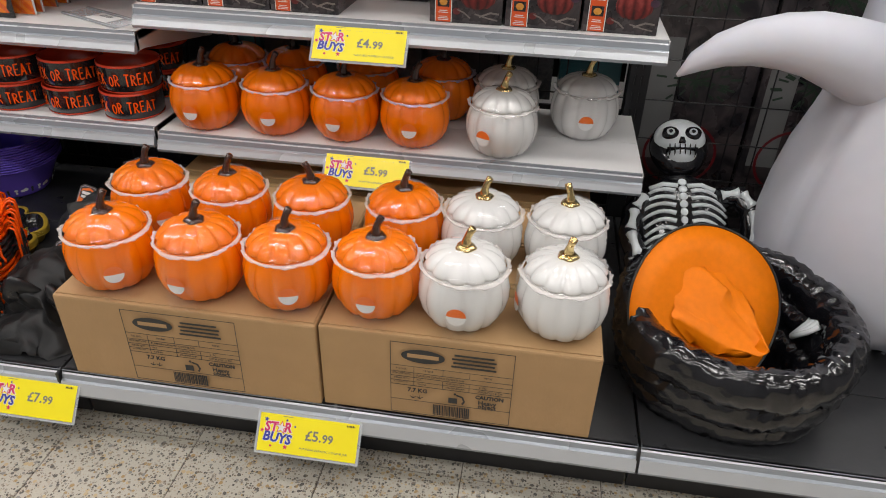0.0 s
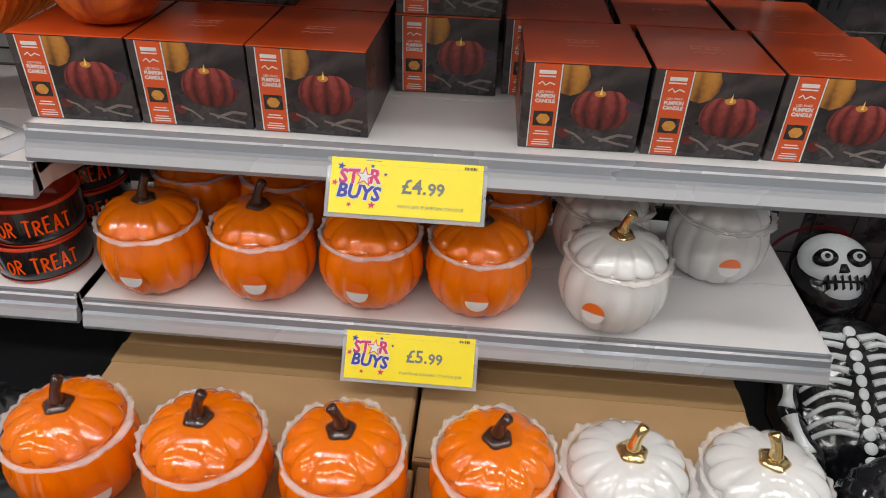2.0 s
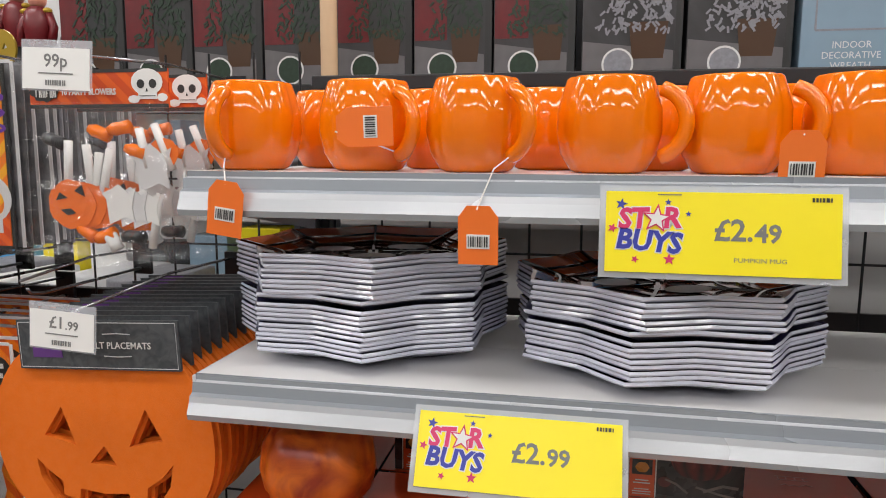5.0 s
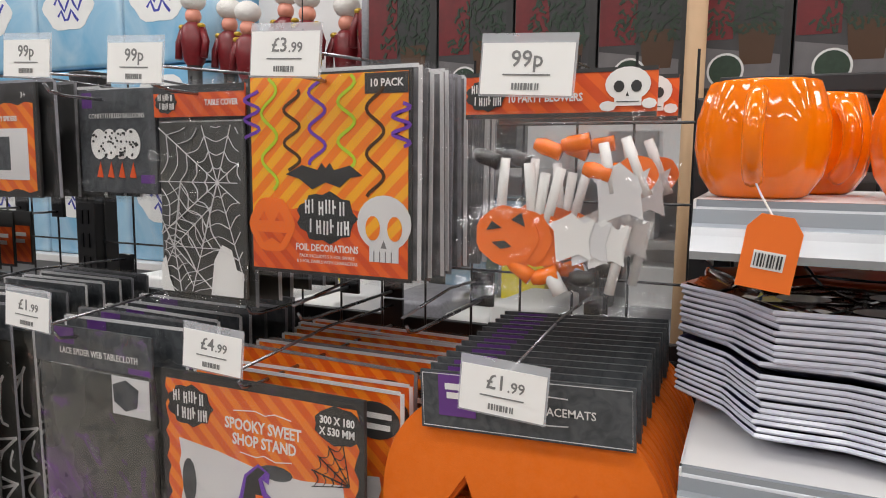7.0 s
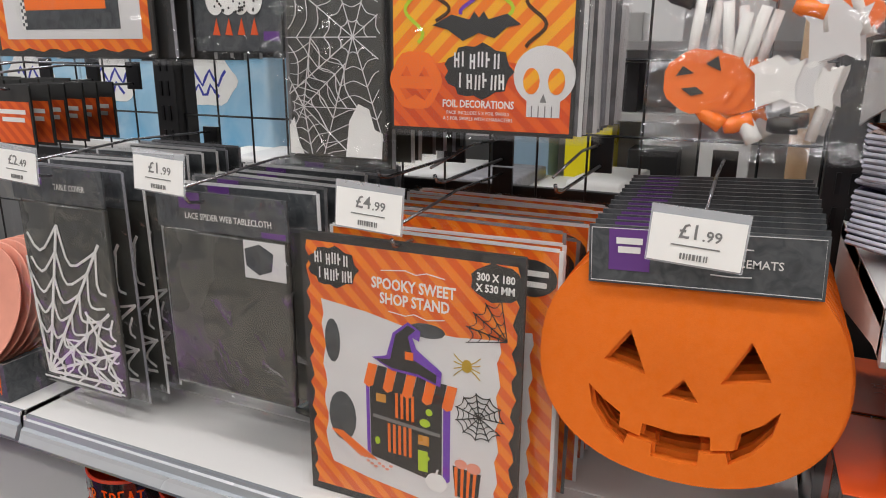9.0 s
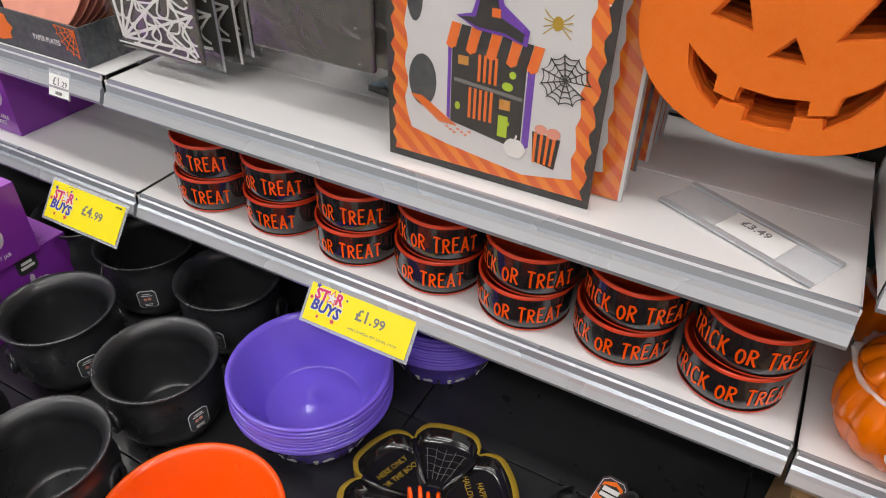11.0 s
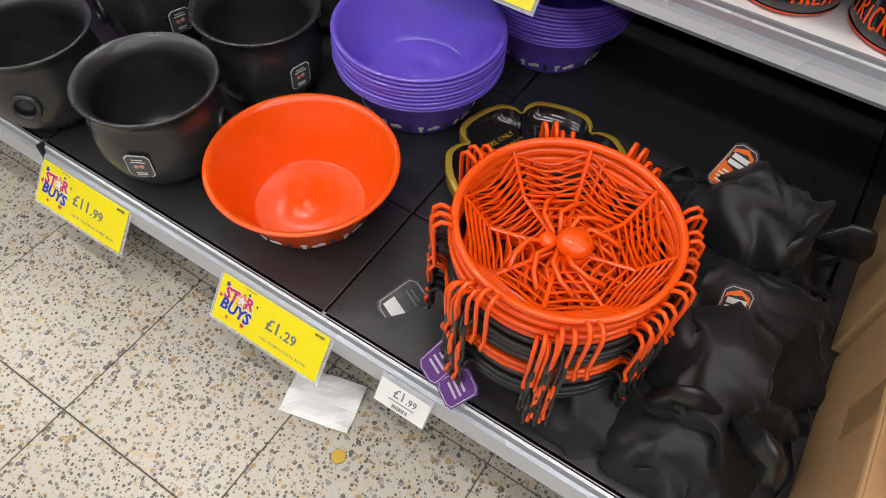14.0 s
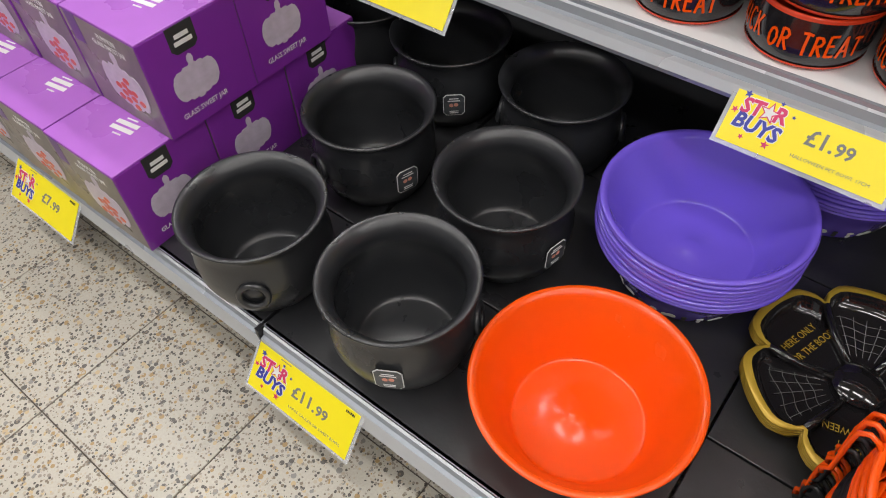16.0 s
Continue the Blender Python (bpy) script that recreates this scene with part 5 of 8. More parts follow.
def hang_card(x, y, z, rot, mat, label, w=0.05, h=0.075, name="swing_ticket"):
    t = thing(name, (x, y, z), 0, label, "label", "card swing tickets")
    t.rotation_euler = [radians(r) for r in rot]
    o = [(-w / 2, -h * 0.4), (-w * 0.3, -h / 2), (w * 0.3, -h / 2), (w / 2, -h * 0.4), (w / 2, h * 0.4), (w * 0.3, h / 2), (-w * 0.3, h / 2), (-w / 2, h * 0.4)]
    part("card", cut(o, t=0.0008), mat, t)
    part("border", cut(line([(a * 0.88, b * 0.9) for a, b in o] + [(o[0][0] * 0.88, o[0][1] * 0.9)], 0.0012), y=-0.0009), LILAC, t)
    return t


for x, y, z, rot in ((-0.432, 0.026, 0.208, (-38, 10, -24)), (-0.392, 0.010, 0.202, (-36, 16, -30)), (-0.492, 0.15, 0.305, (-10, 30, -70))):
    t = hang_card(x, y, z, rot, PURP, "purple card swing ticket with pale border on basket", 0.044, 0.066)
    ink_lines(t, 0, 0.012, 0.026, 3, -0.0009, LILAC, 0.010, 0.004)
t = hang_card(-0.535, 0.088, 0.185, (-70, 40, -10), HEAD, "dark card swing ticket with white barcode", 0.055, 0.075)
part("barcode_panel", cut(rect(-0.018, 0.018, -0.026, -0.006), y=-0.0009), WPRINT, t)
ink_lines(t, 0, 0.022, 0.03, 2, -0.0009, GREYINK, 0.007, 0.003)

# ---- witch hats ----


def cloth(prof, seg, amp, freq, seed, squash=1.0, lean=(0, 0)):
    bm = lathe(prof, seg)
    top = max(z for _, z in prof)
    for v in bm.verts:
        p = Vector((v.co.x * freq + seed, v.co.y * freq, v.co.z * freq))
        n = Vector((noise.noise(p), noise.noise(p + Vector((9, 3, 1))), noise.noise(p + Vector((2, 8, 5)))))
        n2 = Vector((noise.noise(p * 2.7), noise.noise(p * 2.7 + Vector((4, 1, 7))), noise.noise(p * 2.7 + Vector((6, 2, 3)))))
        k = max(0, v.co.z) / top
        v.co += amp * n + 0.4 * amp * n2 + Vector((lean[0] * k, lean[1] * k, 0))
        v.co.z = max(0.001, v.co.z * squash)
    return bm


HATP = [(0.145, 0.02), (0.152, 0.012), (0.148, 0.004), (0.13, 0.018), (0.115, 0.03), (0.10, 0.04), (0.092, 0.055), (0.092, 0.075), (0.088, 0.095), (0.08, 0.112), (0.068, 0.126), (0.052, 0.138), (0.035, 0.146), (0.018, 0.15), (0, 0.151)]
for x, y, sd, tn, lab in ((-0.150, 0.478, 3.1, 20, "crumpled black satin witch hat with bow and tag"), (-0.118, 0.195, 7.7, -30, "crumpled black satin witch hat with folded brim")):
    h = thing("witch_hat", (x, y, 0.1765), tn, lab, "witch hat", "black witch hats")
    part("crown", cloth(HATP, 150, 0.04, 14, sd, 1.05, (0.0, -0.02)), VELVET, h, smooth=True)
    for s in (-1, 1):
        bm = lathe([(0, 0), (0.012, 0.01), (0.026, 0.03), (0.042, 0.06), (0.046, 0.08), (0.03, 0.092), (0, 0.094)], 36)
        for v in bm.verts:
            v.co.y *= 0.28
            v.co += 0.009 * Vector((noise.noise(v.co * 34), noise.noise(v.co * 34 + Vector((5, 5, 5))), 0))
        part("bow_loop", bm, SATIN, h, "folded satin bow loop", smooth=True, loc=(0.062, -0.035, 0.100), rot=(0.5, s * 1.2, 0.4))
    part("bow_knot", lathe([(0, -0.012), (0.011, -0.008), (0.013, 0.0), (0.011, 0.008), (0, 0.012)], 16), SATIN, h, smooth=True, loc=(0.062, -0.037, 0.101))
for x, y, z, rot in ((-0.215, 0.505, 0.315, (-25, 22, 12)), (-0.128, 0.268, 0.292, (-42, 12, 22))):
    t = hang_card(x, y, z, rot, INK, "orange and black card swing ticket on hat", 0.046, 0.08)
    part("ticket_panel", cut([(-0.018, -0.034), (0.018, -0.034), (0.020, -0.004), (0.017, 0.026), (0.0, 0.034), (-0.017, 0.026), (-0.02, -0.004)], y=-0.0009), OPRINT, t)
    part("ticket_mark", cut(oval(0, 0.012, 0.019, 0.014, 14, 0.1, 5), y=-0.0015), INK, t)
    part("mark_print", cut(rect(-0.014, 0.014, 0.013, 0.021), rect(-0.014, 0.014, 0.003, 0.010), y=-0.0021), WPRINT, t)
    ink_lines(t, 0, -0.008, 0.03, 4, -0.0015, WPRINT, 0.006, 0.0025)
solid("witch_hat", cloth([(0.135, 0.005), (0.132, 0.015), (0.12, 0.03), (0.105, 0.042), (0.09, 0.05), (0.075, 0.06), (0.06, 0.07), (0.045, 0.076), (0.03, 0.08), (0.015, 0.082), (0, 0.082)], 120, 0.032, 13, 5.5, 0.85), VELVET, "flattened black satin witch hat at the deck edge", "witch hat", "black witch hats", loc=(-0.235, 0.155, 0.1765), smooth=True)
solid("witch_hat", cloth([(0.15, 0.004), (0.147, 0.014), (0.135, 0.03), (0.12, 0.045), (0.105, 0.058), (0.09, 0.07), (0.075, 0.08), (0.06, 0.088), (0.04, 0.094), (0.02, 0.098), (0, 0.099)], 120, 0.038, 13, 2.2, 1.05), VELVET, "limp black satin witch hat squashed between two others", "witch hat", "black witch hats", loc=(-0.115, 0.335, 0.1765), smooth=True)
solid("witch_hat", cloth([(0.10, 0.004), (0.098, 0.012), (0.09, 0.025), (0.08, 0.035), (0.065, 0.045), (0.05, 0.053), (0.035, 0.06), (0.018, 0.064), (0, 0.065)], 100, 0.028, 15, 8.4, 1.0), VELVET, "small folded black satin witch hat near the deck edge", "witch hat", "black witch hats", loc=(-0.105, 0.115, 0.1765), smooth=True)

# ---- boxed glass jars ----


def jar_box():
    W_, D_, H_ = 0.19, 0.178, 0.174
    b = thing("sweet_jar_box", (0, 0, 0), 0, "purple printed box of a glass pumpkin sweet jar", "boxed jar", "boxed sweet jars")
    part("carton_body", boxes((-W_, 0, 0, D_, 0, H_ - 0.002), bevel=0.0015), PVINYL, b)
    # lid panel in a paler violet than the purple sides
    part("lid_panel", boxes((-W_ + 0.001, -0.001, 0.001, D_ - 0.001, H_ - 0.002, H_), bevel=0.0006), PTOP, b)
    part("photo_panel", cut(rect(-W_ + 0.002, -0.002, 0.002, H_ - 0.004), t=0.0005), GREYCARD, b)
    part("glass_jar_print", cut(*[oval(-0.08 + u, 0.07, 0.018, 0.045 - abs(u) * 0.3, 14) for u in (-0.036, -0.018, 0, 0.018, 0.036)], oval(-0.08, 0.122, 0.008, 0.012, 8), y=-0.0006), LILAC, b)
    part("sweets_print", cut(*[oval(-0.08 + 0.03 * math.cos(k * 2.4) * (k / 12), 0.058 + 0.03 * math.sin(k * 2.4) * (k / 12), 0.008, 0.006, 7) for k in range(3, 14)], y=-0.0012), ORED, b)
    write("PUMPKIN", 0.014, WPRINT, b, (-0.08, -0.0006, 0.152), wide=0.8)
    write("GLASS SWEET JAR", 0.013, WPRINT, b, (-0.08, -0.0006, 0.139), wide=0.8)
    part("corner_label", cut(rect(-0.178, -0.15, 0.12, 0.172), y=-0.0004), PURP, b)
    sd = (0, 0, radians(90))
    fr = put("side_face", finish("side_face", cut(rect(0.002, D_ - 0.002, 0.002, H_ - 0.004), t=0.0004), PVINYL), b, (0, 0, 0), sd)
    c = D_ * 0.42
    part("glass_jar_print", cut(*[oval(c + u, 0.075, 0.016, 0.033 - abs(u) * 0.25, 14) for u in (-0.026, -0.013, 0, 0.013, 0.026)], oval(c, 0.112, 0.006, 0.01, 8), y=-0.0007), LILAC, fr)
    part("range_panel", cut([(c - 0.024, 0.172), (c - 0.024, 0.135), (c - 0.016, 0.127), (c + 0.016, 0.127), (c + 0.024, 0.135), (c + 0.024, 0.172)], y=-0.0007), INK, fr)
    ink_lines(fr, c, 0.158, 0.034, 2, -0.0013, WPRINT, 0.011, 0.007)
    write("GLASS SWEET JAR", 0.013, WPRINT, fr, (c, -0.0008, 0.026), wide=0.85)
    bm = cut(rect(-0.024, 0.024, 0.004, 0.013), rect(-0.024, 0.024, -0.010, -0.001), rect(-0.012, 0.012, 0.018, 0.021), rect(-0.009, 0.009, -0.019, -0.016), t=0.0003)
    part("lid_print", bm, WPRINT, b, rot=(radians(-90), 0, radians(8)), loc=(-0.085, 0.085, H_ + 0.0002))
    return b


JB = jar_box()
first = True
for x, y, lv in [(-1.512 - 0.192 * i, -0.004 + 0.18 * j, 0) for i in range(4) for j in range(3)] + [(-1.502 - 0.192 * i, 0.106 + 0.18 * j, 1) for i in range(3) for j in range(2)]:
    m = pose(x, y, 0.1765 + lv * 0.1745, 0, 0, 0.8 * math.sin(x * 40 + y * 30))
    if first:
        JB.matrix_basis, first = m, False
    else:
        copy_thing(JB, m)

# ---- loose ticket and litter ----
lt = thing("loose_ticket", (-0.148, 0.655, 0.7685), 0, "clear plastic ticket strip lying loose on the shelf", "price label")
lt.rotation_euler = (0, 0, radians(-26))
part("holder", boxes((-0.115, 0.115, -0.038, 0.038, 0, 0.0015)), CLEAR, lt)
part("edge_strip", boxes((-0.115, 0.115, -0.040, -0.030, 0.0015, 0.0045), (-0.115, 0.115, 0.030, 0.040, 0.0015, 0.0045), bevel=0.001), ALUL, lt)
part("card", boxes((-0.030, 0.058, -0.026, 0.026, 0.0018, 0.0026)), PAPER, lt)
put("lettering", letters("£3.49", 0.019, GREYINK, bold=0.0003), lt, (0.008, 0.010, 0.0028), (radians(-90), 0, 0))
pp = bmesh.new()
ng = 9
gv = [[pp.verts.new((0.12 * (i / ng - 0.5), 0.085 * (j / ng - 0.5), 0.003 + 0.006 * (noise.noise(Vector((i * 0.4, j * 0.4, 2))) + 0.6))) for j in range(ng + 1)] for i in range(ng + 1)]
for i in range(ng):
    for j in range(ng):
        pp.faces.new((gv[i][j], gv[i + 1][j], gv[i + 1][j + 1], gv[i][j + 1]))
sheet = solid("paper_scrap", pp, PAPER, "crumpled scrap of white paper dropped on the floor", "paper", loc=(-0.603, -0.045, 0.0), rot=(0, 0, radians(14)))
sheet.modifiers.new("thick", "SOLIDIFY").thickness = 0.0006
solid("coin", lathe([(0, 0), (0.011, 0), (0.0118, 0.001), (0.011, 0.002), (0, 0.002)], 24), GOLDP, "small dull brass coin lying on the floor", "coin", loc=(-0.524, -0.107, 0.0005))

# ---- hanging packets ----


def hook(x, z, front, label="steel display hook fixed to the wire mesh"):
    h = thing("display_hook", (x, BACK + 0.015, z), 0, label, "hook", "display hooks")
    L = front - BACK - 0.015
    bm = bmesh.new()
    tube(bm, [(0, 0, 0), (0, L + 0.03, 0), (0, L + 0.008, 0.004), (0, L, 0.014)], 0.0026, 6)
    part("prong", bm, CHROME, h, smooth=True)
    bm = bmesh.new()
    tube(bm, [(0, 0, 0.035), (0, L * 0.5, 0.04), (0, L - 0.012, 0.026)], 0.0022, 6)
    part("ticket_arm", bm, CHROME, h, smooth=True)
    part("back_plate", boxes((-0.018, 0.018, -0.004, 0.004, -0.012, 0.045), bevel=0.001), WIRE, h)
    return h


def brand_blob(p, x, z, w, h, y):
    """A brush-stroke patch with plain pale blocks on it."""
    part("brand_patch", cut(oval(x, z, w / 2, h / 2, 26, 0.09, 9), y=y), INK, p)
    polys = []
    for r in (0, 1):
        n = 6
        for i in range(n):
            u = x - w * 0.36 + (i + 0.5) * w * 0.72 / n + (0.06 * w if r else -0.02 * w)
            zz = z + (0.21 if r == 0 else -0.19) * h + 0.025 * h * math.sin(i * 2.3 + r)
            s, q, sl = w * 0.012, 0.14 * h, 0.006 * w * math.sin(i * 3.1 + r)
            for k in (-1, 1):
                v = u + k * w * 0.028
                if (i + r) % 3 == 1 and k == 1:
                    continue
                polys.append([(v - s, zz - q), (v + s, zz - q), (v + s + sl, zz + q), (v - s + sl, zz + q)])
            if (i + r) % 2 == 0:
                polys.append(rect(u - w * 0.016, u + w * 0.016, zz - 0.02 * h, zz + 0.03 * h))
    part("brand_blocks", cut(*polys, y=y - 0.0006), WPRINT, p)


def pack_body(w, h, mat, film=True, t=0.004):
    """Card and its film; local top at z 0, front at y 0."""
    return finish("card", boxes((-w / 2, w / 2, 0, t, -h, 0)), mat)


def bag_film(w, h, over=0.006, y=-0.0025, wav=0.0022):
    bm = bmesh.new()
    nx, nz = 46, 64

    def crease(i, j):
        u, v = i / nx, j / nz
        k = 0.35 + 1.1 * (max(0, 1 - v / 0.16) + max(0, (v - 0.84) / 0.16) + 0.5 * max(0, 1 - u / 0.12) + 0.5 * max(0, (u - 0.88) / 0.12))
        a = 1 - 2 * abs(noise.noise(Vector((u * 4 + v * 1.5, v * 5 - u, w * 50))))
        c = 1 - 2 * abs(noise.noise(Vector((u * 9 - v * 3, v * 10 + u * 2, w * 80))))
        q = Vector((u * w * 75 + v * 4, v * h * 60, w * 30))
        patch = max(0.0, min(1.0, 0.15 + 2.2 * noise.noise(Vector((u * 3, v * 4, w * 90 + h * 40))) + 0.7 * max(0, (v - 0.75) / 0.25) + 0.5 * max(0, 1 - v / 0.2)))
        f = patch * (1 - 2 * abs(noise.noise(q)))
        return max(0.0, k * (0.55 * a + 0.35 * c + 0.1)) + 0.45 * max(0.0, f)
    g = [[bm.verts.new((-w / 2 - over + (w + 2 * over) * i / nx, y - wav * crease(i, j), over - (h + 2 * over) * j / nz)) for j in range(nz + 1)] for i in range(nx + 1)]
    for i in range(nx):
        for j in range(nz):
            bm.faces.new((g[i][j], g[i][j + 1], g[i + 1][j + 1], g[i + 1][j]))
    return bm


def behind(name, w, h, x, z, y0, y1, n, mat, label, cat, group, lean=0.0, jit=0.003, faces=()):
    """Packets on one hook behind the front one; faces: printed meshes that each of them bears."""
    me = pack_body(w, h, mat)
    fm = finish("film", bag_film(w, h, 0.010, -0.002, 0.004), FILM, True)
    # Edge strips in pale and grey tones stand in for glints on the film.
    glint_edges = [finish("edge", boxes((w / 2, w / 2 + 0.005, -0.001, 0.0005, -h, 0.002), (-w / 2 - 0.005, -w / 2, -0.001, 0.0005, -h, 0.002), (-w / 2, w / 2, -0.001, 0.0005, 0.0, 0.0045)), mt) for mt in (FROST, EDGE, GPRINT, GPRINT)]
    random.seed(int(w * 9000 + x * 100))
    for i in range(n):
        y = y0 + (y1 - y0) * i / max(1, n - 1)
        p = thing(name, (x + random.uniform(-jit, jit), y, z + random.uniform(-jit, jit)), random.uniform(-1.5, 1.5), label, cat, group)
        p.rotation_euler[0] = radians(lean + random.uniform(-1, 1))
        p.rotation_euler[1] = radians(random.uniform(-0.8, 0.8))
        put("card", me, p)
        for nm, face in faces:
            put(nm, face, p)
        put("film", fm, p)
        put("edge", random.choice(glint_edges), p, label="film edge strip, pale in place of glints")


def foil_pack():
    w, h = 0.236, 0.252
    p = thing("foil_decoration_pack", (-0.434, 0.655, 1.545), 0, "orange card packet of foil swirl decorations", "party packet", "foil decoration packets")
    put("card", pack_body(w, h, INK), p)
    part("print_field", cut(rect(-w / 2 + 0.004, w / 2 - 0.004, -h + 0.005, -0.003), y=-0.0002), PRINTY, p)
    part("print_foot", cut([(-w / 2 + 0.004, -h + 0.005), (w / 2 - 0.004, -h + 0.005), (w / 2 - 0.004, -h + 0.075), (0, -h + 0.09), (-w / 2 + 0.004, -h + 0.075)], y=-0.0008), PRINTR, p)
    part("corner_label", cut(rect(w / 2 - 0.062, w / 2 - 0.004, -0.028, -0.004), y=-0.0009), INK, p)
    write("10 PACK", 0.0125, WPRINT, p, (w / 2 - 0.033, -0.0016, -0.016), bold=0.0003, wide=0.95)
    for x, z0, ln, mt, ph in ((-0.085, -0.005, 0.14, LIME, 0), (-0.05, -0.02, 0.10, BROWNP, 1), (-0.012, -0.008, 0.105, VIOL, 2.4), (0.03, -0.005, 0.115, LIME, 0.6), (0.07, -0.02, 0.13, BROWNP, 1.8), (0.105, -0.04, 0.05, VIOL, 0.2), (-0.112, -0.02, 0.06, VIOL, 2)):
        pts = [(x + 0.012 * math.sin(ph + 9.5 * i / 26 * 1.6), z0 - ln * i / 26) for i in range(27)]
        part("streamer_print", cut(line(pts, 0.0042), y=-0.0012), mt, p)
    part("bat_print", cut([(-0.06, -0.125), (-0.035, -0.113), (-0.012, -0.119), (-0.006, -0.110), (0, -0.117), (0.006, -0.110), (0.012, -0.119), (0.035, -0.113), (0.052, -0.125), (0.035, -0.128), (0.02, -0.140), (0, -0.134), (-0.02, -0.143), (-0.04, -0.130)], y=-0.0013), INK, p)
    pk = part("pumpkin_print", cut(oval(-0.083, -0.190, 0.035, 0.036, 24, 0.04, 6), y=-0.0014), OPRINT, p)
    part("pumpkin_face", cut([(-0.103, -0.185), (-0.088, -0.185), (-0.095, -0.173)], [(-0.078, -0.185), (-0.063, -0.185), (-0.071, -0.173)], [(-0.105, -0.2), (-0.06, -0.2), (-0.07, -0.214), (-0.083, -0.207), (-0.096, -0.214)], y=-0.0019), PRINTR, p)
    sk = part("skull_print", cut(oval(0.082, -0.182, 0.037, 0.034, 24), rect(0.062, 0.102, -0.229, -0.205), y=-0.0015), GPRINT, p)
    part("skull_eyes", cut(oval(0.067, -0.188, 0.010, 0.015, 14), oval(0.097, -0.188, 0.010, 0.015, 14), y=-0.0021), PRINTY, p)
    part("skull_nose", cut([(0.078, -0.212), (0.082, -0.202), (0.086, -0.212)], *[rect(0.068 + 0.008 * i, 0.0692 + 0.008 * i, -0.229, -0.216) for i in range(4)], y=-0.0021), GREYINK, p)
    brand_blob(p, 0.0, -0.178, 0.085, 0.062, -0.0016)
    write("FOIL DECORATIONS", 0.0125, WPRINT, p, (0, -0.0014, -0.217), bold=0.0003, wide=0.8)
    write("PACK INCLUDES 5 X FOIL SWIRLS", 0.006, WPRINT, p, (0, -0.0014, -0.2275), wide=0.9)
    write("& 5 FOIL SWIRLS WITH CHARACTERS", 0.006, WPRINT, p, (0, -0.0014, -0.2345), wide=0.9)
    part("film", bag_film(w, h), FILM2, p, "clear film wrapper", smooth=True)
    behind("foil_decoration_pack", w, h, -0.430, 1.545, 0.668, 0.93, 17, EDGE, "film-wrapped foil decoration packet hanging behind another", "party packet", "foil decoration packets")


foil_pack()


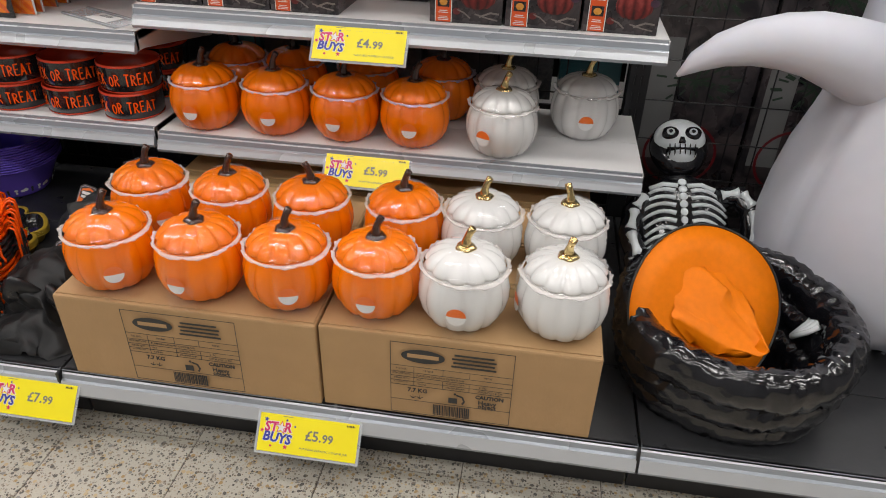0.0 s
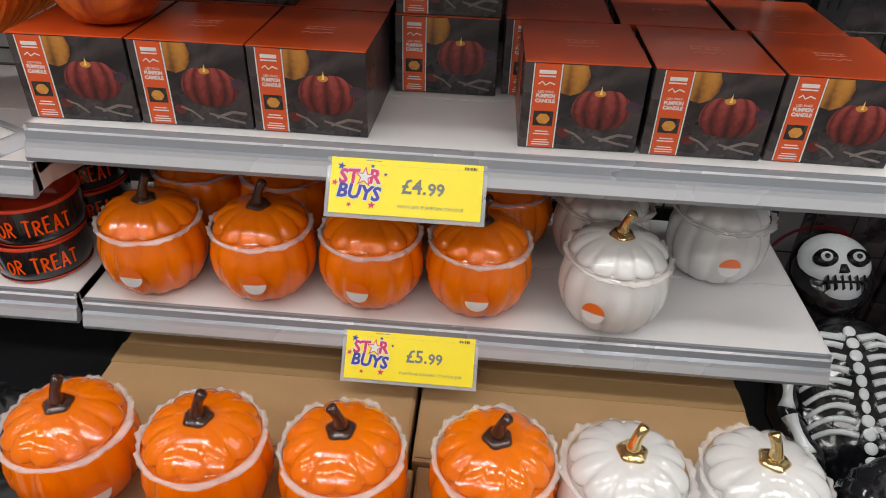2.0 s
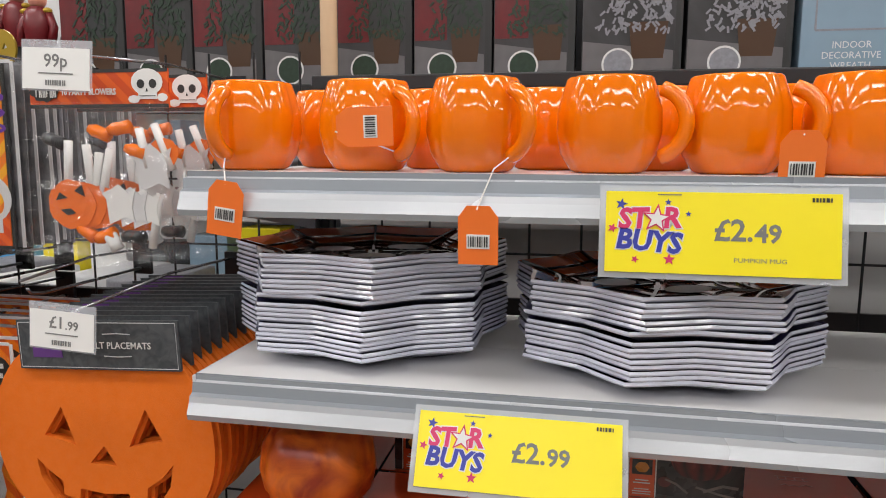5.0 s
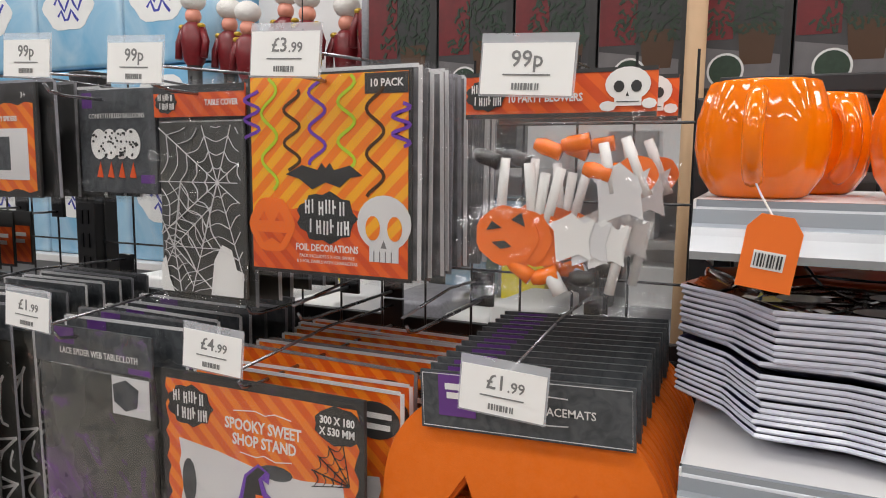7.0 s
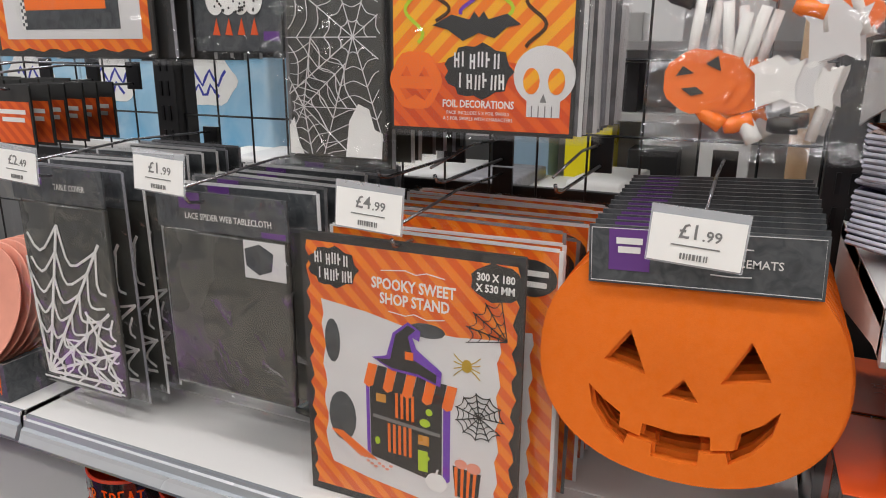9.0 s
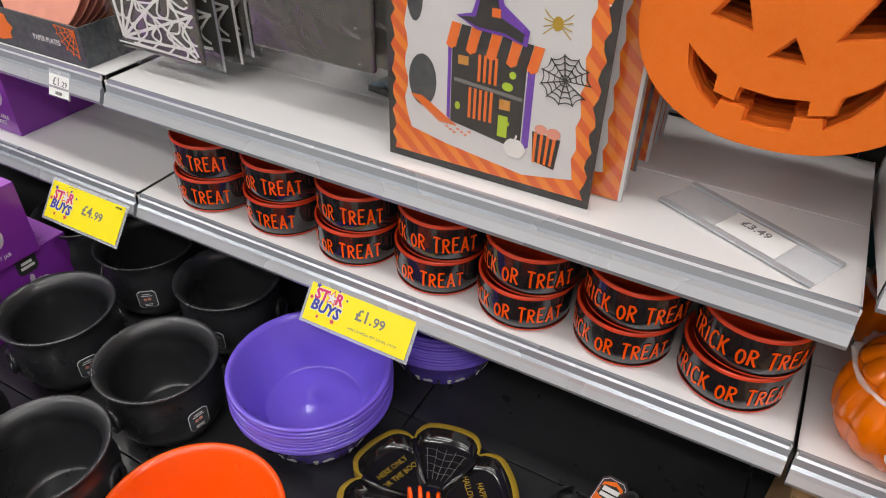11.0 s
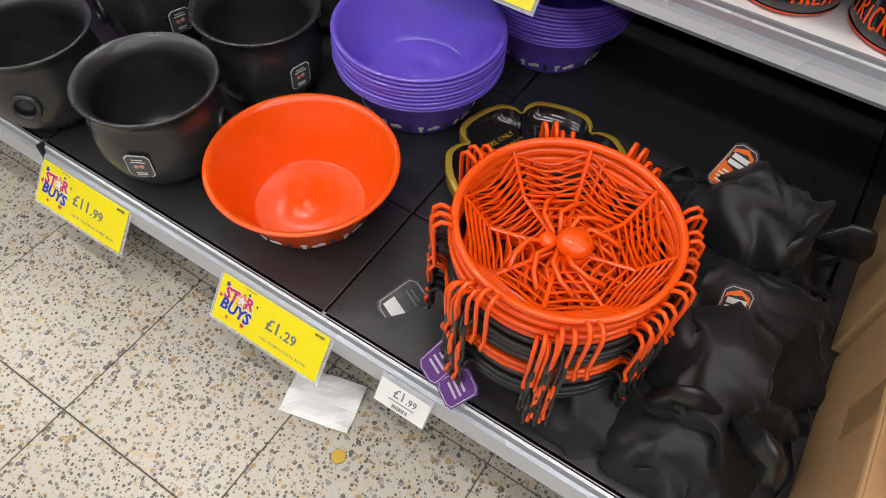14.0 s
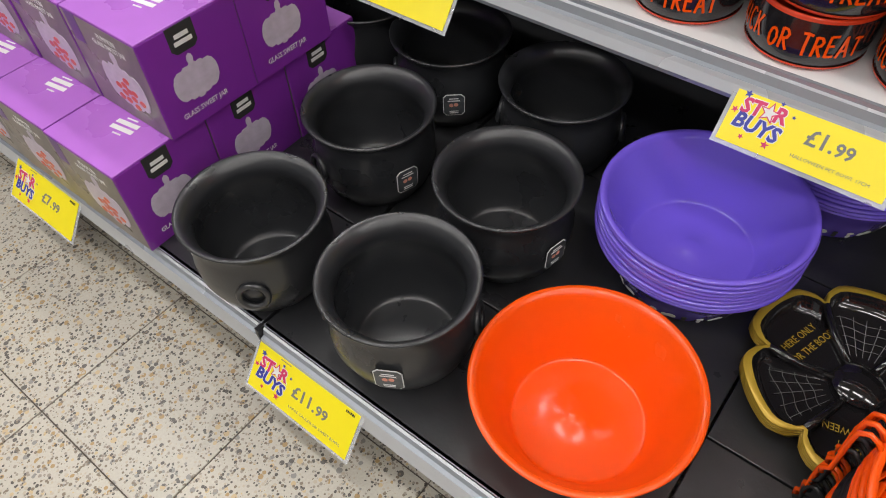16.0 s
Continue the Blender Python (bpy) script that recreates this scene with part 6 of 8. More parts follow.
def blower_pack(y, label, first_):
    w, h = 0.190, 0.225
    p = thing("party_blower_pack", (-0.130 + (0 if first_ else 0.012), y, 1.527), 0, label, "party packet", "party blower packets")
    part("header_card", boxes((-w / 2, w / 2, 0, 0.003, -0.046, 0)), PRINTR, p)
    part("header_edge", cut(rect(-w / 2, w / 2, -0.046, -0.0415), rect(-w / 2, w / 2, -0.004, 0.0), y=-0.0002), INK, p)
    part("skull_print", cut(oval(0.068, -0.016, 0.021, 0.016, 18), rect(0.056, 0.081, -0.036, -0.024), oval(0.05, -0.036, 0.008, 0.005, 8), oval(0.088, -0.034, 0.007, 0.005, 8), y=-0.001), WPRINT, p)
    part("skull_face", cut(oval(0.060, -0.018, 0.005, 0.0055, 10), oval(0.076, -0.018, 0.005, 0.0055, 10), [(0.0665, -0.027), (0.068, -0.023), (0.0695, -0.027)], *[rect(0.058, 0.079, -0.0325 - 0.0, -0.0318)], y=-0.0016), INK, p)
    if first_:
        brand_blob(p, -0.073, -0.023, 0.042, 0.03, -0.0012)
        write("10 PARTY BLOWERS", 0.0105, WPRINT, p, (-0.012, -0.0012, -0.027), bold=0.0003, wide=0.8)
    for x, z, ln, tl in ((-0.055, -0.085, 0.075, 4), (-0.03, -0.09, 0.08, -5), (-0.012, -0.10, 0.07, 8), (0.004, -0.095, 0.075, 14), (0.066, -0.065, 0.06, -22), (0.07, -0.15, 0.07, 12), (0.045, -0.07, 0.05, -12)):
        bm = bmesh.new()
        tube(bm, [(0, 0, 0), (0, 0, -ln)], 0.0052, 10)
        part("white_tube", bm, WPRINT, p, smooth=True, loc=(x, 0.012, z), rot=(0, radians(tl), 0))
    for i, (x, z, r) in enumerate(((-0.05, -0.165, 0.034), (-0.034, -0.166, 0.032), (-0.016, -0.168, 0.030), (0.078, -0.10, 0.020))):
        part("pumpkin_cutout", cut(oval(x, z, r, r * 0.92, 22, 0.03, 7), y=0.006 + 0.0016 * i, t=0.0008), OPRINT, p)
    part("pumpkin_face", cut([(-0.072, -0.16), (-0.055, -0.157), (-0.066, -0.15)], [(-0.045, -0.148), (-0.03, -0.155), (-0.034, -0.14)], [(-0.066, -0.172), (-0.052, -0.170), (-0.044, -0.176), (-0.056, -0.179)], y=0.0044), INK, p)
    for i, (x, z, s) in enumerate(((0.018, -0.165, 0.8), (0.034, -0.168, 0.8), (0.05, -0.17, 0.8), (0.062, -0.12, 0.95))):
        part("ghost_cutout", cut([(x - 0.018 * s, z - 0.03 * s), (x - 0.022 * s, z + 0.01 * s), (x - 0.03 * s, z + 0.018 * s), (x - 0.012 * s, z + 0.026 * s), (x, z + 0.033 * s), (x + 0.016 * s, z + 0.02 * s), (x + 0.03 * s, z + 0.028 * s), (x + 0.022 * s, z), (x + 0.026 * s, z - 0.025 * s), (x + 0.01 * s, z - 0.018 * s)], y=0.004 + 0.0014 * i, t=0.0008), (WPRINT, GPRINT)[i % 2], p)
    for x, z, mt, tl in ((-0.01, -0.075, OJAR, 20), (0.018, -0.07, OJAR, -10), (0.04, -0.098, OJAR, 15), (-0.036, -0.2, OJAR, 35), (-0.01, -0.205, OJAR, -20), (-0.075, -0.085, BPLAS, 20), (0.03, -0.205, BPLAS, 0), (0.0, -0.21, WPRINT, 60)):
        part("paper_roll", lathe([(0, -0.014), (0.006, -0.014), (0.0085, -0.006), (0.008, 0.005), (0.0085, 0.014), (0, 0.014)], 14), mt, p, smooth=True, loc=(x, 0.012, z), rot=(0, radians(90 + tl), 0))
    bm = bag_film(w, 0.19, 0.004, -0.006, 0.010)
    part("film", bm, FILM, p, "crinkled clear film bag", smooth=True, loc=(0, 0, -0.044))
    part("film_back", bag_film(w, 0.19, 0.004, 0.028, 0.004), FILM, p, smooth=True, loc=(0, 0, -0.044))


blower_pack(0.598, "clear bag of paper party blowers under orange header", True)
blower_pack(0.665, "clear bag of party blowers hanging behind another", False)


def web_lines(cx, cz, rays, rings, reach, a0, a1, sag=0.14, w0=0.0022):
    """A cobweb fan as strokes, out of one corner."""
    out = []
    for k in range(rays):
        a = a0 + (a1 - a0) * k / (rays - 1)
        for i in range(14):
            out.append(line([(cx + reach * u * math.cos(a), cz + reach * u * math.sin(a)) for u in (i / 14, (i + 1) / 14)], w0))
    for j in range(1, rings + 1):
        r = reach * (j / rings) * 0.95
        for k in range(rays - 1):
            a, b = a0 + (a1 - a0) * k / (rays - 1), a0 + (a1 - a0) * (k + 1) / (rays - 1)
            pts = [(cx + r * (1 - sag * math.sin(math.pi * u / 6)) * math.cos(a + (b - a) * u / 6), cz + r * (1 - sag * math.sin(math.pi * u / 6)) * math.sin(a + (b - a) * u / 6)) for u in range(7)]
            out.extend(line(pts[i:i + 2], w0 * 0.8) for i in range(6))
    return out


def within(polys, x0, x1, z0, z1):
    return [p for p in polys if all(x0 <= x <= x1 and z0 <= z <= z1 for x, z in p)]


def cover_pack():
    """Dark table covers with a printed white cobweb."""
    w, h = 0.212, 0.405
    p = thing("table_cover_pack", (-1.145, 0.610, 1.208), 0, "dark packet of table cover with white cobweb print", "party packet", "table cover packets")
    part("header_card", boxes((-w / 2, w / 2, 0, 0.003, -0.058, 0)), HEAD, p)
    part("range_label", cut(rect(-w / 2 + 0.03, -w / 2 + 0.075, -0.03, -0.002), y=-0.0003), PURP, p)
    write("TABLE COVER", 0.014, WPRINT, p, (0.03, -0.0006, -0.032), wide=0.8)
    part("folded_cover", boxes((-w / 2 + 0.006, w / 2 - 0.006, 0.001, 0.012, -h + 0.012, -0.062), bevel=0.004), DARKPACK, p, smooth=True)
    lim = (-w / 2 + 0.006, w / 2 - 0.006, -h + 0.016, -0.085)
    part("cobweb_print", cut(*within(web_lines(-0.082, -0.372, 6, 6, 0.30, radians(2), radians(94), 0.2, 0.0052), *lim), *within(web_lines(0.10, -0.385, 4, 4, 0.16, radians(85), radians(178), 0.2, 0.0042), *lim), rect(-0.098, 0.098, -0.384, -0.381), y=-0.0002), WPRINT, p)
    part("film", bag_film(w, h, 0.006, -0.003, 0.008), FILM, p, "crinkled clear film bag", smooth=True)
    behind("table_cover_pack", w, h, -1.135, 1.206, 0.640, 0.92, 9, DARKPACK, "dark table cover packet hanging behind another", "party packet", "table cover packets", jit=0.006, faces=[("header_card", finish("header_card", cut(rect(-w / 2, w / 2, -0.058, 0.0), y=-0.0004), HEAD)), ("cobweb_print", finish("cobweb_print", cut(*within(web_lines(-0.082, -0.372, 6, 6, 0.30, radians(2), radians(94), 0.2, 0.0052), -w / 2 + 0.006, w / 2 - 0.002, -h + 0.016, -0.085), y=-0.0006), WPRINT))])


def lace_pack():
    w, h = 0.238, 0.325
    p = thing("tablecloth_pack", (-0.812, 0.612, 1.193), 0, "charcoal packet of lace spider web tablecloth", "party packet", "tablecloth packets")
    part("header_card", boxes((-w / 2, w / 2, 0, 0.003, -0.058, 0)), HEAD, p)
    part("range_label", cut(rect(-w / 2 + 0.045, -w / 2 + 0.085, -0.026, -0.002), rect(w / 2 - 0.045, w / 2 - 0.004, -0.056, -0.048), y=-0.0003), PURP, p)
    write("LACE SPIDER WEB TABLECLOTH", 0.0135, WPRINT, p, (0.014, -0.0006, -0.037), bold=0.0001, wide=0.8)
    part("folded_cloth", boxes((-w / 2 + 0.005, w / 2 - 0.005, 0.001, 0.014, -h + 0.010, -0.060), bevel=0.005), DARKPACK, p, smooth=True)
    part("inset_photo", cut(rect(w / 2 - 0.078, w / 2 - 0.006, -0.118, -0.062), y=-0.001), GPRINT, p)
    part("table_print", cut([(w / 2 - 0.076, -0.075), (w / 2 - 0.05, -0.066), (w / 2 - 0.026, -0.078), (w / 2 - 0.03, -0.104), (w / 2 - 0.052, -0.112), (w / 2 - 0.074, -0.1)], y=-0.0016), HEAD, p)
    part("film", bag_film(w, h, 0.006, -0.003, 0.008), FILM, p, "crinkled clear film bag", smooth=True)
    behind("tablecloth_pack", w, h, -0.795, 1.194, 0.650, 0.92, 8, DARKPACK, "charcoal tablecloth packet hanging behind another", "party packet", "tablecloth packets", jit=0.008, faces=[("header_card", finish("header_card", cut(rect(-w / 2, w / 2, -0.058, 0.0), y=-0.0004), HEAD)), ("range_label", finish("range_label", cut(rect(-w / 2 + 0.045, -w / 2 + 0.085, -0.026, 0.0), y=-0.001), PURP))])
    # one packet has slid down onto the shelf
    solid("fallen_packet", boxes((-0.11, 0.11, -0.05, 0.05, 0, 0.012), bevel=0.004), DARKPACK, "flat dark packet lying on the shelf", "party packet", loc=(-0.70, 0.80, 0.7675), rot=(0, 0, radians(-8)), smooth=True)


def stand_pack():
    w, h = 0.315, 0.392
    p = thing("sweet_stand_pack", (-0.505, 0.598, 1.160), 0, "orange packet of cardboard sweet shop stand in film", "party packet", "sweet stand packets")
    put("card", pack_body(w, h, INK, t=0.006), p)
    rag = [(w / 2 - 0.010 + 0.004 * math.sin(i * 1.9), -0.012 - (h - 0.024) * i / 30) for i in range(31)] + [(-w / 2 + 0.010 + 0.004 * math.sin(i * 2.3), -h + 0.012 + (h - 0.024) * i / 30) for i in range(31)]
    part("print_field", cut(rag, y=-0.0002), PRINTO, p)
    ph = [(-0.128, -0.092), (-0.06, -0.100), (0.0, -0.112), (0.07, -0.114), (0.128, -0.108)] + [(0.128 + 0.003 * math.sin(i * 2.1), -0.108 - 0.245 * i / 16) for i in range(1, 17)] + [(0.06, -0.366), (0, -0.358), (-0.06, -0.350), (-0.118, -0.338)] + [(-0.126 + 0.003 * math.sin(i * 1.7), -0.338 + 0.24 * i / 16) for i in range(1, 16)]
    part("photo_panel", cut(ph, y=-0.0008), GPRINT, p)
    brand_blob(p, -0.108, -0.045, 0.075, 0.055, -0.001)
    write("SPOOKY SWEET", 0.021, WPRINT, p, (0.01, -0.001, -0.058), bold=0.0005, wide=0.78)
    write("SHOP STAND", 0.021, WPRINT, p, (0.012, -0.001, -0.078), bold=0.0005, wide=0.78)
    part("flourish", cut(line([(-0.035, -0.040), (0.0, -0.036), (0.015, -0.040), (0.03, -0.036), (0.055, -0.040)], 0.0012), line([(-0.025, -0.094), (0.0, -0.097), (0.012, -0.093), (0.03, -0.098), (0.055, -0.094)], 0.0012), y=-0.001), WPRINT, p)
    part("size_label", cut(oval(0.123, -0.036, 0.034, 0.024, 18, 0.06, 7), y=-0.001), INK, p)
    write("300 X 180", 0.0135, WPRINT, p, (0.121, -0.0017, -0.030), bold=0.0004, wide=0.85)
    write("X 530 MM", 0.0135, WPRINT, p, (0.121, -0.0017, -0.044), bold=0.0004, wide=0.85)
    part("cobweb_print", cut(*web_lines(0.138, -0.108, 5, 4, 0.055, radians(100), radians(190), 0.15, 0.0010), y=-0.0011), INK, p)
    part("dark_shapes", cut(oval(-0.112, -0.15, 0.012, 0.032, 14), oval(-0.10, -0.262, 0.022, 0.038, 16), oval(0.03, -0.112, 0.026, 0.010, 12), y=-0.0013), HEAD, p)
    part("stall_body", cut([(-0.055, -0.190), (0.052, -0.200), (0.052, -0.330), (-0.055, -0.312)], y=-0.0014), INK, p)
    part("stall_sides", cut([(0.054, -0.200), (0.064, -0.206), (0.064, -0.322), (0.054, -0.330)], [(-0.061, -0.196), (-0.056, -0.192), (-0.056, -0.31), (-0.061, -0.306)], y=-0.0014), VIOL, p)
    for i in range(9):
        x0 = -0.064 + i * 0.0145
        part("awning_stripe", cut([(x0 + 0.008, -0.172 - i * 0.0012), (x0 + 0.0215, -0.173 - i * 0.0012), (x0 + 0.0145, -0.204 - i * 0.0014), (x0 + 0.007, -0.208 - i * 0.0014), (x0, -0.203 - i * 0.0014)], y=-0.0019), OPRINT if i % 2 == 0 else INK, p)
    part("stall_stripes", cut(*[rect(-0.016 + 0.008 * i, -0.012 + 0.008 * i, -0.245, -0.208) for i in range(4)], *[rect(-0.028 + 0.008 * i, -0.024 + 0.008 * i, -0.3, -0.256) for i in range(5)], y=-0.0021), OPRINT, p)
    part("stall_shelf", cut([(-0.05, -0.246), (0.05, -0.254), (0.05, -0.259), (-0.05, -0.251)], y=-0.0023), GREYINK, p)
    part("stall_sweets", cut(oval(0.028, -0.243, 0.008, 0.006, 10), oval(0.034, -0.226, 0.005, 0.005, 10), oval(-0.044, -0.286, 0.004, 0.006, 10), oval(0.03, -0.295, 0.005, 0.004, 10), rect(0.018, 0.032, -0.316, -0.285), y=-0.0024), LIME, p)
    part("stall_signs", cut(rect(-0.045, -0.030, -0.226, -0.214), rect(0.018, 0.034, -0.276, -0.262), y=-0.0025), YPUMP, p)
    part("hat_outline", cut([(-0.05, -0.162), (-0.028, -0.156), (-0.018, -0.122), (0.004, -0.104), (0.022, -0.114), (0.020, -0.128), (0.010, -0.124), (0.016, -0.14), (0.052, -0.165), (0.05, -0.186), (0.02, -0.178), (-0.02, -0.176)], y=-0.0026), VIOL, p)
    part("hat_print", cut([(-0.045, -0.163), (-0.022, -0.160), (-0.014, -0.124), (0.004, -0.108), (0.015, -0.113), (0.004, -0.124), (0.012, -0.155), (0.045, -0.170), (0.044, -0.182), (0.02, -0.174), (-0.02, -0.172)], y=-0.0031), INK, p)
    part("hat_buckle", cut(rect(0.0, 0.012, -0.156, -0.145), y=-0.0036), OPRINT, p)
    part("spider_print", cut(oval(0.086, -0.150, 0.007, 0.009, 12), *[line([(0.086, -0.15), (0.086 + s * 0.012, -0.142 - k * 0.006), (0.086 + s * 0.018, -0.136 - k * 0.010)], 0.0012) for s in (-1, 1) for k in range(4)], y=-0.0014), GOLDP, p)
    part("web_print", cut(*web_lines(0.104, -0.218, 11, 4, 0.034, 0, 2 * math.pi * 10 / 11, 0.12, 0.0012), y=-0.0014), INK, p)
    part("pumpkin_print", cut(oval(0.045, -0.328, 0.016, 0.014, 16, 0.04, 6), line([(0.045, -0.315), (0.047, -0.308)], 0.003), y=-0.0026), WPRINT, p)
    part("bucket_print", cut([(0.068, -0.296), (0.108, -0.300), (0.104, -0.345), (0.072, -0.340)], y=-0.0015), INK, p)
    part("bucket_stripes", cut(*[[(0.071 + 0.009 * i, -0.297), (0.0755 + 0.009 * i, -0.297), (0.0755 + 0.008 * i, -0.341), (0.072 + 0.008 * i, -0.341)] for i in range(4)], y=-0.0021), OPRINT, p)
    part("sweets_print", cut(oval(0.08, -0.291, 0.009, 0.007, 10), oval(0.098, -0.293, 0.010, 0.008, 12), *[oval(-0.06 + 0.006 * i, -0.322 - 0.003 * (i % 3), 0.003, 0.002, 7) for i in range(7)], y=-0.0022), ROSE, p)
    part("straws_print", cut(*[line([(-0.118 + 0.004 * i, -0.285), (-0.07 + 0.006 * i, -0.318)], 0.0022) for i in range(5)], y=-0.0018), OPRINT, p)
    part("film", bag_film(w, h, 0.009, -0.005, 0.008), FILM2, p, "crinkled clear film bag", smooth=True)
    label_ = [(0.123 + 0.034 * math.cos(a), -0.036 + 0.024 * math.sin(a)) for a in [2 * math.pi * k / 18 for k in range(18)]]
    faces = [("print_field", finish("print_field", cut(rag, y=-0.0002), PRINTO)), ("photo_panel", finish("photo_panel", cut(ph, y=-0.0008), GPRINT)), ("size_label", finish("size_label", cut(label_, y=-0.001), INK)), ("lettering", finish("lettering", cut(rect(0.098, 0.146, -0.033, -0.026), rect(0.100, 0.144, -0.047, -0.040), y=-0.0016), WPRINT))]
    behind("sweet_stand_pack", w, h, -0.484, 1.163, 0.632, 0.93, 10, PRINTO, "film-wrapped sweet stand packet hanging behind another", "party packet", "sweet stand packets", jit=0.013, faces=faces)


def small_packs():
    # speckled balloon packet
    w, h = 0.150, 0.148
    p = thing("balloon_pack", (-0.797, 0.662, 1.537), 0, "dark card packet of confetti filled balloons", "party packet", "balloon packets")
    put("card", pack_body(w, h, HEAD), p)
    part("range_label", cut(rect(-0.068, -0.048, -0.026, -0.004), rect(w / 2 - 0.03, w / 2 - 0.004, -0.134, -0.122), y=-0.0003), PURP, p)
    write("CONFETTI FILLED BALLOONS", 0.0098, WPRINT, p, (0, -0.0006, -0.038), wide=0.85)
    for i in range(4):
        x = -0.036 + 0.022 * i
        part("balloon_print", cut(oval(x, -0.078, 0.0165, 0.022, 18), y=-0.0006 - 0.0004 * (i % 2)), WPRINT, p)
        part("tassel_print", cut([(x - 0.007, -0.126), (x + 0.006, -0.127), (x + 0.001, -0.104)], y=-0.0007), ORED, p)
    random.seed(3)
    part("speckle_print", cut(*[oval(random.uniform(-0.048, 0.042), -0.078 + random.uniform(-0.018, 0.018), 0.0014, 0.0018, 6) for _ in range(60)], y=-0.0016), INK, p)
    part("film", bag_film(w, h, 0.004, -0.003, 0.003), FILM2, p, smooth=True)
    behind("balloon_pack", w, h, -0.797, 1.537, 0.675, 0.9, 6, HEAD, "dark balloon packet hanging behind another", "party packet", "balloon packets")
    # narrow table cover
    w, h = 0.158, 0.296
    p = thing("table_cover_pack", (-0.637, 0.655, 1.537), 0, "dark cobweb table cover packet under orange header", "party packet", "table cover packets")
    part("header_card", boxes((-w / 2, w / 2, 0, 0.003, -0.042, 0)), PRINTR, p)
    part("header_edge", cut(rect(-w / 2, w / 2, -0.010, 0.0), y=-0.0003), INK, p)
    brand_blob(p, -0.056, -0.022, 0.038, 0.03, -0.0006)
    write("TABLE COVER", 0.011, WPRINT, p, (0.04, -0.0006, -0.024), bold=0.0003, wide=0.8)
    part("folded_cover", boxes((-w / 2 + 0.005, w / 2 - 0.005, 0.001, 0.010, -h + 0.008, -0.046), bevel=0.004), DARKPACK, p, smooth=True)
    lim = (-w / 2 + 0.006, w / 2 - 0.006, -h + 0.012, -0.052)
    part("cobweb_print", cut(*within(web_lines(0.03, -0.13, 10, 7, 0.16, 0, 2 * math.pi * 9 / 10, 0.16, 0.0012), *lim), *within(web_lines(-0.05, -0.22, 9, 5, 0.09, 0, 2 * math.pi * 8 / 9, 0.16, 0.0011), *lim), y=-0.0002), GPRINT, p)
    part("ghost_print", cut([(0.015, -h + 0.012), (0.022, -h + 0.06), (0.036, -h + 0.082), (0.052, -h + 0.076), (0.06, -h + 0.05), (0.072, -h + 0.045), (0.07, -h + 0.012)], [(-0.074, -h + 0.012), (-0.074, -h + 0.05), (-0.066, -h + 0.062), (-0.06, -h + 0.03), (-0.052, -h + 0.012)], y=-0.0008), WPRINT, p)
    part("film", bag_film(w, h, 0.006, -0.003, 0.008), FILM, p, "crinkled clear film bag", smooth=True)
    behind("table_cover_pack", w, h, -0.635, 1.537, 0.672, 0.9, 7, DARKPACK, "dark table cover packet hanging behind another", "party packet", "table cover packets")
    # racing spiders game
    w, h = 0.335, 0.168
    p = thing("game_pack", (-1.075, 0.620, 1.547), 0, "orange and black packet of wind-up racing spiders", "party packet", "game packets")
    put("card", pack_body(w, h, INK), p)
    part("print_field", cut([(-w / 2 + 0.008 + (w - 0.016) * i / 20, -h + 0.010 + 0.003 * math.sin(i * 1.9)) for i in range(21)] + [(w / 2 - 0.008 - (w - 0.016) * i / 20, -0.030 + 0.003 * math.sin(i * 2.2)) for i in range(21)], y=-0.0002), PRINTO, p)
    part("photo_panel", cut([(-0.14, -0.142), (0.145, -0.142), (0.145, -0.066), (-0.14, -0.066)], y=-0.0008), GPRINT, p)
    part("track_print", cut(rect(-0.10, 0.105, -0.128, -0.078), y=-0.0012), HEAD, p)
    part("track_stripe", cut(rect(-0.09, 0.08, -0.100, -0.080), y=-0.0016), OPRINT, p)
    part("finish_flag", cut(*[rect(-0.100 + 0.005 * (i % 2), -0.095 + 0.005 * (i % 2), -0.128 + 0.005 * i, -0.123 + 0.005 * i) for i in range(10)], y=-0.0018), WPRINT, p)
    write("FINISH", 0.010, WPRINT, p, (-0.108, -0.0018, -0.103), rot=(0, radians(-90), 0), wide=0.8)
    write("SPEEDY SPIDERS", 0.0105, WPRINT, p, (0.095, -0.0018, -0.052), bold=0.0003, wide=0.8)
    write("3+", 0.012, WPRINT, p, (0.14, -0.0008, -0.018))
    brand_blob(p, -0.125, -0.035, 0.05, 0.036, -0.001)
    part("film", bag_film(w, h, 0.005, -0.003, 0.003), FILM2, p, smooth=True)
    behind("game_pack", w, h, -1.055, 1.547, 0.632, 0.9, 8, INK, "dark game packet hanging behind another", "party packet", "game packets")
    # little orange packets past the upright
    for k, (x, z) in enumerate(((-1.47, 1.335), (-1.62, 1.335), (-1.35, 1.33))):
        for i in range(6):
            p = thing("balloon_pack", (x + 0.004 * (i % 2), 0.70 + 0.035 * i, z), 0, "small orange and black balloon packet on a hook", "party packet", "small balloon packets")
            put("card", LITTLE, p)
            put("print", LITTLEP, p)
            put("band", LITTLEB, p)
        hook(x, z - 0.008, 0.66)


LITTLE = pack_body(0.10, 0.11, INK)
LITTLEP = finish("print", cut(rect(-0.046, 0.046, -0.105, -0.03), y=-0.0004), PRINTR)
LITTLEB = finish("band", cut(rect(-0.035, 0.035, -0.052, -0.044), rect(-0.03, 0.03, -0.066, -0.058), y=-0.001), WPRINT)
cover_pack()
lace_pack()
stand_pack()
small_packs()

# ---- felt pumpkin placemats ----


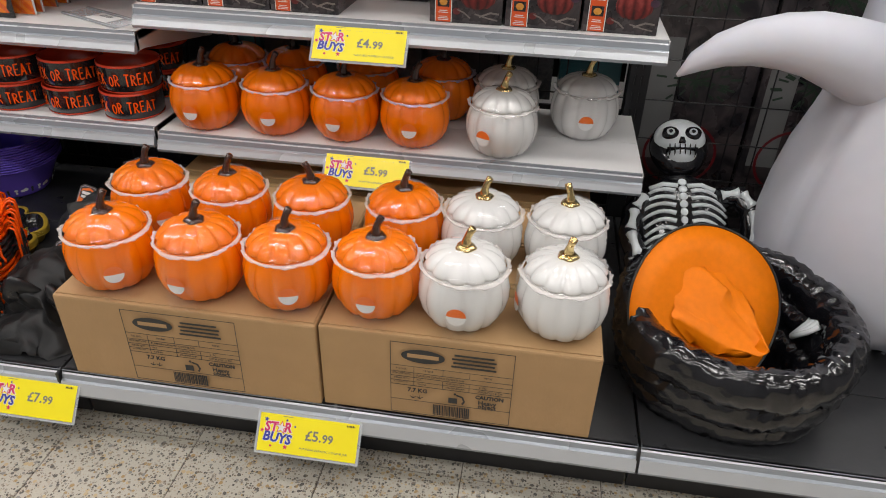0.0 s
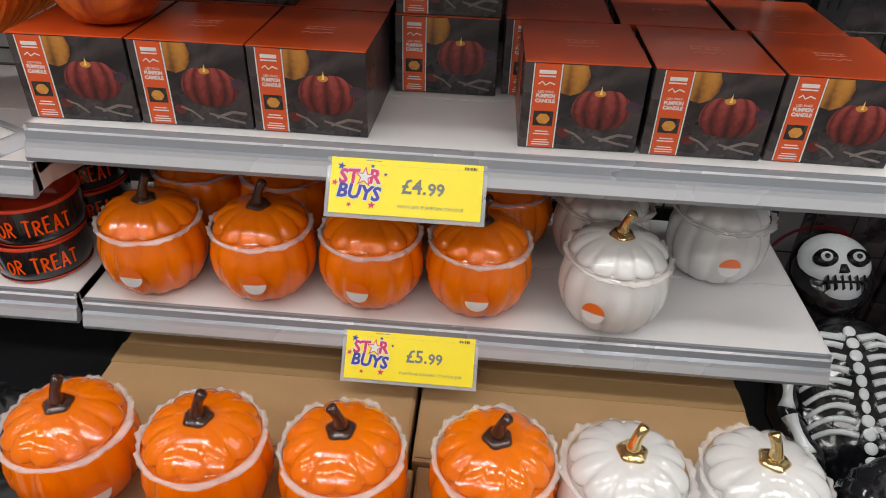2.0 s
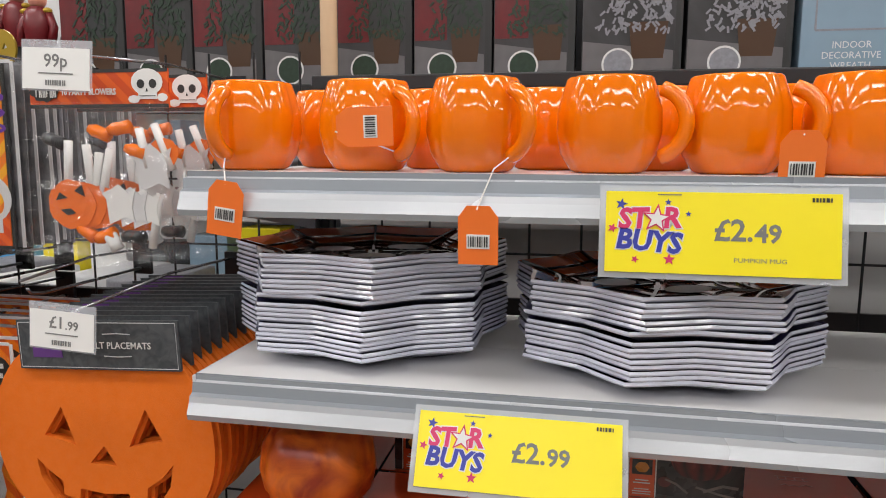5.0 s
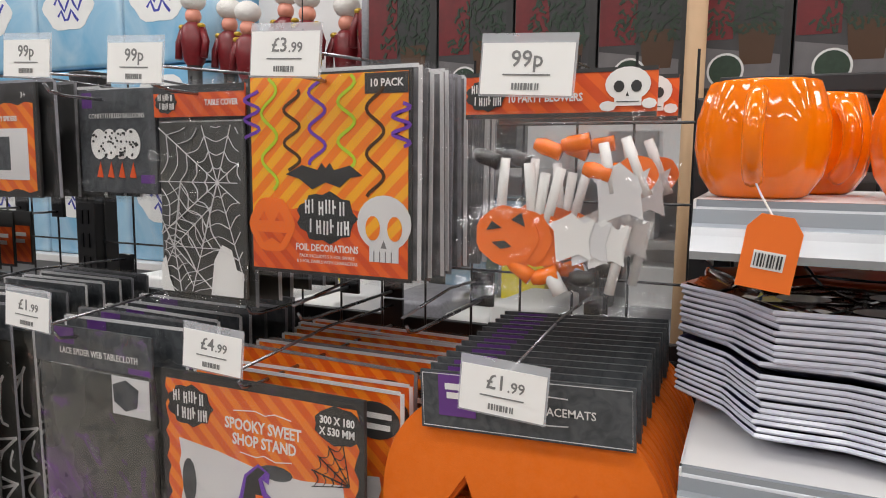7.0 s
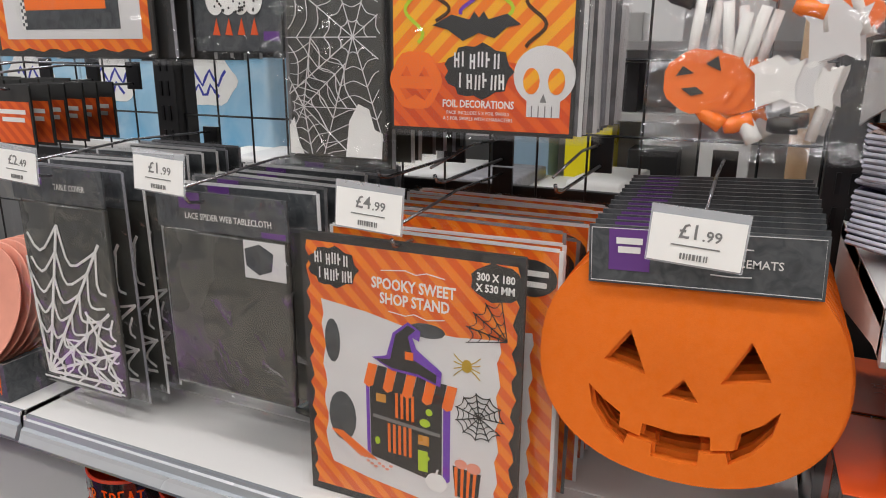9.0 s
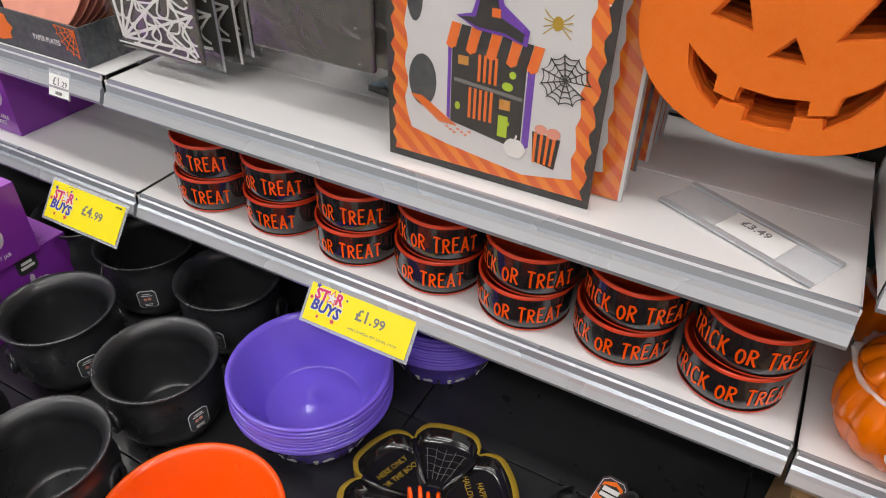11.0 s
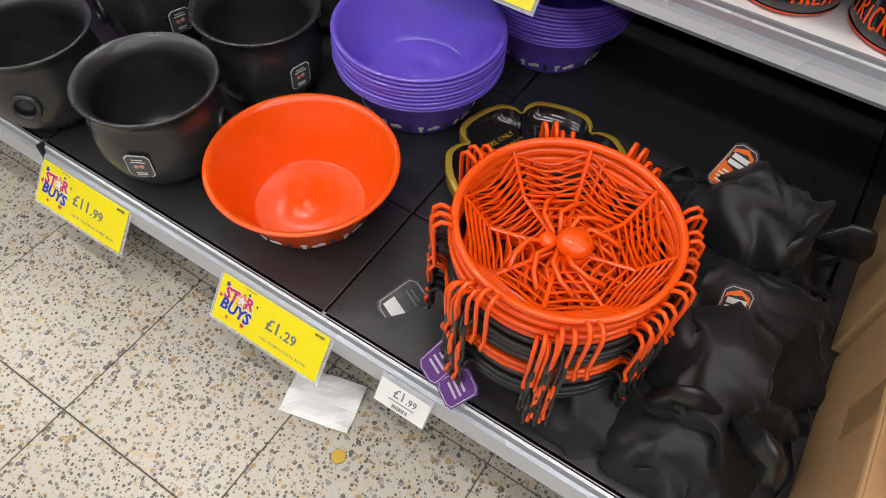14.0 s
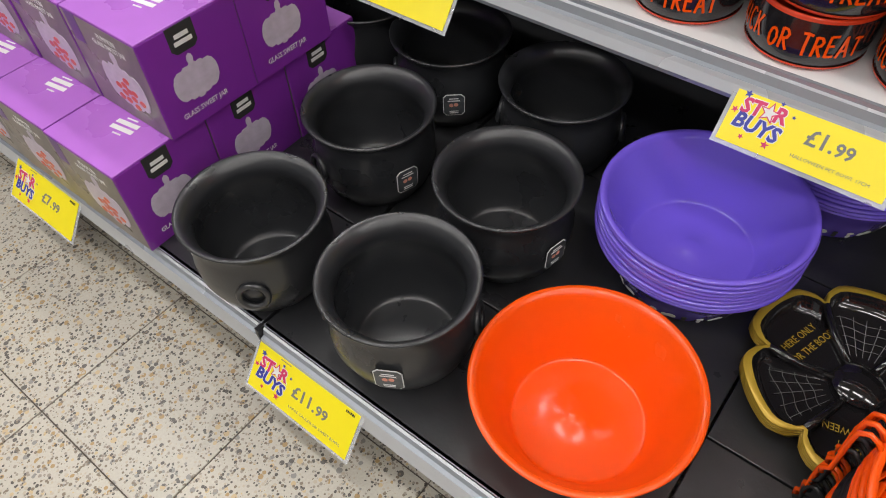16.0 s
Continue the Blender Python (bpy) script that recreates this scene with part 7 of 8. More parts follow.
def holed(outer, holes, t):
    bm = bmesh.new()
    es = []
    for lp in (outer, *holes):
        vs = [bm.verts.new((x, 0, z)) for x, z in lp]
        es += [bm.edges.new((vs[i], vs[(i + 1) % len(vs)])) for i in range(len(vs))]
    bmesh.ops.triangle_fill(bm, use_beauty=True, use_dissolve=False, edges=es)
    ex = bmesh.ops.extrude_face_region(bm, geom=bm.faces[:])
    bmesh.ops.translate(bm, vec=(0, t, 0), verts=[v for v in ex["geom"] if isinstance(v, bmesh.types.BMVert)])
    bmesh.ops.recalc_face_normals(bm, faces=bm.faces[:])
    return bm


out = []
for i in range(60):
    a = 2 * math.pi * i / 60
    c, s = math.cos(a), math.sin(a)
    out.append((0.164 * (1 if c > 0 else -1) * abs(c) ** 0.88, 1.046 + (0.150 if s > 0 else 0.139) * (1 if s > 0 else -1) * abs(s) ** 0.92))
eyes = [[(-0.088, 1.046), (-0.040, 1.036), (-0.060, 1.088)], [(0.040, 1.040), (0.090, 1.052), (0.066, 1.094)], [(-0.020, 1.012), (0.020, 1.012), (0.002, 1.038)]]
mouth = [(-0.103, 1.012), (-0.085, 0.996), (-0.064, 0.982), (-0.064, 0.963), (-0.040, 0.957), (-0.038, 0.974), (0.0, 0.970), (0.036, 0.974), (0.038, 0.957), (0.062, 0.963), (0.064, 0.984), (0.086, 1.000), (0.103, 1.020), (0.098, 0.990), (0.080, 0.962), (0.058, 0.944), (0.054, 0.957), (0.026, 0.950), (0.026, 0.934), (0.0, 0.932), (-0.026, 0.934), (-0.026, 0.950), (-0.054, 0.955), (-0.058, 0.942), (-0.080, 0.958), (-0.098, 0.985)]
MAT = finish("felt_mat", holed(out, eyes + [mouth], 0.0085), FOAM)
HEADC = finish("header_card", boxes((-0.118, 0.118, -0.004, 0.0, -0.066, 0.0)), HEAD)
HLAB = finish("range_label", cut(rect(-0.096, -0.052, -0.050, -0.002), y=-0.0043), PURP)
for i in range(13):
    p = thing("placemat_pack", (-0.166 + 0.0015 * math.sin(i * 2), 0.612 + 0.0245 * i, 0.0 + 0.0008 * i), 0, "orange felt pumpkin face placemats under dark header card" if i == 0 else "orange felt pumpkin placemats hanging behind another", "placemats", "placemat packs")
    put("felt_mat", MAT, p)
    put("felt_mat", MAT, p, (0.004, 0.010, -0.003))
    put("header_card", HEADC, p, (0.005, -0.003, 1.212), (0, radians(-2.6), 0))
    put("range_label", HLAB, p, (0.005, -0.003, 1.212), (0, radians(-2.6), 0))
    if i == 0:
        write("2 FELT PLACEMATS", 0.0125, WPRINT, p, (0.035, -0.0078, 1.180), bold=0.0001, rot=(0, radians(-2.6), 0), wide=0.95)
        put("label_mark", finish("label_mark", cut(rect(-0.088, -0.060, -0.020, -0.013), rect(-0.086, -0.062, -0.030, -0.023), y=-0.0049), WPRINT), p, (0.005, -0.003, 1.212), (0, radians(-2.6), 0))
        put("flourish", finish("flourish", cut(line([(0.01, -0.018), (0.03, -0.017), (0.05, -0.018)], 0.0012), line([(0.01, -0.047), (0.03, -0.048), (0.05, -0.047)], 0.0012), line([(-0.115, -0.003), (0.115, -0.003), (0.115, -0.063), (-0.115, -0.063), (-0.115, -0.003)], 0.0008), y=-0.0044), GPRINT), p, (0.005, -0.003, 1.212), (0, radians(-2.6), 0))

# hooks with their tickets: x, height, ticket, ticket centre, ticket top, lean
for x, z, tk, tx, tz in ((-0.434, 1.534, "£3.99", -0.415, 1.574), (-0.145, 1.515, "99p", -0.145, 1.546), (-0.637, 1.525, "99p", -0.634, 1.575), (-0.825, 1.523, "99p", -0.825, 1.590), (-1.075, 1.535, "99p", -1.02, 1.580), (-0.160, 1.205, "£1.99", -0.162, 1.236), (-0.512, 1.155, "£4.99", -0.528, 1.232), (-0.838, 1.180, "£1.99", -0.855, 1.250), (-1.150, 1.195, "£2.49", -1.143, 1.242)):
    hook(x, z, 0.572 if z > 1.3 else 0.575)
    small_ticket(tx, 0.552, tz, tk, 2, roll=3)
for x in (-0.345, -0.512, -0.60):
    hook(x, 1.215, 0.70)

# ---- paper plates, boxed ghost ----
pt = thing("paper_plate_tray", (-1.30, 0.572, 0.7725), 0, "black printed counter tray full of paper plates", "display tray")
part("front", boxes((-0.36, 0.0, 0, 0.004, 0, 0.075)), HEAD, pt)
part("side", boxes((-0.004, 0.0, 0.004, 0.24, 0, 0.075)), HEAD, pt)
part("side", boxes((-0.36, -0.356, 0.004, 0.24, 0, 0.075)), HEAD, pt)
part("tray_base", boxes((-0.356, -0.004, 0.004, 0.24, 0.0, 0.004)), HEAD, pt)
write("PAPER PLATES", 0.015, WPRINT, pt, (-0.1, -0.0004, 0.035), wide=0.8)
part("brand_patch", cut(oval(-0.24, 0.04, 0.04, 0.03, 16, 0.12, 7), y=-0.0002), OPRINT, pt)
part("cobweb_print", cut(*web_lines(-0.012, 0.068, 6, 4, 0.055, radians(178), radians(265), 0.1, 0.0012), y=-0.0002), OPRINT, pt)
for i in range(9):
    q = thing("paper_plate", (-1.475, 0.605 + 0.021 * i, 0.785), 0, "round orange pumpkin paper plate standing in a tray" if i > 4 else "pack of pink-edged paper plates in film", "paper plate", "paper plates")
    q.rotation_euler = (radians(-24), 0, 0)
    part("plate", lathe([(0, 0.0), (0.105, 0.0), (0.125, 0.010), (0.127, 0.012), (0.124, 0.0125), (0.104, 0.004), (0, 0.003)], 40), ROSE if i < 5 else OPRINT, q, smooth=True, loc=(0, 0, 0.125), rot=(radians(90), 0, 0))
    if i > 4:
        part("face_print", cut([(-0.06, 0.13), (-0.02, 0.12), (-0.045, 0.165)], [(0.02, 0.12), (0.06, 0.13), (0.045, 0.165)], y=-0.0135), MAROON, q)
gb = thing("ghost_box", (-1.66, 0.60, 0.5225), 0, "purple printed box of an inflatable ghost", "boxed decoration")
part("carton_body", boxes((-0.12, 0.0, 0, 0.25, 0, 0.15), bevel=0.0015), PVINYL, gb)
part("print", cut(oval(-0.05, 0.1, 0.03, 0.035, 16), y=-0.0003), LILAC, gb)
write("INFLATABLE", 0.015, WPRINT, gb, (-0.06, -0.0006, 0.04), wide=0.9)
write("GHOST", 0.015, WPRINT, gb, (-0.06, -0.0006, 0.024), wide=0.9)

# ---- inflatable decorations on the end base ----


def blob(bm, c, r, seg=20, rings=12, mi=0):
    b2 = lathe([(math.sin(math.pi * i / rings), -math.cos(math.pi * i / rings)) for i in range(rings + 1)], seg)
    off = len(bm.verts)
    vs = [bm.verts.new((c[0] + v.co.x * r[0], c[1] + v.co.y * r[1], c[2] + v.co.z * r[2])) for v in b2.verts]
    b2.verts.index_update()
    for f in b2.faces:
        bm.faces.new([vs[v.index] for v in f.verts]).material_index = mi
    b2.free()


def skeleton():
    """Reclining inflatable: local z runs up the body, -y is its printed front."""
    bm = bmesh.new()
    cz, rx, ry, rz = 0.02, 0.122, 0.05, 0.175
    blob(bm, (0, 0, cz), (rx, ry, rz), 36, 20)
    blob(bm, (0, 0.005, 0.285), (0.080, 0.046, 0.092), 28, 16)
    skin = lambda x, z: -ry * math.sqrt(max(0.02, 1 - (x / rx) ** 2 - ((z - cz) / rz) ** 2))
    limbs = {-1: [(-0.095, 0.0, 0.115), (-0.125, -0.01, 0.07), (-0.138, -0.02, 0.0), (-0.118, -0.045, -0.085)], 1: [(0.095, 0.0, 0.12), (0.150, -0.01, 0.128), (0.178, -0.015, 0.08), (0.172, -0.02, -0.03)]}
    for sd, pts in limbs.items():
        tube(bm, pts, lambda u: 0.034 - 0.006 * u, 12)
        blob(bm, pts[-1], (0.038, 0.026, 0.042), 16, 10)
    # printed bones
    for i in range(8):
        z = 0.125 - 0.0235 * i
        for sd in (-1, 1):
            pts = []
            for k in range(7):
                u = k / 6
                x, zz = sd * (0.020 + (0.086 + 0.008 * math.sin(i)) * u), z + 0.010 * math.sin(math.pi * u) - 0.016 * u * u
                pts.append((x, skin(x, zz) - 0.0006, zz))
            tube(bm, pts, lambda u: 0.0066 - 0.0024 * u, 7, mi=1)
    for i in range(12):
        z = 0.155 - 0.024 * i
        blob(bm, (0, skin(0, z) - 0.0005, z), (0.012 if i < 2 or i > 6 else 0.014 - 0.001 * i, 0.003, 0.0115), 12, 8, 1)
    for sd in (-1, 1):
        tube(bm, [(sd * 0.012, skin(0.012, 0.142) - 0.001, 0.142), (sd * 0.05, skin(0.05, 0.150) - 0.001, 0.150), (sd * 0.085, -0.026, 0.135)], 0.007, 7, mi=1)
    for sd, pts in limbs.items():
        for a, b in ((0, 1), (1, 2), (2, 3)):
            p, q = Vector(pts[a]), Vector(pts[b])
            f = Vector((0, -0.026, 0))
            tube(bm, [p + f + (q - p) * u for u in (0.12, 0.3, 0.5, 0.7, 0.9)], lambda u: 0.010 + 0.006 * abs(2 * u - 1) ** 2, 8, mi=1)
        w = Vector(pts[-1]) + Vector((0, -0.024, 0.01))
        for k in range(5):
            d = Vector((0.010 * (k - 2), -0.002, -0.044 + 0.004 * abs(k - 2)))
            for u0, u1 in ((0.1, 0.42), (0.48, 0.72), (0.78, 1.0)):
                tube(bm, [w + d * u0, w + d * u1], 0.0042, 6, mi=1)
    # skull
    blob(bm, (0, -0.010, 0.300), (0.071, 0.043, 0.064), 28, 16, 1)
    blob(bm, (0.002, -0.012, 0.247), (0.044, 0.038, 0.030), 22, 12, 1)
    for x, z, a, b, mi, d in ((-0.030, 0.299, 0.022, 0.018, 0, 0.0), (0.030, 0.299, 0.022, 0.018, 0, 0.0), (-0.030, 0.300, 0.011, 0.010, 1, 0.0025), (0.030, 0.300, 0.011, 0.010, 1, 0.0025), (-0.030, 0.300, 0.005, 0.005, 0, 0.005), (0.030, 0.300, 0.005, 0.005, 0, 0.005)):
        slab(bm, oval(x, z, a, b, 18), -0.0545 - d, -0.030, mi)
    for p in ([(-0.009, 0.268), (0.009, 0.268), (0.005, 0.284), (-0.005, 0.284)], rect(-0.040, 0.040, 0.2475, 0.2505), *[rect(-0.034 + 0.0135 * k, -0.0322 + 0.0135 * k, 0.234, 0.262) for k in range(6)]):
        slab(bm, p, -0.0560, -0.030, 0)
    bmesh.ops.recalc_face_normals(bm, faces=bm.faces[:])
    return bm


sk = solid("skeleton_prop", skeleton(), (BAG, BONE), "black and white inflatable skeleton prop leaning at back", "decoration", loc=(1.392, 0.652, 0.292), rot=(radians(-54), radians(-4), 0), smooth=True)


def ghost():
    prof = [(0, 0.0), (0.15, 0.004), (0.22, 0.03), (0.262, 0.08), (0.284, 0.15), (0.290, 0.23), (0.284, 0.32), (0.266, 0.41), (0.242, 0.50), (0.218, 0.58), (0.202, 0.66), (0.200, 0.74), (0.206, 0.82), (0.205, 0.90), (0.180, 0.98), (0.13, 1.05), (0.06, 1.085), (0, 1.09)]
    bm = lathe(prof, 96)
    for v in bm.verts:
        n = noise.noise(v.co * 7) + 0.4 * noise.noise(v.co * 18)
        seam = 1 - 0.035 * max(0, 1 - abs(((math.atan2(v.co.y, v.co.x) + 2.2) / (math.pi / 3)) % 1 - 0.5) * 9)
        v.co.x *= (1 + 0.02 * n) * seam
        v.co.y *= (1 + 0.02 * n) * seam
    tube(bm, ARM, lambda u: 0.004 + 0.095 * u ** 0.75, 28)
    bmesh.ops.recalc_face_normals(bm, faces=bm.faces[:])
    return bm


ARM = [(-0.577, -0.09, 0.600), (-0.545, -0.09, 0.632), (-0.50, -0.09, 0.660), (-0.445, -0.09, 0.678), (-0.385, -0.09, 0.686), (-0.325, -0.09, 0.684), (-0.265, -0.08, 0.668), (-0.20, -0.06, 0.645), (-0.12, -0.03, 0.62), (-0.02, 0.0, 0.60)]
solid("inflatable_ghost", ghost(), NYLON, "tall white nylon inflatable ghost with raised arm", "decoration", loc=(1.840, 0.59, 0.1765), smooth=True)

pot = thing("inflatable_cauldron", (1.442, 0.262, 0.1765), 0, "crumpled glossy black plastic inflatable cauldron", "decoration")


def air_ring(z0, z1, rr, seed, lean):
    """One slack air chamber of the pot, with pinched folds along it."""
    bm = bmesh.new()
    n, m = 150, 22
    rows = []
    for i in range(n):
        a = 2 * math.pi * i / n
        c, q = math.cos(a), math.sin(a)
        sq = 1 / (abs(c) ** 3.2 + abs(q) ** 3.2) ** (1 / 3.2)
        row = []
        for k in range(m):
            b = 2 * math.pi * k / m
            zc, hz = (z0 + z1) / 2, (z1 - z0) / 2
            t = 0.030 + 0.006 * noise.noise(Vector((a * 2.2, seed, 1)))
            r = rr * (0.93 + 0.07 * sq) + t * math.cos(b)
            p = Vector((r * c * 1.03, r * q, zc + hz * 1.12 * math.sin(b)))
            w = 1 - 2 * abs(noise.noise(Vector((a * 9, b * 1.3, seed * 3))))
            w2 = 1 - 2 * abs(noise.noise(Vector((a * 21, b * 3.0, seed * 5))))
            d = 0.007 * w + 0.0045 * w2
            p += Vector((c * math.cos(b), q * math.cos(b), math.sin(b))) * d
            p.z += lean * (p.y + 0.25) + 0.008 * noise.noise(Vector((a * 1.5, seed, 4)))
            p.z = max(0.0008, p.z)
            row.append(bm.verts.new(p))
        rows.append(row)
    for i in range(n):
        for k in range(m):
            bm.faces.new((rows[i][k], rows[(i + 1) % n][k], rows[(i + 1) % n][(k + 1) % m], rows[i][(k + 1) % m]))
    return bm


for z0, z1, rr, seed, lean in ((0.0, 0.062, 0.188, 1.7, 0.0), (0.054, 0.118, 0.204, 4.1, 0.03), (0.108, 0.178, 0.212, 7.3, 0.08)):
    part("air_ring", air_ring(z0, z1, rr, seed, lean), BAG, pot, smooth=True)
part("pot_floor", lathe([(0, 0.012), (0.19, 0.016), (0.19, 0.010), (0, 0.006)], 40), BAG, pot, smooth=True)

oh = thing("orange_witch_hat", (1.374, 0.248, 0.362), 0, "orange gauze witch hat with black-edged brim", "witch hat")
oh.rotation_euler = (radians(55), radians(10), radians(16))
bm = lathe([(0.0, 0.0), (0.06, 0.001), (0.12, 0.002), (0.178, 0.0), (0.178, -0.0015), (0.06, -0.0015), (0, -0.0015)], 64)
for v in bm.verts:
    v.co.z += 0.006 * math.sin(3 * math.atan2(v.co.y, v.co.x)) * (v.co.xy.length / 0.18) ** 2
part("brim", bm, ORGANZA, oh, smooth=True)
bm = bmesh.new()
tube(bm, [(0.179 * math.cos(a), 0.179 * math.sin(a), 0.006 * math.sin(3 * a)) for a in [2 * math.pi * i / 64 for i in range(64)]], 0.0028, 6, closed=True)
part("brim_edge", bm, BPLAS, oh, "black bound edge", smooth=True)
bm = cloth([(0.088, 0.002), (0.08, 0.02), (0.066, 0.04), (0.05, 0.06), (0.036, 0.08), (0.022, 0.10), (0.01, 0.12), (0, 0.125)], 56, 0.022, 22, 2.2, 0.62, (0.085, -0.085))
part("crown", bm, ORGANZA, oh, "crumpled orange gauze cone", smooth=True)
part("ribbon", boxes((-0.016, -0.002, -0.15, -0.07, 0.012, 0.016), (0.006, 0.02, -0.14, -0.07, 0.014, 0.018), bevel=0.001), BPLAS, oh, "black ribbon")
hand_ = bmesh.new()
for k in range(4):
    tube(hand_, [(0.0, 0, 0), (0.02 + 0.004 * k, -0.02 + 0.012 * k, 0.03), (0.034 + 0.006 * k, -0.03 + 0.02 * k, 0.055)], 0.0065, 6)
solid("bone_claw", hand_, BONE, "white skeleton claw print poking from the cauldron", "decoration", loc=(1.585, 0.30, 0.275), smooth=True)
solid("price_strip", boxes((-0.02, 0.02, -0.004, 0.004, 0, 0.003), bevel=0.001), ALUL, "small clear peg lying on the deck", "clip", loc=(1.86, 0.42, 0.1765), rot=(0, 0, 0.9))

# ---- stock seen through the mesh, in the next aisle ----
# Black boards added so that the shelving backs stay dark.
solid("back_board", boxes((-3.75, 0.0, BACK + 0.06, BACK + 0.07, 0.0, 0.74)), BLACK, "black board added to darken the lower shelving back", "panel")
solid("back_board", boxes((0.0, 1.25, BACK + 0.06, BACK + 0.07, 0.0, 0.50), (0.0, 1.25, BACK + 0.33, BACK + 0.34, 0.5, 1.12)), BLACK, "black board added to darken the back of the jar shelves", "panel")
for i, (x, w, mt) in enumerate(((-0.06, 0.16, TEAL), (0.11, 0.14, GREYP), (0.27, 0.17, TEAL), (0.45, 0.16, HEAD), (0.63, 0.2, GREYP), (0.85, 0.16, HEAD), (1.03, 0.18, TEAL))):
    c = thing("stock_box", (x, BACK + 0.10, 0.5), 0, "dim teal and grey boxed stock behind the wire mesh", "carton", "stock behind the mesh")
    part("carton_body", boxes((0, w, 0, 0.2, 0, 0.27), bevel=0.002), mt, c)
    ink_lines(c, w / 2, 0.2, w * 0.6, 3, -0.001, GPRINT, 0.03, 0.008)
for i, x in enumerate((1.27, 1.60, 1.93, 2.26)):
    c = thing("tree_box", (x, BACK + 0.08, 0.0), 0, "tall black printed box of an artificial tree", "boxed tree", "dark tree boxes")
    part("carton_body", boxes((0, 0.32, 0, 0.25, 0, 1.47), bevel=0.003), CBDARK, c)
    part("grey_panel", cut(rect(0.02, 0.10, 0.35, 0.72), y=-0.0004), GREYINK, c)
    part("round_frame", cut(line(oval(0.15, 0.37, 0.105, 0.10, 32) + [oval(0.15, 0.37, 0.105, 0.10, 32)[0]], 0.008), y=-0.0008), RED, c)
    random.seed(i + 5)
    tagged(part("branch_print", cut(*[line([(0.15 + r * math.cos(a), 0.6 + 0.25 * k + r * 0.6 * math.sin(a)), (0.15 + (r + 0.03) * math.cos(a), 0.6 + 0.25 * k + (r + 0.03) * 0.6 * math.sin(a))], 0.006) for k in range(3) for r, a in [(random.uniform(0, 0.1), random.uniform(0, 6.3)) for _ in range(40)]], y=-0.0009), GREEN, c), kind="stuff")

solid("timber_pole", lathe([(0, 0), (0.017, 0), (0.017, 2.5), (0, 2.5)], 20), WOOD, "pale round timber pole rising behind the shelving", "pole", loc=(-0.052, 1.195, 0.0), smooth=True)
solid("aisle_shelf", boxes((-0.75, 2.4, 1.22, 1.62, 1.545, 1.570), bevel=0.003), BLACK, "dark shelf holding boxed trees in the next aisle", "shelf")
solid("aisle_shelf", boxes((-0.75, 2.4, 1.60, 1.64, 1.57, 2.3), bevel=0.003), GREYP, "grey panel closing the next aisle's shelf", "panel")


def tree_box(x, kind, w=0.168):
    frost = kind == "frost"
    c = thing("tree_box", (x, 1.29, 1.5705), 0, "printed box of a frosted tree" if frost else "red and grey printed box of a potted fir", "boxed tree", "boxed potted trees")
    h = 0.52
    part("carton_body", boxes((0, w - 0.004, 0, 0.2, 0, h), bevel=0.002), GREYP, c)
    if not frost:
        part("red_panel", cut(rect(0.002, w * 0.42, 0.09, h - 0.003), y=-0.0003), RED, c)
    part("spine", cut(rect(w - 0.018, w - 0.005, 0.002, h - 0.003), rect(0.001, w - 0.005, 0.0, 0.004), y=-0.0004), INK, c)
    part("table_print", cut([(0.002, 0.004), (w - 0.02, 0.004), (w - 0.02, 0.06), (0.002, 0.08)], y=-0.0005), TABLETOP, c)
    part("pot_print", cut([(w * 0.5, 0.045), (w * 0.80, 0.045), (w * 0.84, 0.115), (w * 0.46, 0.115)], y=-0.001), BROWNP, c)
    random.seed(int(x * 100))
    polys = []
    for _ in range(420):
        zz = random.uniform(0.10, 0.42)
        sp = (0.42 - zz) / 0.31 * w * 0.40 + 0.008
        xx = w * 0.62 + random.uniform(-sp, sp * 0.8)
        xx = min(max(xx, 0.012), w - 0.03)
        a = random.uniform(-2.6, -0.5)
        polys.append(line([(xx, zz), (xx + 0.014 * math.cos(a), zz + 0.016 * math.sin(a) + 0.004)], 0.0042))
    part("foliage_print", cut(*polys, y=-0.0014), FROST if frost else GREEN, c)
    tagged(c.children[-1], kind="stuff")
    part("round_inset", cut(oval(w * 0.36, 0.035, 0.031, 0.031, 24), y=-0.0018), WPRINT, c)
    part("inset_photo", cut(oval(w * 0.36, 0.035, 0.027, 0.027, 24), y=-0.0024), GREEN if not frost else FROST, c)


for i in range(7):
    tree_box(-0.74 + 0.168 * i, "fir")
for i in range(2):
    tree_box(0.445 + 0.2 * i, "frost", 0.196)
wb = thing("wreath_box", (0.85, 1.29, 1.5705), 0, "pale blue printed box of an indoor wreath", "boxed wreath")
part("carton_body", boxes((0, 0.19, 0, 0.2, 0, 0.5), bevel=0.002), SKYP, wb)
part("white_frame", cut(line([(0.025, 0.09), (0.155, 0.09), (0.155, 0.18), (0.025, 0.18), (0.025, 0.09)], 0.004), y=-0.0004), FROST, wb)
for i, tx in enumerate(("INDOOR", "DECORATIVE", "WREATH")):
    write(tx, 0.018, WPRINT, wb, (0.09, -0.0008, 0.062 - 0.019 * i), wide=0.95)
nb = thing("notice_box", (1.05, 1.29, 1.5705), 0, "dark box with a white printed notice panel", "boxed wreath")
part("carton_body", boxes((0, 0.3, 0, 0.2, 0, 0.5), bevel=0.002), HEAD, nb)
part("notice", cut(rect(0.01, 0.2, 0.02, 0.16), y=-0.0004), PAPER, nb)
ink_lines(nb, 0.105, 0.15, 0.17, 10, -0.001, GREYINK, 0.012, 0.004)

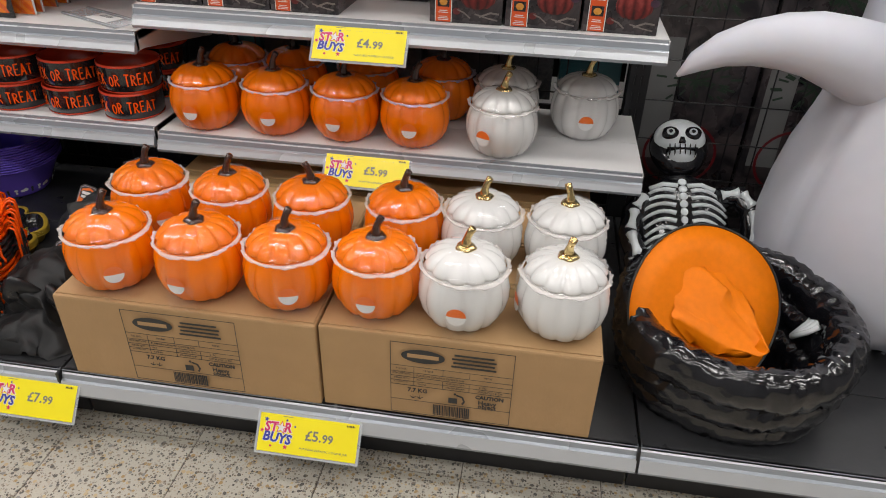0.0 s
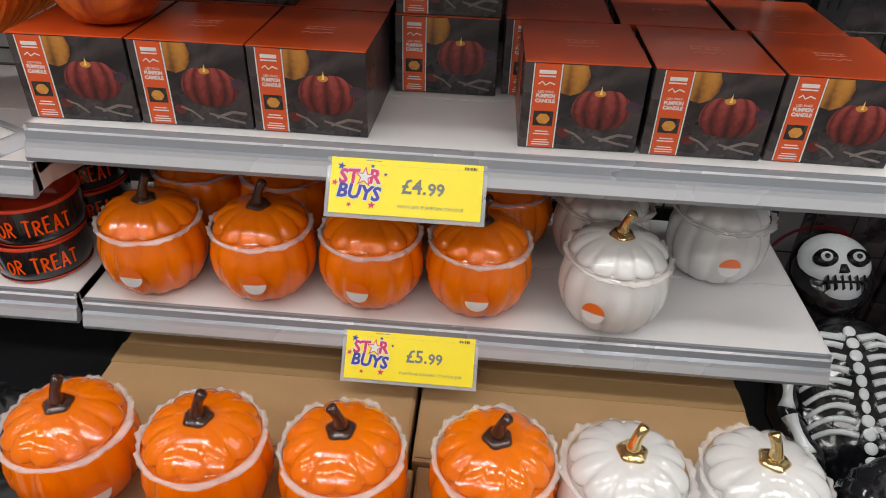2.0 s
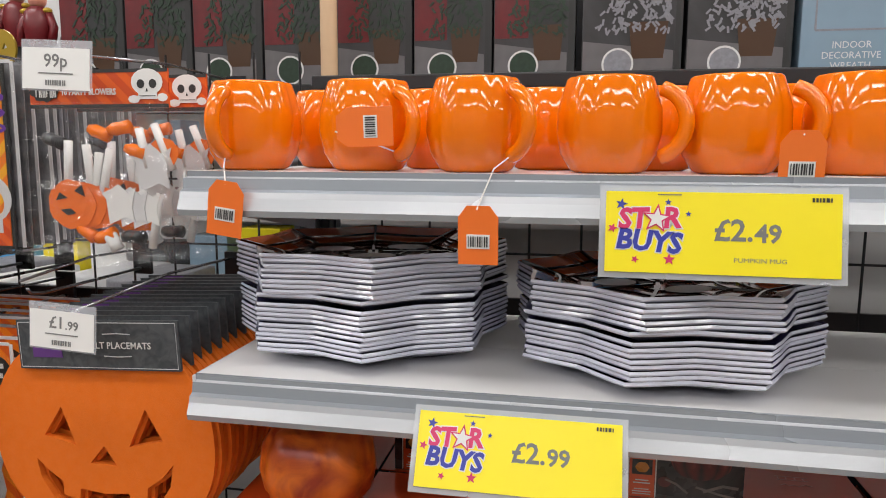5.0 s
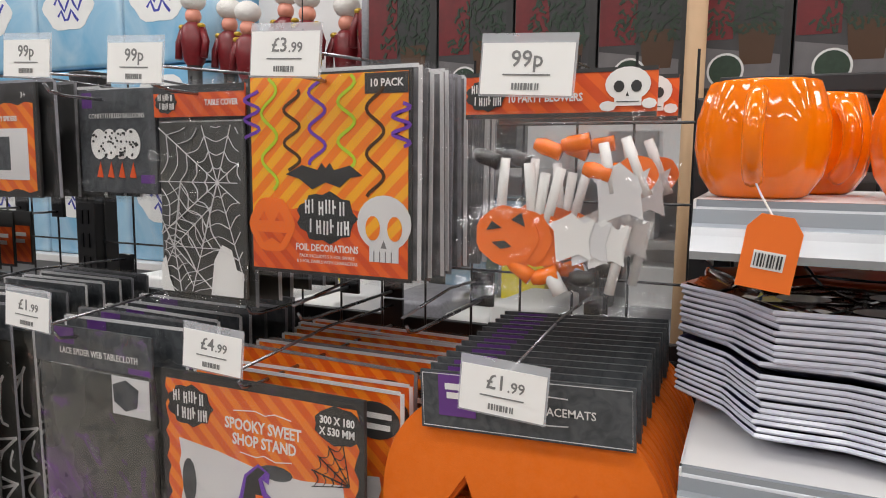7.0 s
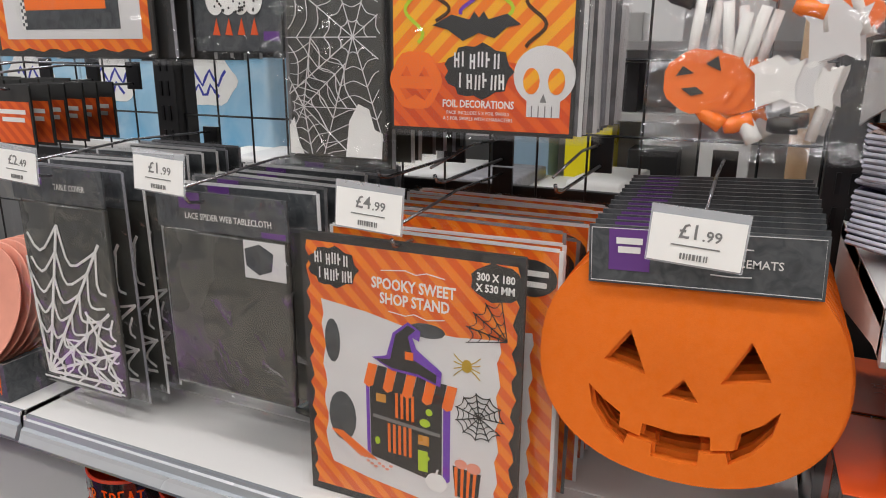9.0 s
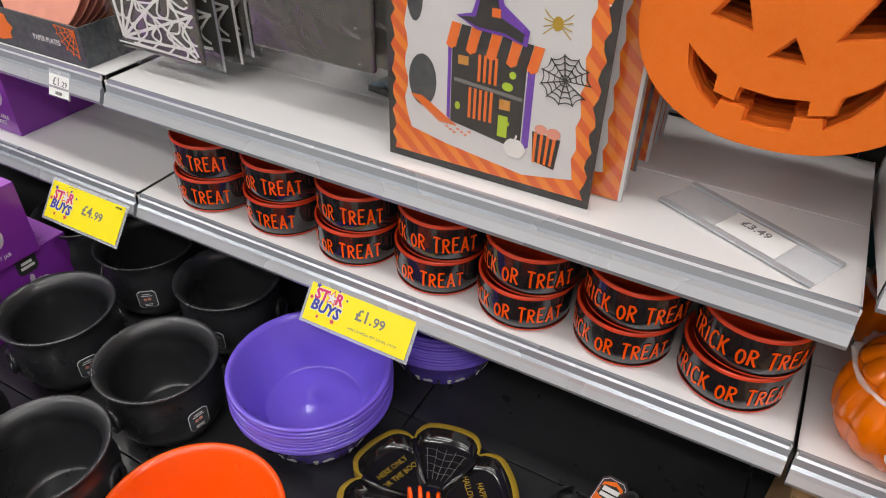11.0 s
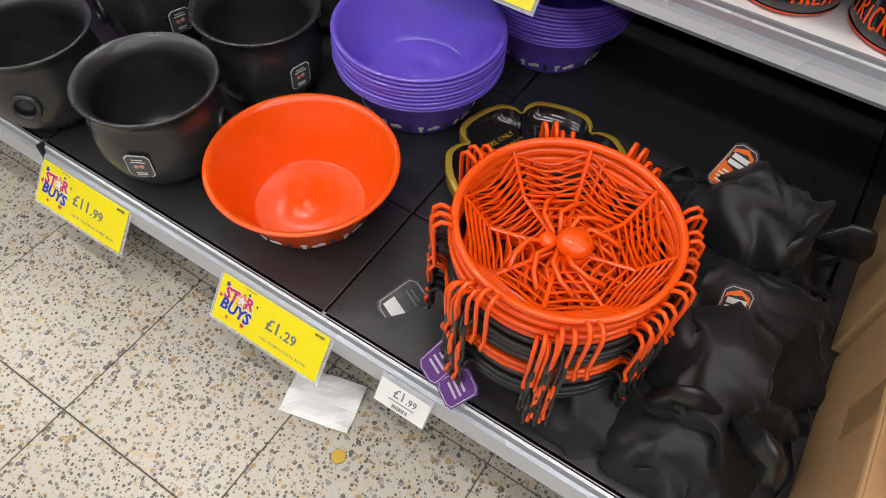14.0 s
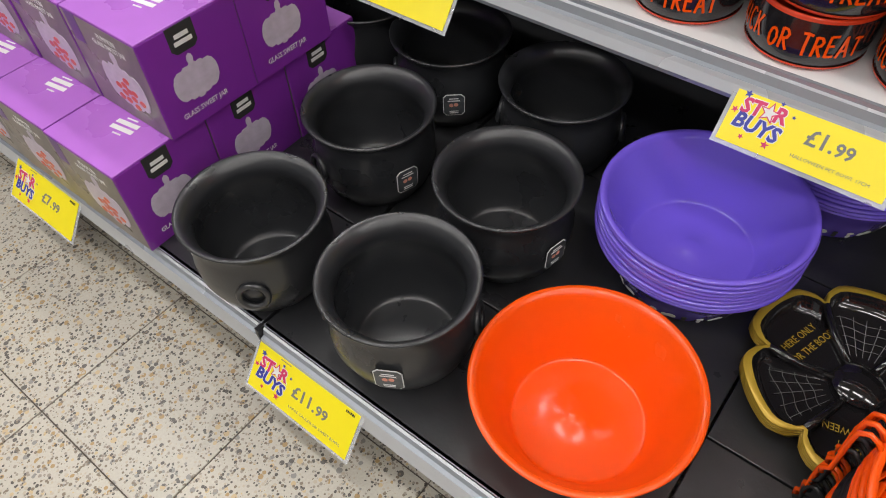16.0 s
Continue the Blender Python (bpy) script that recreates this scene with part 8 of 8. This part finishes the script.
# hanging glitter pumpkins
for x, y, z, r, mt, lab in ((-0.715, 1.5, 1.79, 0.088, BPLAS, "black glitter pumpkin face hanging on a cord"), (-0.924, 1.3, 1.67, 0.05, GOLDP, "orange glitter pumpkin face hanging on a cord"), (-0.40, 1.27, 1.85, 0.06, OPRINT, "orange glitter pumpkin face hanging on a cord")):
    g = thing("hanging_pumpkin", (x, y, z), 0, lab, "decoration", "hanging glitter pumpkins")
    k = r / 0.16
    part("face", holed([(a * k, (b - 1.046) * k) for a, b in out], [[(a * k, (b - 1.046) * k) for a, b in lp] for lp in eyes], 0.006), mt, g)
    bm = bmesh.new()
    tube(bm, [(0, 0.003, r * 0.8), (0.01, 0.003, CEILING_Z - z)], 0.0016, 5)
    part("cord", bm, WIRE, g)
bm = bmesh.new()
random.seed(9)
for _ in range(260):
    a, d, e = random.uniform(0, 6.28), random.uniform(0, 0.11), random.uniform(-1, 1)
    p0 = Vector((d * math.cos(a), 0.05 * e, d * math.sin(a)))
    q = p0 + Vector((random.uniform(-1, 1), random.uniform(-1, 0.3), random.uniform(-1, 1))).normalized() * 0.035
    tube(bm, [p0, q], lambda u: 0.0035 * (1 - u) + 0.0004, 4)
solid("fir_garland", bm, GREEN, "dark green artificial fir bunch hanging in the next aisle", "garland", loc=(-0.60, 1.58, 1.80))


def red_figure(x, y, z, s, k):
    bm = lathe([(0, 0), (0.05, 0), (0.055, 0.01), (0.03, 0.02), (0.032, 0.1), (0.045, 0.12), (0.055, 0.2), (0.05, 0.26), (0.03, 0.28)], 20, mi=(2, 2, 2, 2, 0, 0, 0, 0))
    blob(bm, (0, 0, 0.31), (0.035, 0.035, 0.035), 14, 8, 3)
    blob(bm, (0, 0, 0.375), (0.055, 0.055, 0.045), 16, 8, 1)
    for sx in (-1, 1):
        tube(bm, [(sx * 0.05, -0.005, 0.26), (sx * 0.075, -0.01, 0.2), (sx * 0.07, -0.02, 0.13)], 0.016, 8)
        blob(bm, (sx * 0.052, -0.01, 0.265), (0.018, 0.018, 0.012), 10, 6, 4)
    ob = solid("nutcracker_figure", bm, (RED, FUR, INK, ROSE, GOLDP), "red wooden nutcracker ornament with white fur hat", "ornament", "red nutcracker ornaments", loc=(x, y, z), smooth=True)
    ob.scale = (s, s, s)


for i in range(7):
    red_figure(-1.86 + 0.125 * i, 1.95 + 0.05 * (i % 2), 1.70 - 0.03 * (i % 3), 0.85, i)
solid("aisle_shelf", boxes((-2.15, -0.85, 1.85, 2.3, 1.63, 1.66), bevel=0.003), WHITE, "white shelf holding ornaments in the next aisle", "shelf")
for i in range(5):
    g = solid("glitter_stick", lathe([(0, 0), (0.016, 0), (0.016, 0.3), (0.008, 0.32), (0, 0.32)], 12), (FROST, GOLDP, ROSE)[i % 3], "sparkling silver and gold stick ornament", "ornament", "glitter stick ornaments", loc=(-1.10 + 0.045 * i, 1.9, 1.661), smooth=True)


def roll_pack(x, z):
    p = thing("toilet_roll_pack", (x, 2.05, z), 0, "blue and white wrapped pack of paper rolls", "paper rolls", "stacked paper roll packs")
    part("wrapper", boxes((0, 0.50, 0, 0.3, 0, 0.395), bevel=0.02), SKYWRAP, p, smooth=True)
    part("cloud_mark", cut(oval(0.2, 0.26, 0.15, 0.10, 28, 0.06, 6), y=-0.001), WPRINT, p)
    part("mark_strokes", cut(line([(0.12 + 0.02 * i, 0.27 + 0.03 * math.sin(i * 1.6)) for i in range(10)], 0.012), line([(0.14 + 0.02 * i, 0.22 + 0.025 * math.sin(i * 1.9)) for i in range(7)], 0.012), y=-0.0016), BLUE, p)


for i in range(3):
    for k in range(3):
        roll_pack(-3.35 + 0.51 * i, 1.02 + 0.40 * k)
solid("aisle_shelf", boxes((-3.6, -1.8, 2.0, 2.5, 0.99, 1.02), bevel=0.003), WHITE, "white shelf holding paper rolls in the next aisle", "shelf")
solid("aisle_counter", boxes((-1.8, -0.1, 1.50, 2.2, 0.98, 1.01), (-1.8, -0.1, 1.55, 2.2, 0.0, 0.97), bevel=0.004), WHITE, "white display counter in the next aisle", "counter")
for i in range(11):
    random.seed(i)
    w = random.uniform(0.13, 0.2)
    c = solid("folded_pack", boxes((0, w, 0, 0.28, 0, random.uniform(0.03, 0.075)), bevel=0.012), (PAPER, GPRINT, FROST, PAPER)[i % 4], "pale folded packet lying on the next aisle's counter", "packet", "folded packets", loc=(-1.75 + 0.15 * i, 1.53 + 0.02 * (i % 3), 1.0105), rot=(0, 0, random.uniform(-0.15, 0.15)), smooth=True)
solid("back_display", boxes((-1.8, 2.4, 2.25, 2.3, 0.0, 2.4)), WHITE, "white display panel across the next aisle", "panel")
for z in (1.20, 1.40):
    solid("aisle_shelf", boxes((-1.0, 1.2, 1.95, 2.24, z, z + 0.025), bevel=0.003), WHITE, "white shelf board across the next aisle", "shelf", "next aisle shelf boards")
    for i in range(9):
        solid("goods_carton", boxes((0, 0.10 + 0.04 * (i % 2), 0, 0.12, 0, 0.08 + 0.03 * ((i + int(z * 5)) % 3)), bevel=0.003), (PAPER, SKYB, GPRINT, RED, PAPER, SKYP, YEL, GREYP, INK)[(i * 2 + int(z * 10)) % 9], "small coloured carton on the next aisle's shelf", "carton", "small cartons", loc=(-0.97 + 0.21 * i, 1.98, z + 0.0255))
for i, mt in enumerate((SKYB, YEL, PAPER, INK, SKYP, YEL, BPLAS, PAPER)):
    solid("goods_carton", boxes((0, 0.14, 0, 0.12, 0, 0.11 + 0.03 * (i % 3)), bevel=0.003), mt, "small coloured carton standing on the next aisle's counter", "carton", "small cartons", loc=(-1.6 + 0.19 * i, 1.95, 1.0105))

# ---- floor tiles ----
TILE = 0.305
me = finish("tile", boxes((0.0012, TILE - 0.0012, 0.0012, TILE - 0.0012, -0.02, 0.0), bevel=0.0012), FLOOR)
for i in range(-9, 8):
    for j in range(-8, 1):
        put("tile", me, floor, (-0.02 + TILE * i, -0.29 + TILE * j, 0))
rest = [(-0.02 + TILE * i + 0.0012, -0.02 + TILE * (i + 1) - 0.0012, -0.29 + TILE * j + 0.0012, -0.29 + TILE * (j + 1) - 0.0012, -0.02, 0.0) for i in range(-17, 17) for j in range(-10, 17) if not (-9 <= i < 8 and -8 <= j < 1)]
rest = [r for r in rest if r[0] > X0 and r[1] < X1 and r[2] > Y0 and r[3] < Y1]
tagged(put("far_tiles", finish("far_tiles", boxes(*rest), FLOOR), floor), kind="stuff")
